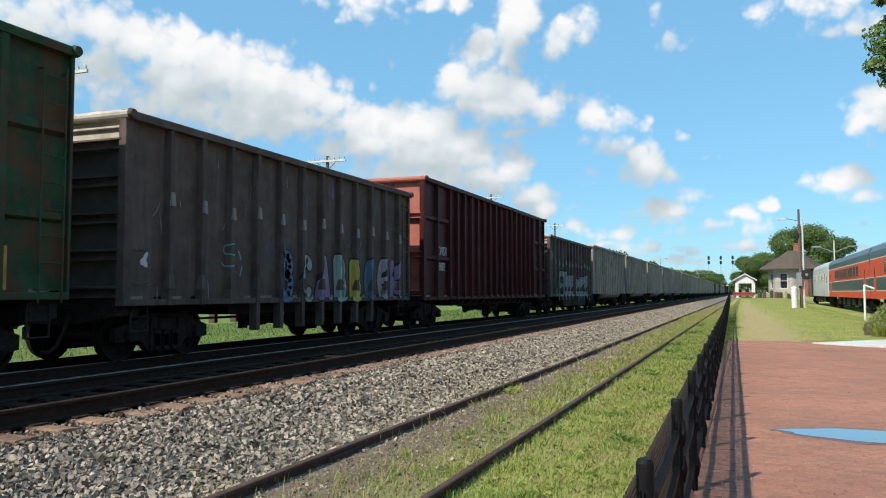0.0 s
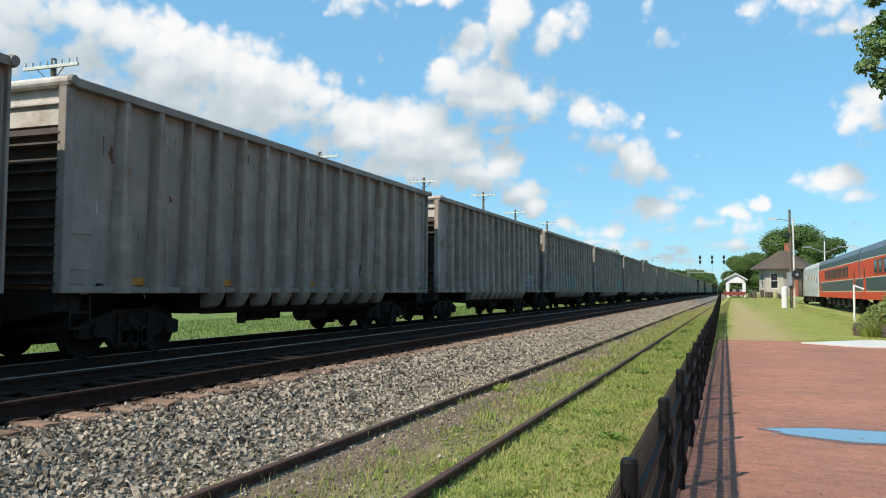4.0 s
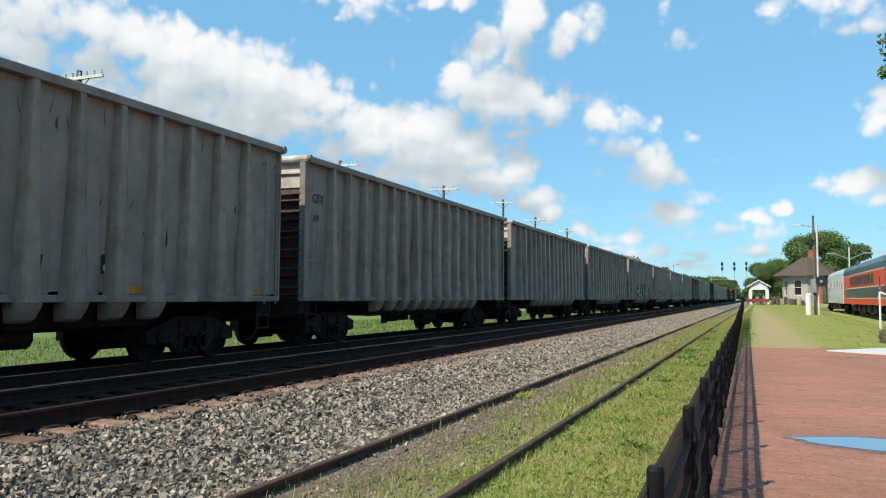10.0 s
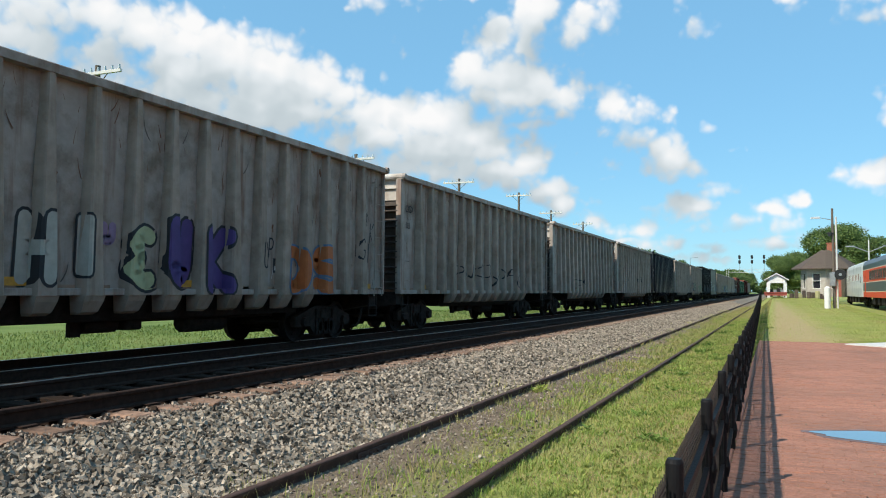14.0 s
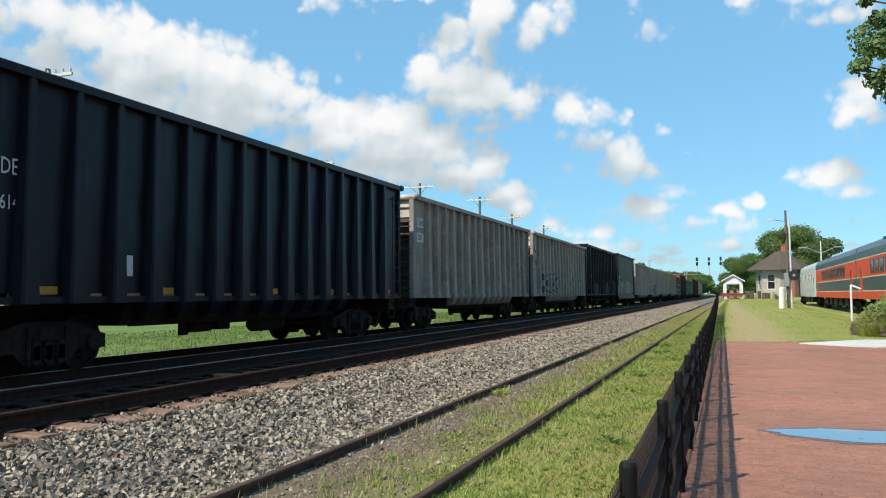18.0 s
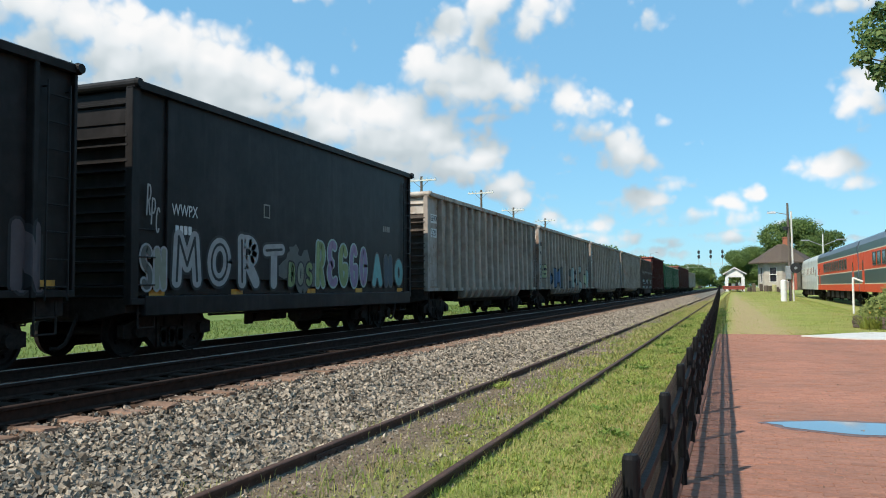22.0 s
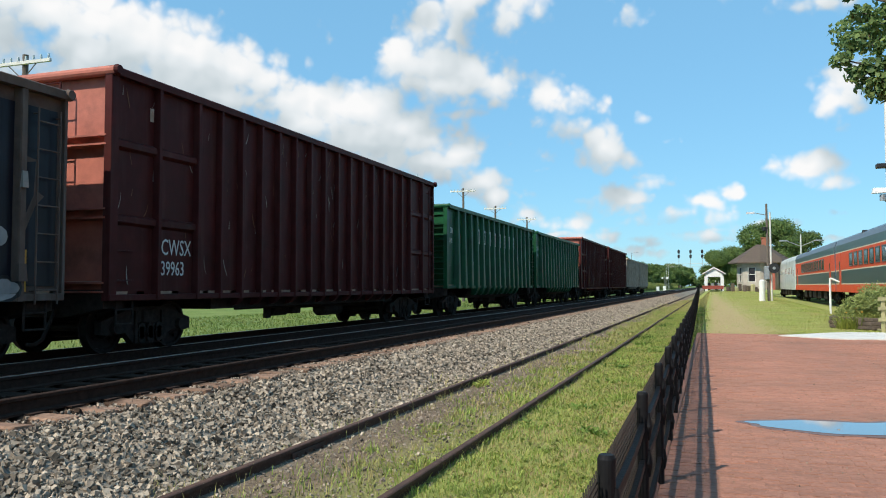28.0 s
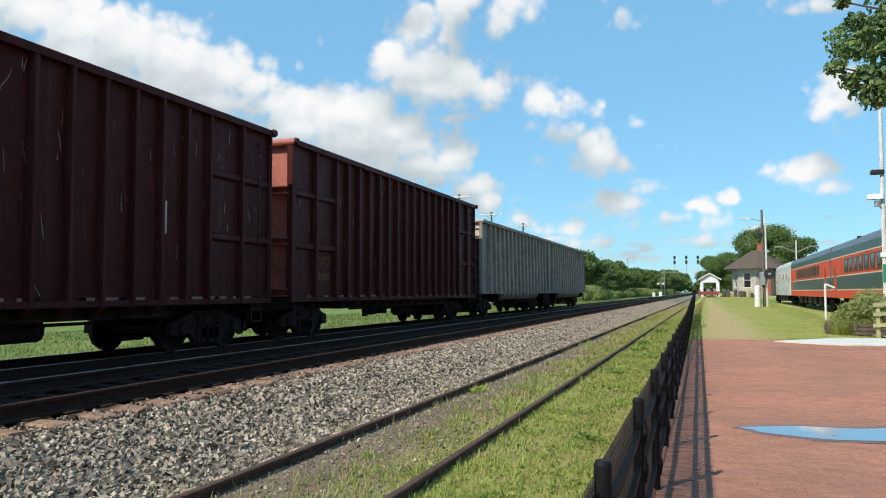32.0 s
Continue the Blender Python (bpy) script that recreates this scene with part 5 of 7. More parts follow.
def build_train():
    c = gondola(15.8, 4.94, M_OLDGREEN, 12, seed=3, tub=False, bands=True, end_step=1.2, pale=0.0)
    graffiti(c, 10.5, 14.5, 1.2, 2.3, ["teal", "pale"], "green", 5, 5)
    add_car(c, -6.7, "faded green open gondola car with rust patches")
    c = gondola(BROWN_L, BROWN_H, M_BROWN, 12, M_ENDWHITE, seed=4, tub=False, fins=True, brackets=True, zs=0.98, rib_w=0.16, stakes=HOPPER_STAKES, end_step=0.62, pale=0.5)
    graffiti(c, 4.6, 11.3, 0.95, 2.2, ["blue", "silver", "mauve", "pale", "yellow"], "black", 11, 8)
    tags(c, 2.6, 3.6, 1.5, 2.3, "teal", 12, text="SY")
    patch(c, "chip", 0.55, 1.75, 0.16, 0.28, 14, M_LETTER, "pale paint chip")
    patch(c, "painted_patch", 4.6, 2.1, 0.9, 0.7, 15, SPRAY["shade"], "dark sprayed smear")
    patch(c, "drip", 7.15, 3.75, 0.10, 0.6, 16, SPRAY["blue"], "blue paint drip")
    scrapes(c, 11.5, 1.2, 4.0, 40, 603, M_BRACKET)
    add_car(c, 10.25, "weathered brown hopper car sprayed with pale blue graffiti")
    c = gondola(16.2, RED_H, M_RED, 18, M_ENDRED, seed=5, tub=False, zs=0.95, feet=0.16, bands=True, rib_w=0.12, end_step=1.25, pale=0.0, stakes=wide_bays(16.2, 1.17, 2.33, 0.745))
    chars(c, "CWSX", 1.34, 2.46, 0.43, M_LETTER)
    chars(c, "19882", 1.34, 1.94, 0.40, M_LETTER)
    panel_mark(c, 2.55, 1.35, 0.2, 0.28, M_ENDRED)
    add_car(c, 23.25, "tall oxide red gondola car with white stencilled marks")
    c = gondola(BROWN_L, BROWN_H, M_BROWN, 12, M_ENDWHITE, seed=6, tub=False, fins=True, brackets=True, zs=0.98, rib_w=0.16, stakes=HOPPER_STAKES, end_step=0.62, pale=0.5)
    graffiti(c, 1.3, 2.2, 0.6, 1.5, ["green"], "black", 20, 1)
    graffiti(c, 2.3, 6.2, 0.68, 2.42, ["silver"], "black", 21, text="STOE")
    graffiti(c, 6.7, 10.3, 0.68, 2.25, ["silver"], "black", 22, text="QUKH")
    graffiti(c, 10.2, 11.1, 0.65, 1.3, ["green"], "black", 23, 1)
    tags(c, 0.2, 1.0, 2.6, 3.8, "pale", 8, 4)
    scrapes(c, 11.5, 1.2, 4.1, 40, 602, M_BRACKET)
    add_car(c, 40.7, "weathered brown hopper car with large silver graffiti")
    kinds = [gray_car(31, M_GRAY, "CITX", "349 408"), gray_car(32, M_GRAY_OLD, "CITX", "349 10"), gray_car(33, M_GRAY, "CITX", "348 15"), gray_car(34, M_GRAY, "", ""),
             gray_car(35, M_GRAY_OLD, "", ""), gray_car(36, M_GRAY_OLD, "CITX", "349 63")]
    rust_patches(kinds[2], GRAY_L, 1.1, GRAY_H, 8, 77, SPRAY["black"])
    patch(kinds[2], "gash", 2.2, 3.1, 0.10, 1.0, 78, M_INK, "long dark gash in the sheet")
    graffiti(kinds[1], 5.2, 8.4, 1.35, 2.2, ["drab"], "teal", 79, text="SOE")
    graffiti(kinds[4], 11.6, 13.4, 1.35, 1.95, ["silver"], "drab", 80, text="SE")
    graffiti(kinds[5], 11.0, 13.4, 1.3, 2.3, ["drab"], "teal", 81, text="OE")
    used = set()
    order = [3, 3, 4, 1, 5, 3, 2, 0, 3, 0]
    for k, which in enumerate(order):
        c = kinds[which]
        if which in used:
            c = copy_thing(kinds[which], Matrix())
        used.add(which)
        add_car(c, 53.35 + 16.08 * k, ("gray ribbed coal gondola car with dark stencilled marks" if which in (0, 2) else "plain gray ribbed coal gondola car" if which == 3 else
                "rust-streaked gray coal gondola car with faint teal graffiti"))
    c = gray_car(41, M_GRAY_OLD, "", "")
    graffiti(c, 4.1, 4.8, 1.2, 2.3, ["cream"], "black", 34, text="H")
    graffiti(c, 5.05, 5.5, 1.35, 2.3, ["cream"], "black", 35, text="I")
    graffiti(c, 5.95, 6.95, 1.15, 2.36, ["lime"], "black", 31, text="E")
    graffiti(c, 6.85, 8.8, 1.12, 2.38, ["purple"], "black", 36, text="UK")
    graffiti(c, 5.6, 6.0, 1.9, 2.2, ["mauve"], "mauve", 37, 1, cover=0.8)
    graffiti(c, 10.4, 12.7, 1.1, 2.25, ["orange", "orange"], "blue", 32, text="DS")
    tags(c, 9.6, 10.2, 1.6, 2.4, "black", 38, 3)
    tags(c, 13.6, 14.6, 1.6, 3.4, "black", 33, 4)
    add_car(c, 53.35 + 16.08 * 10, "worn gray gondola car with purple and orange graffiti")
    c = gray_car(42, M_GRAY_OLD, "CIGX", "103 11")
    tags(c, 4, 12, 1.3, 2.2, "black", 41, 9)
    add_car(c, 53.35 + 16.08 * 11, "worn gray gondola car with a few black tags")
    c = gray_car(44, M_GRAY_OLD, "", "")
    tags(c, 3, 9, 1.3, 2.6, "black", 47, 6)
    graffiti(c, 9.5, 14.6, 1.25, 2.3, ["black", "black", "mauve"], "black", 42, 6, cover=0.55)
    add_car(c, 53.35 + 16.08 * 12, "worn gray gondola car with black graffiti")
    c = gray_car(43, M_GRAY_OLD, "", "")
    tags(c, 2.0, 2.7, 1.65, 2.0, "black", 45, 3)
    tags(c, 2.95, 3.8, 1.85, 2.2, "black", 48, 4)
    tags(c, 7.35, 7.8, 1.56, 2.15, "black", 49, 2)
    tags(c, 9.2, 9.9, 1.8, 2.3, "black", 50, 2)
    add_car(c, 53.35 + 16.08 * 13, "worn gray gondola car with red and black tags")
    c = gondola(14.8, 4.53, M_BLUE, 15, M_BLACK, seed=50)
    chars(c, "DEX", 0.8, 2.95, 0.34, M_LETTER)
    chars(c, "6148", 0.8, 2.45, 0.30, M_LETTER)
    panel_mark(c, 3.2, 1.55, 0.25, 0.35, M_LETTER)
    add_car(c, 278.35, "dark blue ribbed gondola car, nearly black")
    c = gray_car(51, M_GRAY, "", "")
    mark_plate(c, "LEWX", 0.48, 3.48, 0.29)
    mark_plate(c, "2031", 0.48, 2.99, 0.29)
    add_car(c, 294.3, "clean gray gondola car with pale mark plates")
    c = gray_car(52, M_GRAY_OLD, "", "")
    chars(c, "1010", 0.55, 2.72, 0.32, M_INK)
    patch(c, "torn_hole", 0.72, 3.52, 0.36, 0.34, 61, M_INK, "dark torn hole in the sheet")
    patch(c, "bent_flap", 0.80, 3.62, 0.12, 0.36, 66, M_WHITE, "pale bent flap of torn steel", 1.512)
    graffiti(c, 1.5, 2.1, 1.3, 2.35, ["dusk"], "black", 60, text="C")
    graffiti(c, 2.4, 6.0, 1.3, 2.3, ["drab"], "black", 62, text="OBSO")
    patch(c, "painted_patch", 2.95, 3.05, 0.42, 0.5, 65, SPRAY["grime"], "dark painted-over patch")
    patch(c, "painted_patch", 3.0, 2.6, 0.48, 0.6, 67, SPRAY["grime"], "dark painted-over patch")
    graffiti(c, 7.0, 13.4, 1.25, 2.1, ["drab"], "olive", 63, 7, cover=0.55)
    tags(c, 5, 14, 1.3, 2.5, "black", 64, 6)
    add_car(c, 310.4, "dirty gray gondola car with peeling paint and tags")
    c = gondola(14.6, 4.70, M_BLACK, 14, M_BLACK, seed=55, rib_w=0.13, stakes=[0.77] + wide_bays(14.6, 1.56, 2.72, 0.75)[0:-1] + [13.04, 13.83])
    chars(c, "REGX", 1.76, 2.29, 0.38, M_LETTER)
    chars(c, "6804", 1.76, 1.83, 0.34, M_LETTER)
    bars(c, 1.78, 2.12, 0.1, 0.1, 4, M_LETTER)
    graffiti(c, 3.0, 9.0, 1.15, 2.1, ["dusk", "grime", "dusk"], "black", 71, 7, cover=0.8)
    graffiti(c, 9.3, 14.2, 1.15, 2.3, ["shade", "dusk", "shade"], "black", 72, 6, cover=0.85)
    add_car(c, 326.0, "black ribbed gondola car with faint coloured graffiti")
    c = gondola(12.2, 4.80, M_BLACK, 10, M_BLACK, seed=56, smooth_side=True, tub=False, zs=0.95, dents=0.0)
    part("side_plate", box(B(), 1.50, 1.56, 0.9, 11.8, 1.4, 4.72, bevel=0.01), M_BLACK, c, "smooth black steel side plate")
    part("bottom_sill", box(B(), 1.4, 1.62, 0.3, 12.1, 0.75, 1.1, bevel=0.02), M_BLACK, c)
    chars(c, "WWPX", 1.02, 2.56, 0.31, M_LETTER, 1.566)
    panel_mark(c, 4.0, 2.75, 0.24, 0.3, M_BRACKET, 1.563)
    panel_mark(c, 4.03, 2.78, 0.18, 0.24, M_BLACK, 1.566)
    bars(c, 10.2, 2.85, 0.09, 0.16, 4, M_BRACKET, 1.564)
    bars(c, 1.12, 2.22, 0.09, 0.16, 4, M_LETTER, 1.566)
    tags(c, 0.35, 0.7, 2.2, 3.1, "silver", 80, 3, 1.566)
    graffiti(c, 0.2, 0.9, 1.2, 2.0, ["grime", "drab"], "silver", 84, x=1.566, text="SN")
    graffiti(c, 0.95, 4.9, 1.2, 2.35, ["silver"], "black", 81, x=1.566, text="MORT", inner="black")
    for k in range(3):
        patch(c, "painted_patch", 5.1 + 0.42 * k, 1.72 - 0.06 * k, 0.75, 0.95, 180 + k, SPRAY["grime"], "gray sprayed cloud behind the letters", 1.564 + 0.0006 * k)
    graffiti(c, 4.95, 6.15, 1.25, 1.85, ["olive", "drab"], "black", 85, x=1.567, text="BOS")
    graffiti(c, 6.2, 9.2, 1.2, 2.42, ["olive", "mauve", "olive", "mauve", "mauve"], "pale", 82, x=1.566, text="REGGO")
    graffiti(c, 9.4, 11.7, 1.25, 2.2, ["teal", "dusk"], "grime", 83, x=1.566, text="ANO")
    add_car(c, 341.85, "black smooth-sided gondola car covered low down with graffiti")
    c = gray_car(57, M_GRAY_OLD, "", "")
    mark_plate(c, "LEWX", 0.48, 3.48, 0.29)
    mark_plate(c, "2120", 0.48, 2.99, 0.29)
    rust_patches(c, GRAY_L, 1.1, GRAY_H, 25, 90, M_RUSTY)
    add_car(c, 355.6, "rust-streaked gray gondola car with pale mark plates")
    c = gray_car(58, M_GRAY_OLD, "LEWX", "1095")
    graffiti(c, 0.35, 1.3, 1.68, 2.42, ["pale", "lime"], "black", 91, 2)
    graffiti(c, 1.9, 4.85, 1.1, 2.3, ["blue"], "black", 92, text="OBM")
    graffiti(c, 5.0, 8.2, 1.15, 2.4, ["grime"], "black", 93, text="HIC")
    graffiti(c, 8.35, 11.4, 1.1, 2.55, ["pale"], "black", 94, text="LEK")
    graffiti(c, 12.3, 14.5, 1.15, 2.4, ["lime", "pale"], "black", 96, 2)
    add_car(c, 371.5, "gray gondola car with blue and pale green graffiti")
    c = gray_car(59, M_GRAY, "", "")
    mark_plate(c, "LEWX", 0.48, 3.48, 0.29)
    mark_plate(c, "2071", 0.48, 2.99, 0.29)
    add_car(c, 387.45, "clean gray gondola car with pale mark plates")
    c = copy_thing(kinds[3], Matrix())
    add_car(c, 403.4, "plain gray ribbed coal gondola car")
    c = gondola(BROWN_L, BROWN_H, M_BROWN, 12, M_BROWN, seed=59, tub=False, fins=True, brackets=True, zs=0.98, rib_w=0.16, stakes=HOPPER_STAKES, end_step=0.62, pale=0.0)
    graffiti(c, 1.0, 11.0, 0.95, 2.1, ["pale", "silver", "teal", "silver", "silver", "olive"], "black", 95, text="CEODSTUE")
    part("end_patch", box(B(), 1.504, 1.508, 10.6, 11.7, 1.2, 3.9), M_BLUE, c, "dark blue painted end patch")
    add_car(c, 419.4, "brown hopper car with a row of silver graffiti letters")
    c = gondola(16.1, RED_H, M_RED, 17, M_ENDRED, seed=60, tub=False, zs=0.95, feet=0.16, bands=True, rib_w=0.12, end_step=1.25, pale=0.0, stakes=wide_bays(16.1, 1.19, 2.35, 0.745))
    chars(c, "CWSX", 1.36, 1.78, 0.42, M_LETTER)
    chars(c, "39963", 1.36, 1.40, 0.38, M_LETTER)
    panel_mark(c, 1.02, 4.18, 0.1, 0.24, M_ENDWHITE)
    scrapes(c, 15.7, 1.3, 4.7, 45, 601, M_RUSTY)
    scrapes(c, 15.7, 1.2, 4.7, 60, 604, M_BRACKET)
    add_car(c, 432.2, "tall oxide red gondola car with streaked sides")
    green = gondola(14.85, 4.31, M_GREEN, 15, M_GREEN, seed=61, rib_w=0.17)
    for k in range(8):
        y, bm = 4.32 + 0.887 * k, B()
        for a in ((y, y + 0.09, 3.02, 3.64), (y + 0.27, y + 0.36, 3.02, 3.64), (y + 0.09, y + 0.27, 3.02, 3.11), (y + 0.09, y + 0.27, 3.55, 3.64)):
            box(bm, 1.512, 1.515, *a)
        part("lettering", bm, M_LETTER, green)
    chars(green, "CN", 0.52, 3.25, 0.32, M_LETTER)
    chars(green, "X", 1.5, 3.25, 0.32, M_LETTER)
    chars(green, "140", 0.46, 2.85, 0.31, M_LETTER)
    chars(green, "22", 1.5, 2.85, 0.31, M_LETTER)
    panel_mark(green, 3.5, 1.9, 0.25, 0.3, M_LETTER)
    rust_patches(green, 14.8, 1.1, 4.2, 26, 613, M_RUSTY)
    scrapes(green, 14.8, 1.3, 4.2, 60, 611, M_BRACKET)
    add_car(green, 449.85, "bright green ribbed gondola car with a white name")
    add_car(copy_thing(green, Matrix()), 465.75, "bright green ribbed gondola car with a white name")
    red = gondola(15.7, RED_H, M_RED, 17, M_ENDRED, seed=62, tub=False, zs=0.95, feet=0.16, bands=True, rib_w=0.12, end_step=1.25, pale=0.0, stakes=wide_bays(15.7, 1.19, 2.35, 0.745))
    chars(red, "CWSX", 1.30, 1.85, 0.40, M_RUSTY)
    bars(red, 1.32, 1.5, 0.12, 0.2, 5, M_RUSTY)
    panel_mark(red, 11.9, 2.3, 0.22, 0.6, M_ENDWHITE)
    scrapes(red, 15.7, 1.2, 4.7, 70, 605, M_BRACKET)
    scrapes(red, 15.7, 1.2, 4.7, 40, 606, M_RUSTY)
    add_car(red, 481.9, "tall oxide red gondola car with streaked sides")
    add_car(copy_thing(red, Matrix()), 498.6, "tall oxide red gondola car with streaked sides")
    add_car(copy_thing(kinds[3], Matrix()), 515.5, "plain gray ribbed coal gondola car")
    add_car(copy_thing(kinds[3], Matrix()), 530.7, "plain gray ribbed coal gondola car at the train's end")
    for car, s in train:
        car.matrix_basis = pose(TRAIN_TRACK, s, TRAIN_Z)


build_train()


# ---- parked passenger coaches ----
def coach(name, L, bands, roof, windows, doors, label, silver=False):
    """Side that faces the camera at x = -1.55; near end at y = 0; rail top at z = 0. bands: (bottom, top, material) above the side's foot."""
    car = tagged(new(name), label, "passenger coach", "parked coaches")
    foot = 1.0
    out = [(-1.5, foot), (1.5, foot), (1.53, foot + 2.86)]
    for k in range(1, 8):
        a = math.pi * k / 8
        out.append((1.53 * math.cos(a) ** (1 if math.cos(a) >= 0 else 1) if abs(math.cos(a)) > 1e-6 else 0.0, foot + 2.86 + 0.66 * math.sin(a) ** 0.75))
    out.append((-1.53, foot + 2.86))
    part("body", prism(B(), out, "y", 0.0, L), roof, car)
    for z0, z1, m in bands:
        part("side_band", box(B(), -1.545, -1.5, 0.02, L - 0.02, foot + z0, foot + z1), m, car)
        part("side_band", box(B(), 1.5, 1.545, 0.02, L - 0.02, foot + z0, foot + z1), m, car)
    pane = mesh_of("pane", box(B(), -0.02, 0.0, -0.5, 0.5, -0.33, 0.33, bevel=0.008), M_GLASS)
    rim = B()
    for a in ((-0.56, 0.56, -0.40, -0.34), (-0.56, 0.56, 0.34, 0.40)):
        box(rim, -0.03, 0.01, a[0], a[1], a[2], a[3])
    for a in (-0.56, 0.50):
        box(rim, -0.03, 0.01, a, a + 0.06, -0.34, 0.34)
    rim_me = mesh_of("window_frame", rim, M_COACHGREEN if not silver else M_SILVER)
    for y, w in windows:
        fr = part("window", rim_me, None, car, at=pose(-1.55, y, foot + 1.88) @ Matrix.Diagonal((1, w, 0.95, 1)))
        part("pane", pane, None, fr)
    for y in doors:
        part("door", box(B(), -1.555, -1.5, y - 0.4, y + 0.4, foot + 0.1, foot + 2.4, bevel=0.01), M_ORANGE if not silver else M_SILVER, car)
        part("door_window", box(B(), -1.562, -1.55, y - 0.2, y + 0.2, foot + 1.3, foot + 1.9), M_GLASS, car)
    if silver:
        for k in range(9):
            part("corrugation", box(B(), -1.56, -1.54, 0.1, L - 0.1, foot + 0.1 + k * 0.09, foot + 0.14 + k * 0.09), M_SILVER, car)
    for y in (2.8, L - 2.8):
        add_truck(car, y)
    rnd = random.Random(L)
    for k in range(5):
        y = 6.5 + k * (L - 13) / 4
        part("underfloor_box", box(B(), -1.35, -0.3, y - rnd.uniform(0.6, 1.2), y + rnd.uniform(0.6, 1.2), 0.42, 0.98, bevel=0.03), M_TRUCK, car)
    # end diaphragm widened as a dark band for the shaded gap between coaches
    part("diaphragm", box(B(), -1.40, 1.40, -0.30, 0.0, foot, foot + 2.6, bevel=0.05), M_TRUCK, car)
    part("vent", prism(B(), [(0.0 + 0.3 * math.cos(a / 12 * 6.283), 0.3 * math.sin(a / 12 * 6.283)) for a in range(12)], "x", -0.2, 0.2), M_DARKMETAL, car,
         "round dark roof vent", at=pose(-1.2, L * 0.65, foot + 3.05))
    return car


BANDS = [(0.0, 0.46, M_ORANGE), (0.46, 0.52, M_CREAM), (0.52, 1.28, M_COACHGREEN), (1.28, 1.34, M_CREAM), (1.34, 2.40, M_ORANGE), (2.40, 2.46, M_CREAM), (2.46, 2.88, M_COACHGREEN)]
win_a = [(5.6 + 1.55 * k, 0.9) for k in range(10)]
c1 = coach("passenger_coach", 25.6, BANDS, M_COACHROOF, win_a, (2.0, 23.8), "orange and dark green streamlined coach with cream stripes")
c1.matrix_basis = pose(8.95, 56.6, 0.10)
copy_thing(c1, pose(8.95, 30.4, 0.10))
win_s = [(3.5 + 1.7 * k, 0.8) for k in range(11)]
c3 = coach("passenger_coach", 25.6, [(0.0, 2.86, M_SILVER)], M_SILVER, win_s, (1.6, 24.0), "dull silver corrugated passenger coach", silver=True)
c3.matrix_basis = pose(8.95, 82.8, 0.10)


# ---- depot, shed, poles ----
def build_depot():
    ob = tagged(new("depot"), "small octagonal stone depot with brown hipped roof", "building")
    cx, cy, z0, n, r = 5.45, 103.0, 1.0, 8, 2.75
    ang = [2 * math.pi * (k + 0.5) / n - radians(27) for k in range(n)]
    out = [(cx + r * math.cos(a), cy + r * math.sin(a)) for a in ang]
    for k in range(n):
        p, q = Vector((*out[k], 0)), Vector((*out[(k + 1) % n], 0))
        d = (q - p).normalized()
        nrm = Vector((d.y, -d.x, 0))
        w = (q - p).length
        m = Matrix(((d.x, nrm.x, 0, p.x), (d.y, nrm.y, 0, p.y), (0, 0, 1, z0), (0, 0, 0, 1)))
        wall_m = M_STONEWALL
        bm = B()
        ww, wh, s0 = 0.95, 1.75, 0.95
        x0, x1 = (w - ww) / 2, (w + ww) / 2
        for a in ((0, x0, 0, 3.5), (x1, w, 0, 3.5), (x0, x1, 0, s0), (x0, x1, s0 + wh, 3.5)):
            box(bm, a[0], a[1], -0.3, 0.0, a[2], a[3])
        wall = part("wall", bm, wall_m, ob, at=m)
        for j in range(6):
            part("stone_course", box(B(), 0.02, x0 - 0.03, 0.0, 0.025, 0.1 + j * 0.53, 0.58 + j * 0.53, bevel=0.01), wall_m, wall)
            part("stone_course", box(B(), x1 + 0.03, w - 0.02, 0.0, 0.025, 0.1 + j * 0.53, 0.58 + j * 0.53, bevel=0.01), wall_m, wall)
        win = part("window", box(B(), x0, x1, -0.2, -0.16, s0, s0 + wh), M_GLASS, wall, "tall dark sash window")
        fr = B()
        for a in ((x0, x1, s0 - 0.06, s0 + 0.04), (x0, x1, s0 + wh - 0.06, s0 + wh), (x0, x1, s0 + wh / 2 - 0.03, s0 + wh / 2 + 0.03)):
            box(fr, a[0], a[1], -0.15, 0.04, a[2], a[3])
        for a in (x0, x1 - 0.07):
            box(fr, a, a + 0.07, -0.15, 0.02, s0, s0 + wh)
        part("window_frame", fr, M_PALEPOLE, wall)
    bm = B()
    R, ze, zp = 3.78, z0 + 3.3, z0 + 5.45
    lo = [bm.verts.new((cx + R * math.cos(a), cy + R * math.sin(a), ze)) for a in ang]
    lo2 = [bm.verts.new((cx + R * math.cos(a), cy + R * math.sin(a), ze - 0.14)) for a in ang]
    hi = [bm.verts.new((cx + 0.5 * math.cos(a), cy + 0.5 * math.sin(a), zp)) for a in ang]
    for k in range(n):
        j = (k + 1) % n
        bm.faces.new((lo[k], lo[j], hi[j], hi[k]))
        bm.faces.new((lo2[k], lo2[j], lo[j], lo[k]))
    bm.faces.new(hi)
    bm.faces.new(lo2[::-1])
    roof = part("roof", bm, M_SHINGLE, ob)
    for j in range(1, 8):
        f = j / 8.0
        bm = B()
        a_, b_ = [], []
        for a in ang:
            rr = R + (0.5 - R) * f
            zz = ze + (zp - ze) * f
            a_.append(bm.verts.new((cx + (rr + 0.05) * math.cos(a), cy + (rr + 0.05) * math.sin(a), zz - 0.0)))
            b_.append(bm.verts.new((cx + (rr - 0.1) * math.cos(a), cy + (rr - 0.1) * math.sin(a), zz + 0.09)))
        for k in range(n):
            bm.faces.new((a_[k], a_[(k + 1) % n], b_[(k + 1) % n], b_[k]))
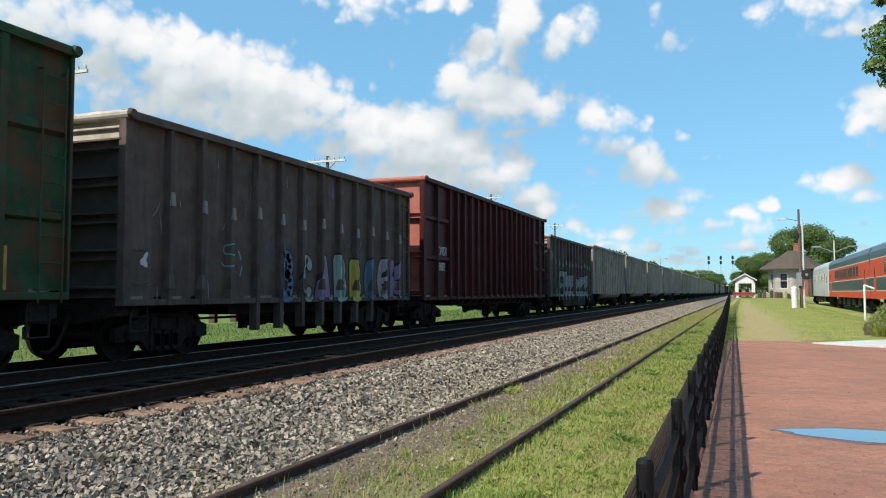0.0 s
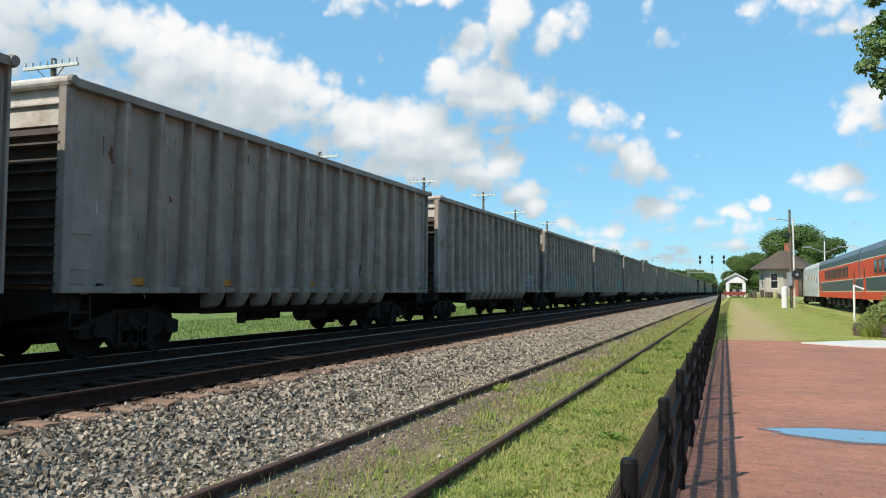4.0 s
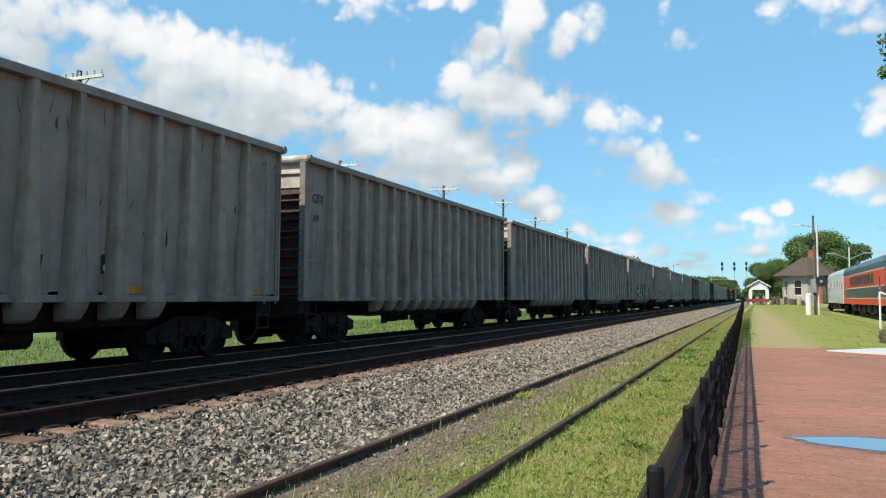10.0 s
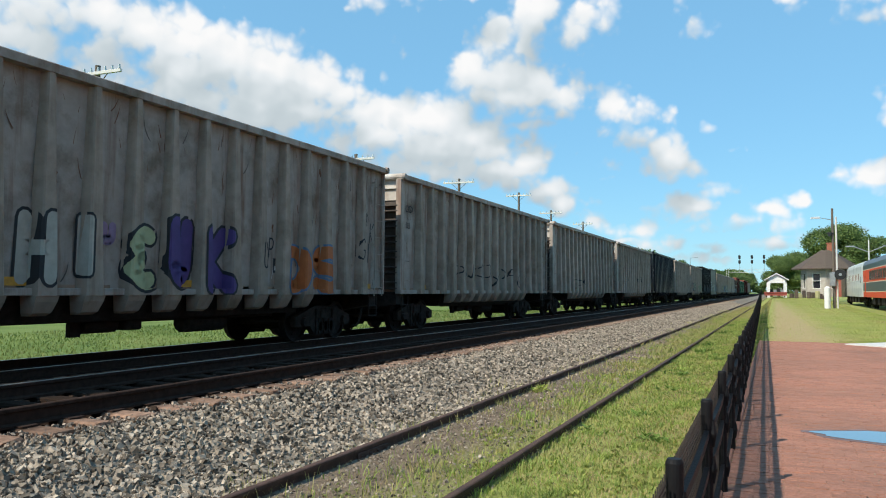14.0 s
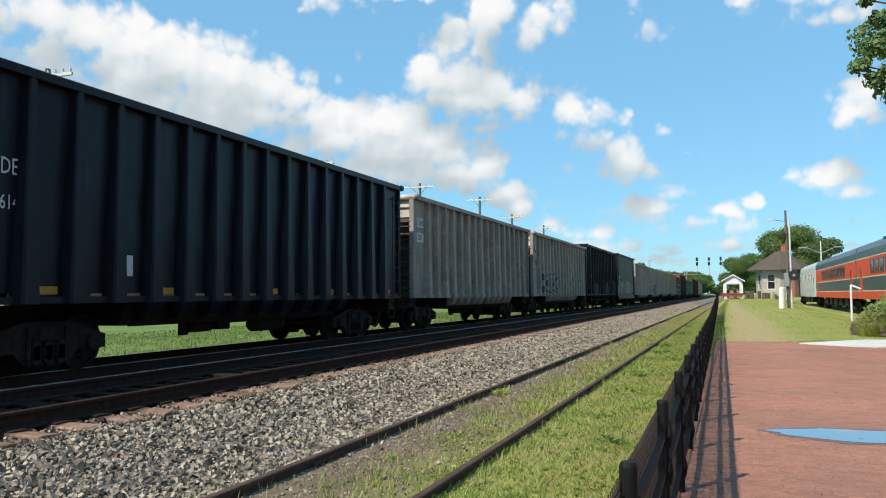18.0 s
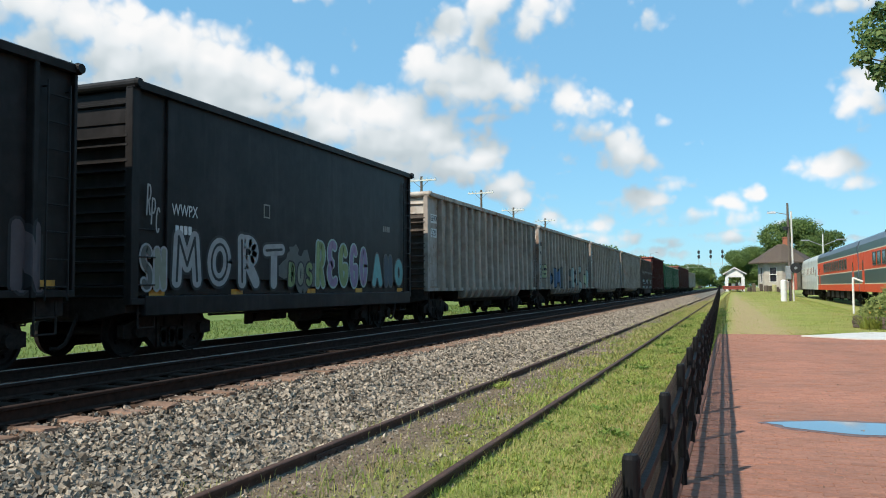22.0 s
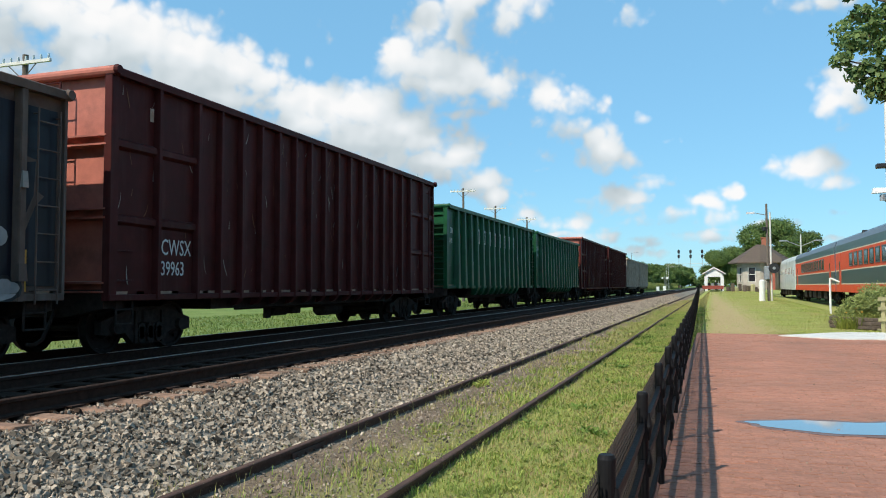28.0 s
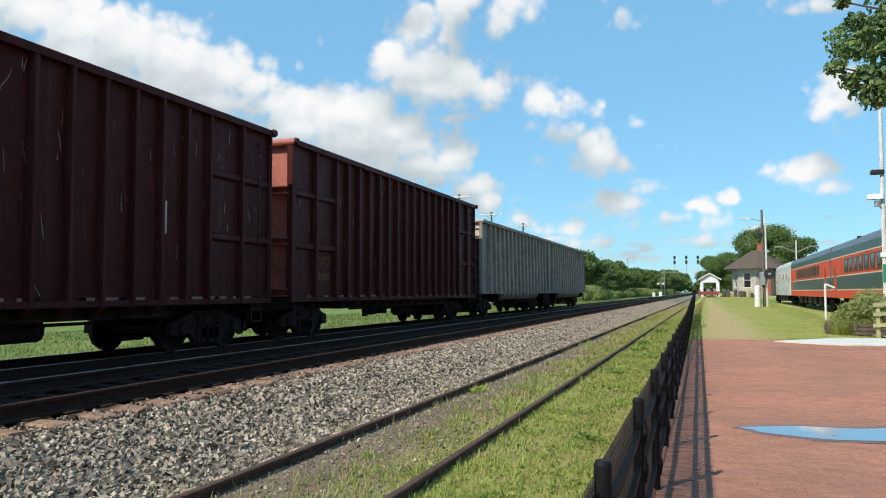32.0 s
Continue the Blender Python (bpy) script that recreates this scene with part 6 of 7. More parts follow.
        part("shingle_course", bm, M_SHINGLE, roof)
    ch = part("chimney", box(B(), cx + 0.1, cx + 0.9, cy - 0.4, cy + 0.4, zp - 1.0, zp + 0.72), M_CHIMNEY, ob, "red brick chimney")
    part("chimney_cap", box(B(), cx + 0.03, cx + 0.97, cy - 0.47, cy + 0.47, zp + 0.72, zp + 0.86, bevel=0.02), M_CHIMNEY, ch)
    wing = part("wing", box(B(), cx + 0.7, cx + 1.35, cy - 3.1, cy + 6, z0, z0 + 2.9), M_DEPOTRED, ob, "red brick wing")
    return ob


build_depot()


def build_shed():
    ob = tagged(new("shed"), "small white gabled open-ended wooden shed", "shed")
    x0, x1, y0, y1, z0 = -0.98, 1.08, 97.0, 100.5, 0.85
    zc, zr = z0 + 2.02, z0 + 2.68
    xm = (x0 + x1) / 2
    part("side_wall", box(B(), x0, x0 + 0.12, y0, y1, z0, zc), M_WHITE, ob)
    part("side_wall", box(B(), x1 - 0.12, x1, y0, y1, z0, zc), M_WHITE, ob)
    for y in (y0, y1 - 0.1):
        bm = B()
        prism(bm, [(x0, zc - 0.35), (x1, zc - 0.35), (x1, zc), (xm, zr), (x0, zc)], "y", y, y + 0.1)
        part("gable", bm, M_WHITE, ob)
        part("corner_board", box(B(), x0 - 0.03, x0 + 0.32, y - 0.02, y + 0.1, z0, zc - 0.3), M_WHITE, ob)
        part("corner_board", box(B(), x1 - 0.32, x1 + 0.03, y - 0.02, y + 0.1, z0, zc - 0.3), M_WHITE, ob)
    for s in (-1, 1):
        bm = B()
        xe = x0 - 0.25 if s < 0 else x1 + 0.25
        prism(bm, [(xm, zr + 0.02), (xe, zc - 0.06), (xe, zc + 0.06), (xm, zr + 0.14)], "y", y0 - 0.25, y1 + 0.25)
        part("roof_slope", bm, M_WHITE, ob)
    return ob


build_shed()


def build_cart():
    ob = tagged(new("baggage_cart"), "low red wooden baggage cart before the shed", "cart")
    z0 = 0.92
    part("deck", box(B(), -1.25, 1.1, 93.2, 96.2, z0 + 0.42, z0 + 0.58, bevel=0.02), M_CARTRED, ob)
    part("skirt", box(B(), -1.2, 1.05, 93.25, 93.4, z0 + 0.2, z0 + 0.42), M_CARTRED, ob)
    for x in (-1.0, 0.85):
        for y in (93.8, 95.6):
            part("wheel", rod(B(), (x - 0.05, y, z0 + 0.27), (x + 0.05, y, z0 + 0.27), 0.27, seg=14), M_TRUCK, ob)
    rnd = random.Random(4)
    for k in range(4):
        x = -0.7 + 0.4 * k
        part("machine_block", box(B(), x, x + 0.34, 97.5, 98.3, z0 + 0.05, z0 + rnd.uniform(0.8, 1.3), bevel=0.04), M_GALV if k % 2 else M_DARKMETAL, ob)
    return ob


build_cart()


def build_clutter():
    rnd = random.Random(9)
    for k in range(9):
        x, y = 1.6 + k * 0.42, 96 + rnd.uniform(-2, 3)
        bm = B()
        w = rnd.uniform(0.2, 0.5)
        h = rnd.uniform(0.4, 1.0)
        box(bm, -w / 2, w / 2, -0.25, 0.25, 0, h, bevel=0.04)
        ob = part("crate", bm, (M_TIMBER, M_BARK, M_LUMBER, M_TIMBER)[k % 4])
        ob.matrix_basis = pose(x, y, ground_z(x, y) - 0.01, 0, 0, rnd.uniform(0, 40))
        tagged(ob, "weathered platform crate beside the depot", "crate", "crates by the depot")


build_clutter()


def build_light_pole():
    ob = tagged(new("utility_pole"), "weathered wooden utility pole with lamp arm", "utility pole")
    x, y = 3.66, 60.0
    z = ground_z(x, y) - 0.05
    bm = B()
    rod(bm, (0, 0, 0), (-0.06, 0, 6.9), 0.10, 0.075, 10)
    part("shaft", bm, M_POLE, ob)
    part("conduit", rod(B(), (0.19, -0.05, 0), (0.16, -0.05, 6.3), 0.06, seg=8), M_PALEPOLE, ob, "pale painted pipe mast")
    bm = B()
    rod(bm, (-0.08, 0, 6.1), (-0.9, -0.1, 6.28), 0.025, seg=6)
    part("lamp_arm", bm, M_GALV, ob)
    part("lamp_head", box(B(), -1.42, -0.82, -0.2, 0.02, 6.2, 6.34, taper=0.04), M_GALV, ob, "gray street lamp head")
    part("transformer", rod(B(), (-0.22, -0.1, 5.0), (-0.22, -0.1, 5.25), 0.14, seg=10), M_DARKMETAL, ob)
    part("bracket", box(B(), -0.45, 0.05, -0.08, 0.0, 5.15, 5.22), M_DARKMETAL, ob)
    bell = part("signal_target", rod(B(), (0.35, -0.35, 2.35), (0.35, -0.2, 2.35), 0.36, seg=18), M_DARKMETAL, ob, "round black signal target")
    part("signal_lens", rod(B(), (0.35, -0.42, 2.35), (0.35, -0.35, 2.35), 0.1, seg=12), M_GALV, bell)
    part("signal_case", box(B(), -0.3, 0.1, -0.3, -0.05, 1.55, 2.5, bevel=0.05), M_GALV, ob)
    ob.matrix_basis = pose(x, y, z)
    wb = B()
    rod(wb, (0, 0, 0), (0, 0, 1.45), 0.2, 0.2, 14)
    rod(wb, (0, 0, 1.45), (0, 0, 1.55), 0.2, 0.08, 14)
    w = part("white_drum", wb, M_WHITE)
    w.matrix_basis = pose(3.2, 59.6, z)
    tagged(w, "white painted pipe bollard by the pole", "bollard")


build_light_pole()


def line_pole(h=10.97):
    ob = tagged(new("line_pole"), "old wooden railway line pole with crossarm and insulators", "utility pole", "line poles along the track")
    part("shaft", rod(B(), (0, 0, -1.5), (0, 0, h), 0.16, 0.11, 9), M_POLE, ob)
    arm = part("crossarm", box(B(), -1.4, 1.4, -0.2, -0.1, h - 0.42, h - 0.29, bevel=0.01), M_PALEPOLE, ob)
    for k in range(8):
        x = -1.3 + 2.6 * k / 7
        part("insulator", rod(B(), (x, -0.15, h - 0.29), (x, -0.15, h - 0.11), 0.055, 0.035, 7), M_PORCELAIN, arm)
    bm = B()
    for s in (-1, 1):
        rod(bm, (s * 0.75, -0.15, h - 0.36), (0, -0.1, h - 1.0), 0.02, seg=5)
    part("brace", bm, M_POLE, ob)
    return ob


lp = line_pole()
lp.matrix_basis = pose(-25, 23.4, -0.55)
for k, (y, dz) in enumerate(((44.6, -0.6), (62.7, 0.2), (79.8, 1.0), (92.8, 0.35), (110, 0.4))):
    copy_thing(lp, pose(-25, y, dz - 0.1, 0, 0, (k % 2) * 2))


def build_signal_bridge():
    ob = tagged(new("signal_bridge"), "distant truss signal bridge with three signal masts", "signal bridge")
    y, zb = 285.0, 8.0
    # towers and truss take a pale paint that imitates haze over the distance
    for x in (-15.2, 1.0):
        bm = B()
        for dx in (-0.5, 0.5):
            rod(bm, (x + dx, y, 0), (x + dx * 0.6, y, zb + 1.0), 0.045, seg=6)
        for k in range(8):
            rod(bm, (x - 0.5 + (k % 2), y, k * 1.0), (x + 0.5 - (k % 2), y, k * 1.0 + 1.0), 0.02, seg=5)
        part("tower", bm, M_PALEPOLE, ob)
    bm = B()
    for z in (zb, zb + 1.1):
        rod(bm, (-15.2, y, z), (1.0, y, z), 0.035, seg=6)
    for k in range(16):
        x = -15.2 + k * 16.2 / 16
        rod(bm, (x, y, zb + (k % 2) * 1.1), (x + 16.2 / 16, y, zb + 1.1 - (k % 2) * 1.1), 0.022, seg=5)
    part("truss", bm, M_PALEPOLE, ob)
    for x in (-11.3, -7.4, -3.6):
        part("mast", rod(B(), (x, y - 0.2, zb), (x, y - 0.2, zb + 6.1), 0.07, seg=6), M_GALV, ob)
        for z in (zb + 3.6, zb + 5.2):
            head = B()
            rod(head, (x, y - 0.5, z), (x, y - 0.35, z), 0.42, seg=14)
            box(head, x - 0.36, x + 0.36, y - 0.6, y - 0.5, z - 0.6, z + 0.6, bevel=0.1)
            part("signal_head", head, M_DARKMETAL, ob)
    return ob


build_signal_bridge()


def build_far_trackside():
    """Relay cases and a mast beside the line, beyond the train."""
    for x, y, h in ((-16.5, 255, 2.2), (-15.6, 274, 2.4)):
        bm = box(B(), -0.45, 0.45, -0.4, 0.4, 0, h * 0.65, bevel=0.06)
        ob = part("relay_case", bm, M_WHITE)
        ob.matrix_basis = pose(x, y, ground_z(x, y))
        tagged(ob, "white trackside relay cabinet", "cabinet")
    ob = tagged(new("crossing_mast"), "crossing signal mast with a lamp pair", "crossing signal")
    part("mast", rod(B(), (0, 0, 0), (0, 0, 5.0), 0.09, seg=7), M_GALV, ob)
    part("lamp_bar", box(B(), -1.1, 1.1, -0.1, 0.1, 4.3, 4.5), M_GALV, ob)
    for s in (-0.8, 0.8):
        part("lamp", rod(B(), (s, -0.25, 4.4), (s, -0.1, 4.4), 0.35, seg=12), M_WHITE, ob)
    ob.matrix_basis = pose(-16.0, 284, -0.2)
    ob = tagged(new("street_lamp"), "tall gray street lamp with a short arm", "street lamp")
    part("shaft", rod(B(), (0, 0, 0), (0, 0, 11.5), 0.11, 0.07, 8), M_GALV, ob)
    part("arm", rod(B(), (0, 0, 11.4), (1.6, 0, 11.7), 0.04, seg=6), M_GALV, ob)
    part("lamp_head", box(B(), 1.4, 2.1, -0.12, 0.12, 11.6, 11.75, bevel=0.03), M_GALV, ob)
    ob.matrix_basis = pose(-23, 240, -0.2)
    lamp = tagged(new("street_lamp"), "twin-armed gray street lamp behind the depot", "street lamp")
    part("shaft", rod(B(), (0, 0, 0), (0, 0, 6.9), 0.09, 0.07, 8), M_PALEPOLE, lamp)
    for s in (-1, 1):
        part("arm", rod(B(), (0, 0, 5.4), (s * 1.6, 0, 6.1), 0.045, seg=6), M_GALV, lamp)
        part("lamp_head", box(B(), s * 2.0 - 0.5, s * 2.0 + 0.5, -0.15, 0.15, 6.05, 6.2, bevel=0.04), M_GALV, lamp)
    lamp.matrix_basis = pose(10.4, 108, 1.0)


build_far_trackside()


# ---- right-hand lawn edge ----
def build_right_side():
    slab = B()
    prism(slab, [(1.80, 25.5), (3.2, 24.4), (9.0, 24.4), (9.0, 27.9), (3.9, 27.9)], "z", -0.05, 0.03)
    tagged(part("concrete_slab", slab, M_CONCRETE), "pale concrete pad at the edge of the bricks", "concrete pad", kind="structure")
    bed = tagged(new("planter"), "raised planting bed of dark stacked timbers", "planter")
    z = 0.05
    for j in range(3):
        for a in ((3.85, 30.3, 4.9, 29.0), (4.9, 29.0, 7.0, 29.4), (3.85, 30.3, 4.3, 32.5), (7.0, 29.4, 7.2, 32.5)):
            p, q = Vector((a[0], a[1], 0)), Vector((a[2], a[3], 0))
            d = (q - p).normalized()
            m = Matrix(((d.x, -d.y, 0, p.x), (d.y, d.x, 0, p.y), (0, 0, 1, z + j * 0.13), (0, 0, 0, 1)))
            part("timber", box(B(), -0.05 - 0.04 * (j % 2), (q - p).length + 0.05, -0.08, 0.08, 0, 0.125, bevel=0.015), M_TIMBER, bed, at=m)
    part("soil", prism(B(), [(4.0, 30.3), (4.95, 29.15), (6.9, 29.5), (7.1, 32.4), (4.4, 32.4)], "z", z, z + 0.3), M_BARK, bed, "dark soil")
    post = tagged(new("sign_post"), "white metal post with a bent arm", "post")
    part("shaft", rod(B(), (0, 0, -0.1), (0, 0, 1.75), 0.05, seg=8), M_WHITE, post)
    part("arm", rod(B(), (0, 0, 1.73), (0.42, 0, 1.55), 0.045, seg=8), M_WHITE, post)
    post.matrix_basis = pose(5.35, 42.5, ground_z(5.35, 42.5))
    ramp_ob = tagged(new("wooden_ramp"), "treated lumber ramp with post and rail guard", "ramp")
    for k in range(5):
        x = 5.05 + k * 1.1
        part("post", box(B(), x - 0.06, x + 0.06, 28.2, 28.32, 0, 1.05 + 0.1 * k, bevel=0.01), M_LUMBER, ramp_ob)
    for z0 in (0.35, 0.7, 1.0):
        bm = B()
        vs = [bm.verts.new(c) for c in ((4.9, 28.14, z0), (9.8, 28.14, z0 + 0.42), (9.8, 28.2, z0 + 0.42), (4.9, 28.2, z0), (4.9, 28.14, z0 + 0.12), (9.8, 28.14, z0 + 0.54), (9.8, 28.2, z0 + 0.54), (4.9, 28.2, z0 + 0.12))]
        for f in ((0, 1, 2, 3), (4, 7, 6, 5), (0, 4, 5, 1), (1, 5, 6, 2), (2, 6, 7, 3), (3, 7, 4, 0)):
            bm.faces.new([vs[i] for i in f])
        part("guard_rail", bm, M_LUMBER, ramp_ob)
    for k in range(14):
        part("deck_board", box(B(), 5.0 + k * 0.35, 5.33 + k * 0.35, 28.35, 29.0, 0.05 + 0.03 * k, 0.09 + 0.03 * k), M_LUMBER, ramp_ob)
    lamp = tagged(new("lamp_post"), "white lamp post with floodlight and speaker box", "lamp post")
    part("shaft", rod(B(), (0, 0, 0), (0, 0, 8.2), 0.085, 0.06, 10), M_PALEPOLE, lamp)
    part("floodlight", box(B(), -0.5, -0.02, -0.2, 0.1, 4.55, 4.72, taper=0.03), M_WHITE, lamp, "white floodlight head")
    part("camera_dome", rod(B(), (-0.18, -0.05, 4.3), (-0.18, -0.05, 4.5), 0.1, seg=10), M_GALV, lamp)
    part("bracket", rod(B(), (0, 0, 4.2), (-0.2, -0.05, 4.4), 0.03, seg=6), M_GALV, lamp)
    part("speaker", box(B(), -0.35, 0.05, -0.15, 0.15, 5.4, 5.55, bevel=0.02), M_DARKMETAL, lamp)
    part("collar", rod(B(), (0, 0, 2.6), (0, 0, 2.75), 0.13, seg=12), M_WHITE, lamp)
    part("collar", rod(B(), (0, 0, 0.9), (0, 0, 1.1), 0.12, seg=12), M_WHITE, lamp)
    part("sign", box(B(), -0.08, 0.5, -0.1, -0.07, 1.75, 2.35, bevel=0.01), M_SIGNGREEN, lamp, "small green sign plate")
    lamp.matrix_basis = pose(5.62, 30.0, 0.05)


build_right_side()


def build_backing():
    """Plain unseen block, added to cut sky light on the train; closes the place behind and beside the camera."""
    ob = tagged(new("station_house"), "plain unseen brick block added to cut sky light on the train", "building")
    part("wall", box(B(), 13.0, 21.0, -45, 20, -0.1, 5.2), M_DEPOTRED, ob)
    part("roof", prism(B(), [(12.2, 5.2), (17.0, 8.4), (21.8, 5.2)], "y", -46, 21), M_SHINGLE, ob)


build_backing()


# ---- plants ----
def leaf_cloud(centres, count, size, seed, flat=0.6, jitter=1.0):
    """Leaf triangles pairs scattered through the given clumps (x, y, z, r)."""
    rng = np.random.default_rng(seed)
    c = np.array(centres, float)
    pick = rng.choice(len(c), count, p=(c[:, 3] ** 2) / (c[:, 3] ** 2).sum())
    d = rng.normal(size=(count, 3))
    d /= np.linalg.norm(d, axis=1)[:, None]
    rad = c[pick, 3] * rng.uniform(0.45, 1.0, count) ** 0.5 * (1 + 0.12 * jitter * rng.normal(size=count))
    p = c[pick, :3] + d * rad[:, None] * np.array([1, 1, 0.8])
    u = rng.normal(size=(count, 3))
    u /= np.linalg.norm(u, axis=1)[:, None]
    nrm = d + 0.8 * rng.normal(size=(count, 3)) + np.array([0, 0, 0.4])
    v = np.cross(nrm, u)
    v /= np.linalg.norm(v, axis=1)[:, None]
    u = np.cross(v, nrm)
    u /= np.linalg.norm(u, axis=1)[:, None]
    s = size * rng.uniform(0.6, 1.3, count)[:, None]
    q = np.stack([p - u * s * 0.5, p + v * s * 0.32, p + u * s * 0.5, p - v * s * 0.32], 1)
    verts = q.reshape(-1, 3)
    b = np.arange(count) * 4
    tris = np.concatenate([np.stack([b, b + 1, b + 2], 1), np.stack([b, b + 2, b + 3], 1)])
    return verts, tris


def tree(name, h, spread, leaves, size, seed, material, label, trunk_r=0.22, group="", low=0.3):
    rnd = random.Random(seed)
    ob = tagged(new(name), label, "tree", group)
    bm = B()
    rod(bm, (0, 0, -0.2), (0.1, 0, h * 0.45), trunk_r, trunk_r * 0.7, 8)
    rod(bm, (0.1, 0, h * 0.45), (0.0, 0.1, h * 0.8), trunk_r * 0.7, trunk_r * 0.25, 7)
    clumps = []
    for k in range(14):
        a, f = rnd.uniform(0, 6.28), rnd.uniform(low, 1.0)
        wid = spread * (0.55 + 0.55 * math.sin(math.pi * min(1, f * 0.95)))
        r = rnd.uniform(0.35, 1.0) * wid
        tip = (r * math.cos(a), r * math.sin(a), h * (0.25 + 0.62 * f))
        rod(bm, (0.05, 0, h * (0.22 + 0.4 * f)), tip, trunk_r * 0.3, trunk_r * 0.07, 5)
        clumps.append((*tip, spread * rnd.uniform(0.28, 0.48)))
    clumps.append((0, 0, h * 0.82, spread * 0.4))
    part("trunk", bm, M_BARK, ob, "brown trunk with limbs")
    v, t = leaf_cloud(clumps, leaves, size, seed)
    part("crown", fast_soup("crown", v, t, material), None, ob, "leafy green crown")
    return ob


t_a = tree("tree", 9.0, 3.9, 7500, 0.46, 1, M_LEAF, "broadleaf tree in a dense green row", group="trees beyond the tracks", low=0.1)
t_b = tree("tree", 7.6, 3.6, 6500, 0.46, 2, M_LEAF, "broadleaf tree in a dense green row", group="trees beyond the tracks", low=0.05)
bush = tree("bush", 2.6, 2.0, 2600, 0.25, 3, M_SHRUB, "low green bush at the field's edge", 0.08, "bushes beyond the tracks", low=0.0)
bush["category"] = "bush"
rnd = random.Random(12)
first = [True, True, True]
spots = [(-24 - 4 * rnd.random(), 126 + 13 * k + rnd.uniform(-3, 3)) for k in range(46)]
for k, (x, y) in enumerate(spots):
    src = (t_a, t_b)[k % 2]
    m = pose(x - (2 if k < 2 else 0), y, -0.25, 0, 0, rnd.uniform(0, 360)) @ Matrix.Scale(rnd.uniform(0.85, 1.12) * (1.12 if k < 10 else 1.0 + 0.035 * (k - 10)), 4)
    if first[k % 2]:
        src.matrix_basis = m
        first[k % 2] = False
    else:
        ob = copy_thing(src, Matrix())
        ob.matrix_basis = m
for k in range(36):
    x, y = -19.5 - 2.5 * rnd.random(), 112 + 9.5 * k + rnd.uniform(-3, 3)
    m = pose(x, y, -0.25, 0, 0, rnd.uniform(0, 360)) @ Matrix.Scale(rnd.uniform(0.6, 1.15), 4)
    ob = bush if first[2] else copy_thing(bush, Matrix())
    first[2] = False
    ob.matrix_basis = m
big = tree("tree", 10.8, 5.3, 52000, 0.30, 5, M_LEAF, "large spreading shade tree behind the depot", 0.4, low=0.15)
big.matrix_basis = pose(9.3, 133, 1.0)
for (x, y, sc, rz) in ((1.0, 128, 0.55, 40), (4.2, 146, 0.66, 150)):
    ob = copy_thing(big, Matrix())
    ob.matrix_basis = pose(x, y, 0.9, 0, 0, rz) @ Matrix.Scale(sc, 4)


def far_woods():
    rng = np.random.default_rng(8)
    vs, ts, n = [], [], 0
    for x, y, w in [(-55 + 6 * k, 640 + 12 * (k % 3), 5.5) for k in range(9)] + [(6 + 7 * k, 600, 6.0) for k in range(8)] + [(-60 - 22 * k, 420 + 10 * (k % 2), 9.0) for k in range(24)]:
        cl = [(x + rng.uniform(-w, w), y + rng.uniform(-3, 3), rng.uniform(2, 8.5), rng.uniform(2.2, 3.6)) for _ in range(6)]
        v, t = leaf_cloud(cl, 800, 1.5, int(abs(x * 7 + y)))
        vs.append(v)
        ts.append(t + n)
        n += len(v)
    ob = new("far_woods", fast_soup("far_woods", np.concatenate(vs), np.concatenate(ts), M_LEAF))
    tagged(ob, "far line of green woods at the horizon", "woods", kind="stuff")


far_woods()


def near_tree():
    """The maple that stands beside the platform; its lowest limbs reach into view."""
    rnd = random.Random(21)
    ob = tagged(new("maple_tree"), "leafy maple tree with limbs over the platform", "tree")
    bx, by = 6.5, 19.5
    bm = B()
    rod(bm, (bx, by, -0.1), (bx + 0.1, by, 4.2), 0.26, 0.2, 12)
    rod(bm, (bx + 0.1, by, 4.2), (bx, by + 0.2, 10.0), 0.2, 0.06, 10)
    clumps = []
    for k in range(30):
        a = rnd.uniform(0, 6.28)
        z = rnd.uniform(5.4, 10.5)
        r = rnd.uniform(1.2, 3.4) * (1 - 0.5 * abs(z - 7.2) / 4)
        tip = (bx + r * math.cos(a), by + r * math.sin(a), z)
        rod(bm, (bx + 0.05, by, z - 1.6), tip, 0.07, 0.02, 6)
        clumps.append((*tip, rnd.uniform(0.45, 0.8)))
    for x, y, z, r in ((3.05, 19.4, 6.5, 0.30), (3.35, 19.6, 6.95, 0.36), (3.25, 19.4, 6.15, 0.26), (3.65, 19.5, 6.35, 0.36), (3.9, 19.6, 5.95, 0.34), (4.0, 19.4, 6.7, 0.45), (3.5, 19.7, 7.6, 0.3), (3.9, 19.5, 7.35, 0.45),
                       (4.3, 19.5, 6.2, 0.45), (4.5, 19.6, 7.0, 0.5), (3.2, 19.5, 8.0, 0.22), (4.35, 19.4, 5.5, 0.3)):
        rod(bm, (bx, by, z - 1.2), (x - 0.25, y, z), 0.06, 0.015, 6)
        clumps.append((x - 0.25, y, z, r * 0.8))
    part("trunk", bm, M_BARK, ob, "gray-brown trunk and limbs")
    v, t = leaf_cloud(clumps, 24000, 0.16, 22)
    part("crown", fast_soup("crown", v, t, M_LEAF_NEAR), None, ob, "green maple leaves")


near_tree()


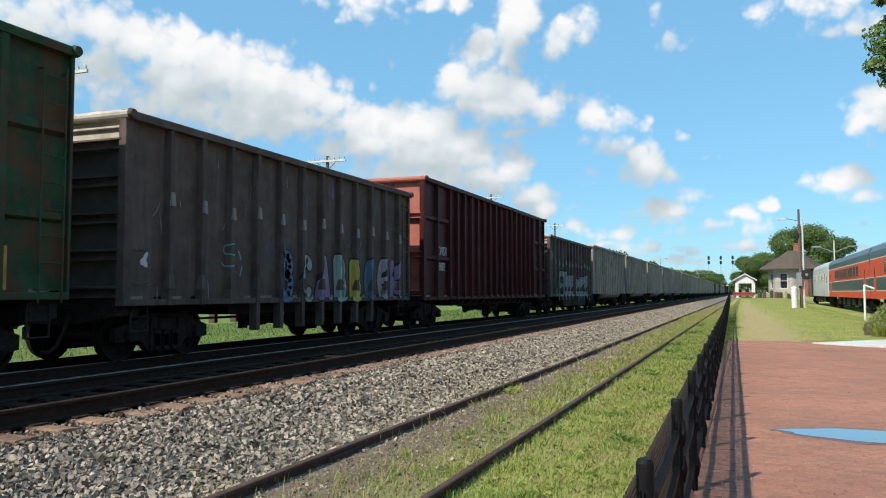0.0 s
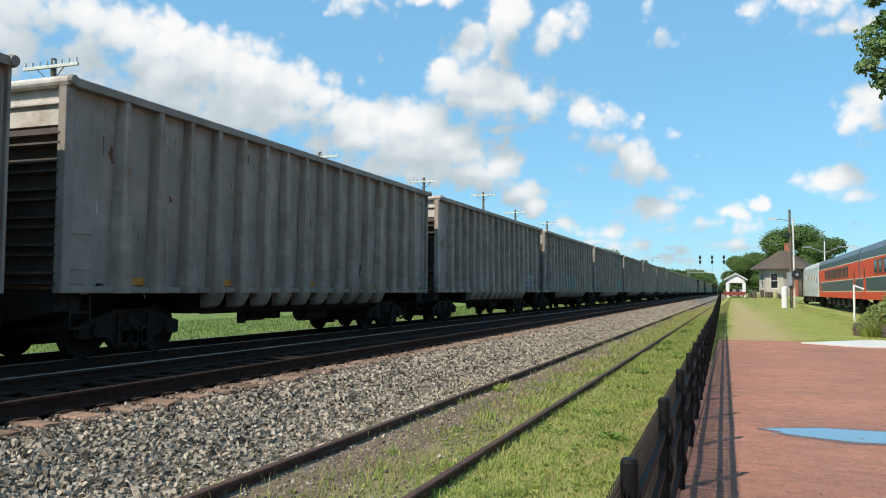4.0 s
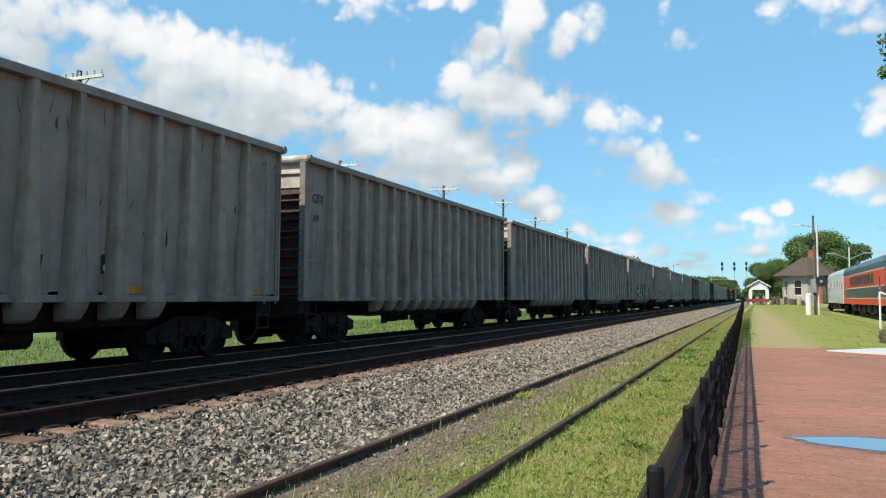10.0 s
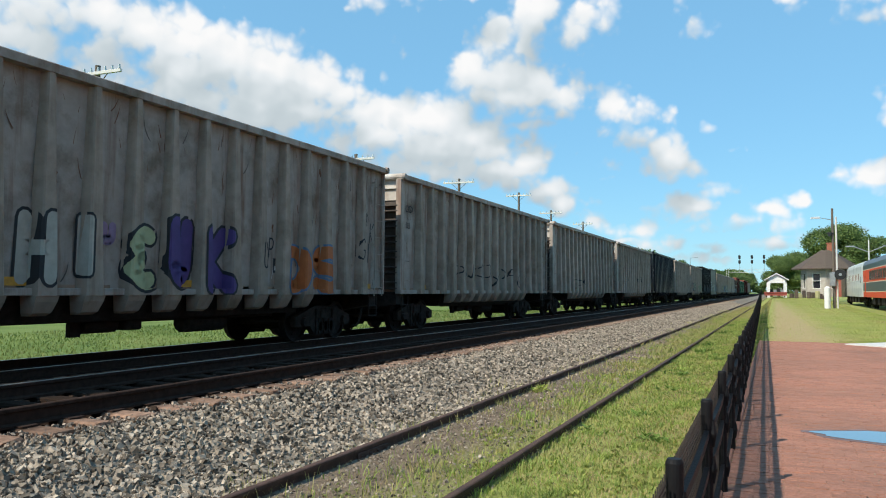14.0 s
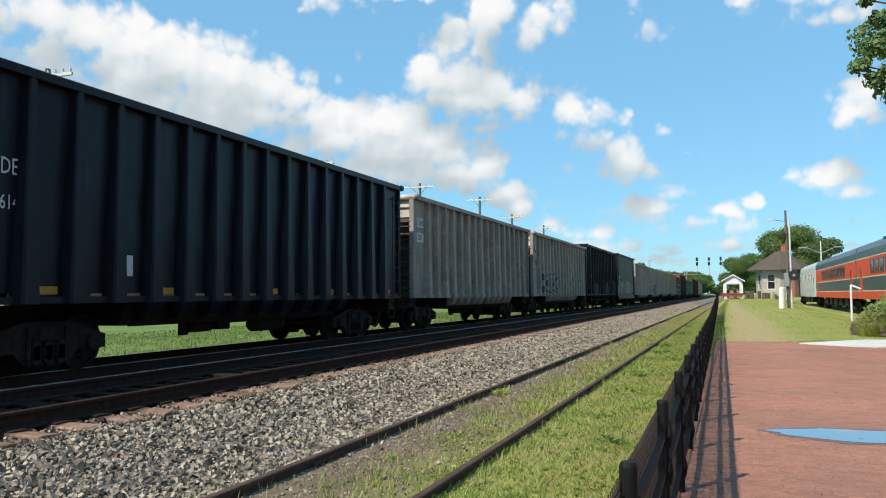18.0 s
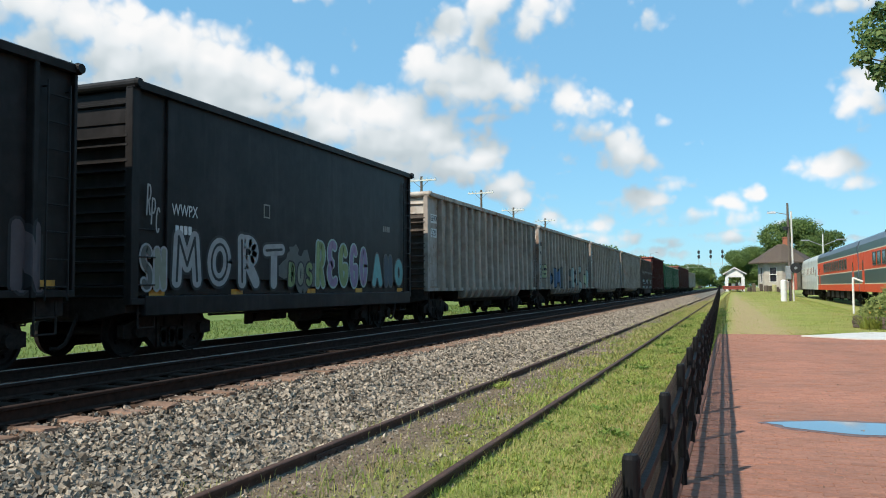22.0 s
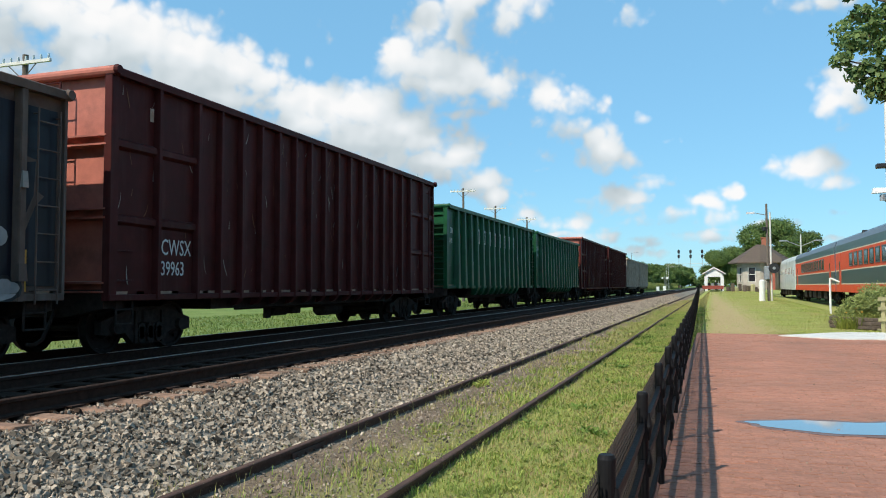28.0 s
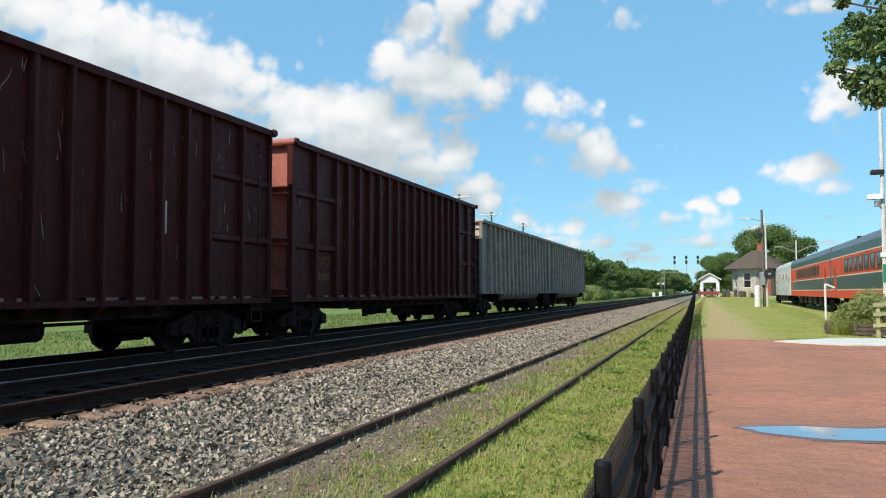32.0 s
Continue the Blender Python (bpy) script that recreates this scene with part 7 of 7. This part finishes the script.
def shrub_bed():
    v, t = leaf_cloud([(4.6, 30.2, 0.75, 0.5), (5.1, 30.0, 0.95, 0.55), (5.6, 30.2, 1.0, 0.6), (6.3, 30.6, 0.9, 0.6), (5.3, 31.0, 1.1, 0.6), (4.3, 30.6, 0.55, 0.35)], 9000, 0.075, 31)
    ob = new("shrub", fast_soup("shrub", v, t, M_SHRUB))
    tagged(ob, "bushy green shrub growing in the timber bed", "shrub", kind="stuff")
    blades("tall_grass", (3.95, 5.6), (29.4, 31.6), 1800, 0.36, 0.008, 33, M_WEED, "tall grassy perennials in the timber bed")
    rnd = random.Random(3)
    bm = B()
    for _ in range(7):
        x, y, z = rnd.uniform(4.2, 6.2), rnd.uniform(29.3, 29.9), rnd.uniform(0.5, 0.75)
        rod(bm, (x, y, z), (x, y - 0.02, z + 0.02), 0.022, seg=6)
    tagged(part("flowers", bm, M_YELLOW), "small yellow flowers among the shrubs", "flowers", kind="stuff")



def blades(name, xs, ys, n, h, w, seed, material, label, keep=None, clump=0):
    """Grass: bent two-triangle blades over a strip; their number thins with distance."""
    rng = np.random.default_rng(seed)
    f = rng.uniform(0, 1, n)
    y = ys[0] + (ys[1] - ys[0]) * f ** 2.0
    x = rng.uniform(xs[0], xs[1], n)
    if clump:
        cx, cy = rng.uniform(xs[0], xs[1], clump), ys[0] + (ys[1] - ys[0]) * rng.uniform(0, 1, clump) ** 1.6
        k = rng.integers(0, clump, n)
        sp = rng.uniform(0.06, 0.35, clump)[k]
        x, y = cx[k] + rng.normal(size=n) * sp, cy[k] + rng.normal(size=n) * sp
    if keep is not None:
        ok = keep(x, y, rng.uniform(0, 1, n))
        x, y = x[ok], y[ok]
    n = len(x)
    z = np.array([ground_z(a, b) for a, b in zip(x, y)])
    far = np.sqrt(np.maximum(y, 4) / 8.0)
    hh = h * rng.uniform(0.4, 1.4, n) * (0.8 + 0.2 * far)
    ww = w * rng.uniform(0.7, 1.4, n) * far
    a = rng.uniform(0, 2 * math.pi, n)
    lean = hh * rng.uniform(0.2, 1.5, n)
    dx, dy = np.cos(a), np.sin(a)
    p0 = np.stack([x - dy * ww, y + dx * ww, z - 0.01], 1)
    p1 = np.stack([x + dy * ww, y - dx * ww, z - 0.01], 1)
    mx = np.stack([x + dx * lean * 0.4, y + dy * lean * 0.4, z + hh * 0.6], 1)
    o = np.stack([dy * ww * 0.7, -dx * ww * 0.7, 0 * ww], 1)
    tip = np.stack([x + dx * lean, y + dy * lean, z + hh], 1)
    verts = np.stack([p0, p1, mx - o, mx + o, tip], 1).reshape(-1, 3)
    b = np.arange(n) * 5
    tris = np.concatenate([np.stack([b, b + 1, b + 3], 1), np.stack([b, b + 3, b + 2], 1), np.stack([b + 2, b + 3, b + 4], 1)])
    ob = new(name, fast_soup(name, verts, tris, material))
    return tagged(ob, label, "grass", kind="stuff")


shrub_bed()


def off_path(x, y, r):
    return r < np.clip((x + 0.03 * y - 2.0) * 0.7, 0.12, 1)


def patchy(x, y, r):
    g = np.sin(x * 2.3 + 1.7 * np.sin(y * 0.9)) * np.sin(y * 1.3 + x) * 0.5 + 0.5
    return r < np.clip(0.25 + 0.75 * g + (x + 2.2) * 0.35, 0.1, 1)


blades("grass", (-2.25, -0.42), (-2.0, 95), 120000, 0.034, 0.0046, 1, M_GRASS, "green grass along the fence", keep=patchy)
blades("grass", (-2.3, -0.42), (-2.0, 60), 26000, 0.030, 0.0042, 2, M_DRYGRASS, "dry yellow grass along the fence")
blades("grass", (-2.3, -0.5), (-2.0, 50), 30000, 0.055, 0.0055, 9, M_TUFT, "bright green grass tufts along the fence", clump=420)
blades("grass", (-3.1, -2.35), (-2.0, 90), 13000, 0.07, 0.0048, 3, M_GRASS, "grass tufts between the siding rails", clump=560)
blades("grass", (-3.3, -2.4), (-2.0, 60), 5000, 0.075, 0.006, 10, M_TUFT, "low green weeds between the siding rails", clump=150)
blades("grass", (-4.1, -2.2), (-2.0, 70), 6000, 0.10, 0.0035, 4, M_DRYGRASS, "dry stalks beside the siding rails", clump=260)
blades("litter", (-2.25, -0.42), (-2.0, 50), 26000, 0.016, 0.0042, 15, M_STRAW, "dead straw lying in the grass strip", clump=330)
blades("litter", (-3.75, -2.3), (-2.0, 50), 16000, 0.014, 0.004, 14, M_STRAW, "dead straw litter between the siding rails")
blades("grass", (-26, -14.6), (-2.0, 120), 52000, 0.07, 0.009, 5, M_FIELD, "green grass field beyond the tracks")
blades("grass", (-0.3, 8.5), (26.5, 95), 80000, 0.026, 0.0035, 6, M_LAWN, "mown lawn before the coaches", keep=off_path)


def weeds(name, n, xs, ys, leaf, seed, material, label, lean=0.0):
    """Low broad-leaved rosettes in loose drifts; with lean they crowd towards the strip's far side."""
    rng = np.random.default_rng(seed)
    drift = np.stack([rng.uniform(xs[0], xs[1], n // 9), ys[0] + (ys[1] - ys[0]) * rng.uniform(0, 1, n // 9) ** 1.9], 1)
    vs, ts, count = [], [], 0
    for k in range(n):
        c = drift[rng.integers(len(drift))]
        x, y = c[0] + rng.normal() * 0.11, c[1] + rng.normal() * 0.16
        if lean:
            x = xs[1] - (xs[1] - x) * rng.uniform(0, 1) ** lean
        if not xs[0] < x < xs[1] or abs(abs(x - SIDING) - 0.753) < 0.09:
            continue
        z = ground_z(x, y)
        m = int(rng.integers(6, 14))
        a = rng.uniform(0, 6.28, m)
        size = rng.uniform(0.5, 1.0, m) * leaf * rng.uniform(0.6, 1.4) * (0.85 + 0.03 * max(y, 5))
        d = np.stack([np.cos(a), np.sin(a), rng.uniform(0.35, 1.3, m)], 1)
        sd = np.stack([-np.sin(a), np.cos(a), 0 * a], 1) * (size * 0.24)[:, None]
        base = np.array([x, y, z])
        mid = base + d * (size * 0.55)[:, None]
        q = np.stack([np.repeat(base[None], m, 0), mid + sd, base + d * size[:, None] * [1, 1, 0.8], mid - sd], 1)
        b = count + np.arange(m) * 4
        vs.append(q.reshape(-1, 3))
        ts.append(np.concatenate([np.stack([b, b + 1, b + 2], 1), np.stack([b, b + 2, b + 3], 1)]))
        count += m * 4
    ob = new(name, fast_soup(name, np.concatenate(vs), np.concatenate(ts), material))
    return tagged(ob, label, "weeds", kind="stuff")


weeds("weeds", 2600, (-2.2, -0.5), (1.0, 45), 0.034, 40, M_WEED, "broad-leaved green weeds in the grass strip")
weeds("weeds", 2600, (-2.2, -0.5), (1.0, 45), 0.028, 41, M_TUFT, "yellow-green clover patches in the grass strip")
weeds("weeds", 1500, (-3.5, -2.38), (1.0, 40), 0.034, 42, M_WEED, "green weeds crowding along the siding rail", lean=0.55)
weeds("weeds", 380, (-2.2, -0.5), (1.0, 40), 0.062, 44, M_DARKWEED, "dark green weed clumps in the grass strip")
weeds("weeds", 40, (-3.75, -3.5), (12.6, 13.1), 0.07, 43, M_WEED, "leafy weed clump growing beside the siding rail")


# ---- ballast, ties, pavers ----
def stones(name, n, xs, ys, size, seed, material, label, lift=0.0, power=1.7):
    rng = np.random.default_rng(seed)
    y = ys[0] + (ys[1] - ys[0]) * rng.uniform(0, 1, n) ** power
    x = rng.uniform(xs[0], xs[1], n)
    z = np.array([ground_z(a, b) for a, b in zip(x, y)]) + lift
    s = size * rng.uniform(0.55, 1.35, n) * (0.85 + 0.15 * np.sqrt(np.maximum(y, 4) / 6))
    cube = np.array([(i, j, k) for i in (-1, 1) for j in (-1, 1) for k in (-1, 1)], float)
    shp = cube[None] * rng.uniform(0.45, 1.0, (n, 8, 3)) * rng.uniform(0.32, 1.05, (n, 1, 3))
    ax = rng.normal(size=(n, 4))
    ax /= np.linalg.norm(ax, axis=1)[:, None]
    w_, x_, y_, z_ = ax.T
    Rm = np.stack([np.stack([1 - 2 * (y_ ** 2 + z_ ** 2), 2 * (x_ * y_ - z_ * w_), 2 * (x_ * z_ + y_ * w_)], 1),
                   np.stack([2 * (x_ * y_ + z_ * w_), 1 - 2 * (x_ ** 2 + z_ ** 2), 2 * (y_ * z_ - x_ * w_)], 1),
                   np.stack([2 * (x_ * z_ - y_ * w_), 2 * (y_ * z_ + x_ * w_), 1 - 2 * (x_ ** 2 + y_ ** 2)], 1)], 1)
    v = np.einsum("nij,nkj->nki", Rm, shp) * s[:, None, None] * 0.5 + np.stack([x, y, z + s * 0.12], 1)[:, None]
    f = np.array([(0, 1, 3), (0, 3, 2), (4, 6, 7), (4, 7, 5), (0, 4, 5), (0, 5, 1), (2, 3, 7), (2, 7, 6), (0, 2, 6), (0, 6, 4), (1, 5, 7), (1, 7, 3)])
    tris = (np.arange(n)[:, None, None] * 8 + f[None]).reshape(-1, 3)
    ob = new(name, fast_soup(name, v.reshape(-1, 3), tris, material))
    return tagged(ob, label, "ballast", kind="stuff")


stones("ballast", 80000, (-5.75, -3.84), (-2.0, 110), 0.063, 1, M_STONE, "gray crushed stone ballast beside the track", power=1.9)
stones("ballast", 2500, (-3.75, -2.6), (-2.0, 40), 0.04, 2, M_STONE, "scattered gray stones between siding rails")
stones("ballast", 9000, (-6.05, -5.55), (-2.0, 60), 0.036, 7, M_GRIT, "brown stones heaped on the tie ends", 0.04)
stones("ballast", 12000, (-3.78, -2.2), (-2.0, 45), 0.026, 8, M_GRIT, "fine brown grit between the siding rails")
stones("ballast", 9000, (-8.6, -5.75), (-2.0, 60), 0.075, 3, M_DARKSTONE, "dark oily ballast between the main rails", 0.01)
stones("grit", 900, (-0.3, 4.0), (2.0, 26.0), 0.016, 12, M_GRIT, "small crumbs of grit scattered over the bricks", 0.10)
stones("ballast", 4000, (-14.6, -12.6), (6.0, 70), 0.075, 4, M_STONE, "gray ballast on the far shoulder")


def build_ties():
    rnd = random.Random(2)
    variants = []
    for k in range(5):
        bm = B()
        box(bm, -1.32, 1.32, -0.115, 0.115, -0.19, 0.0, bevel=0.018)
        for v in bm.verts:
            v.co += Vector((rnd.uniform(-0.02, 0.02), rnd.uniform(-0.008, 0.008), rnd.uniform(-0.012, 0.006)))
        variants.append(mesh_of("tie", bm, M_TIE))
    for k in range(280):
        y = -2.0 + 0.5 * k + rnd.uniform(-0.03, 0.03)
        part("tie", variants[k % 5], None, near_track, at=pose(NEAR_TRACK + rnd.uniform(-0.05, 0.07), y, RAIL_Z - 0.165, rnd.uniform(-1, 1), 0, rnd.uniform(-1.2, 1.2)))
    bm = B()
    for k in range(280):
        y = 0.5 * k
        box(bm, TRAIN_TRACK - 1.3, TRAIN_TRACK + 1.3, y - 0.11, y + 0.11, TRAIN_Z - 0.33, TRAIN_Z - 0.168)
    tagged(part("ties", bm, M_TIE, train_track), kind="stuff")
    plate = mesh_of("tie_plate", box(B(), -0.17, 0.17, -0.09, 0.09, 0, 0.012), M_RAIL)
    for k in range(60):
        y = 2.0 + 0.5 * k
        part("tie_plate", plate, None, near_track, at=pose(NEAR_TRACK + 0.753, y, RAIL_Z - 0.163))


build_ties()


def build_pavers():
    floor = B()
    prism(floor, [(PLAT_X, -6), (14.0, -6), (14.0, PLAT_END), (PLAT_X, PLAT_END)], "z", -0.2, -0.006)
    plat = part("platform_paving", floor, M_JOINT)
    tagged(plat, "worn red brick platform paving with sandy joints", "paving", kind="structure")
    bw, bl, gap = 0.099, 0.208, 0.005
    brick = box(B(), -bl / 2, bl / 2, -bw / 2, bw / 2, -0.03, 0.0, taper=0.004)
    me = mesh_of("brick", brick, M_BRICK)
    rnd = random.Random(6)
    verts, faces = [], []
    row, singles = 0, 0
    y = -1.0
    cube = ((0, 1, 2, 3), (0, 4, 5, 1), (1, 5, 6, 2), (2, 6, 7, 3), (3, 7, 4, 0))
    while y < PLAT_END:
        x = PLAT_X + (0.5 * bl if row % 2 else 0.0) + bl / 2
        reach = 0.25 * max(y, 0) + 1.2
        while x < min(reach, 7.5):
            z = rnd.uniform(-0.004, 0.003)
            if 5.2 < y < 7.6 and -0.2 < x < 2.0 and singles < 300:
                part("brick", me, None, plat, at=pose(x, y, z, rnd.uniform(-0.5, 0.5), rnd.uniform(-0.5, 0.5), rnd.uniform(-0.8, 0.8)))
                singles += 1
            else:
                n = len(verts)
                a, b = bl / 2, bw / 2
                e = rnd.uniform(-0.003, 0.003)
                verts += [(x - a + 0.004, y - b + 0.004, z), (x + a - 0.004, y - b + 0.004, z + e), (x + a - 0.004, y + b - 0.004, z + e), (x - a + 0.004, y + b - 0.004, z),
                          (x - a, y - b, -0.03), (x + a, y - b, -0.03), (x + a, y + b, -0.03), (x - a, y + b, -0.03)]
                faces += [tuple(n + i for i in f) for f in cube]
            x += bl + gap
        y += bw + gap
        row += 1
    rest = part("bricks", soup("bricks", verts, faces, M_BRICK), None, plat)
    rest["kind"] = "stuff"
    part("edge_course", box(B(), PLAT_X - 0.12, PLAT_X - 0.005, -6, PLAT_END, -0.2, 0.005, bevel=0.01), M_BRICK, plat, "brick edge course")
    def pool(grow, wob, z0, z1):
        ring = []
        for k in range(90):
            a = 2 * math.pi * k / 90
            ry = 0.40 + 0.14 * math.exp(-((a - 1.35) / 0.22) ** 2) + 0.10 * math.exp(-((a - 2.35) / 0.25) ** 2) + 0.04 * math.sin(5 * a) + 0.03 * math.sin(9 * a + 1) + wob * math.sin(17 * a)
            rx = 1.44 * (1 + 0.04 * math.sin(7 * a) + 0.02 * math.sin(13 * a))
            ring.append((1.80 + (rx + grow) * math.cos(a), 9.36 + (ry + grow * 1.2) * math.sin(a)))
        return prism(B(), ring, "z", z0, z1)

    tagged(part("puddle", pool(0.0, 0.006, 0.004, 0.008), M_WATER), "shallow rain puddle lying on the bricks", "puddle", kind="structure")
    tagged(part("damp_patch", pool(0.09, 0.03, 0.001, 0.0045), M_WET), "dark wet brick round the puddle", "damp patch", kind="structure")


build_pavers()


# ---- movement ----
def motions():
    t_rows = [-1.0] + [2.0 * k for k in range(17)] + [33.0]
    for car, s in train:
        walk(car, [(t, pose(TRAIN_TRACK, s - SPEED * t, TRAIN_Z)) for t in t_rows])
        t0, t1 = (s - 30.0) / SPEED, (s + 16.0) / SPEED
        t0, t1 = max(0.0, t0), min(32.0, t1)
        if t1 <= 0.1 or t0 >= 31.9:
            continue
        k0, k1 = int(math.ceil(t0 * FPS)), int(math.floor(t1 * FPS))
        for w in [o for o in car.children_recursive if o.name.split(".")[0] == "wheel_set"]:
            y = w.matrix_basis.translation.y
            ks = sorted({0, *range(k0, k1 + 1), 32 * FPS})
            turn = [math.degrees(SPEED * min(max(k, k0), k1) / FPS / 0.46) for k in ks]
            walk(w, [(k / FPS, pose(0, y, 0.46, a % 360.0)) for k, a in zip(ks, turn)])
    far = Vector((math.sin(radians(4.5)), math.cos(radians(4.5)), 0))
    walk(cloud_backdrop, [(t, pose(*(-far * (2200 * 0.092 * t / 32.0) + Vector((0, 0, 1.5))))) for t in t_rows])


motions()
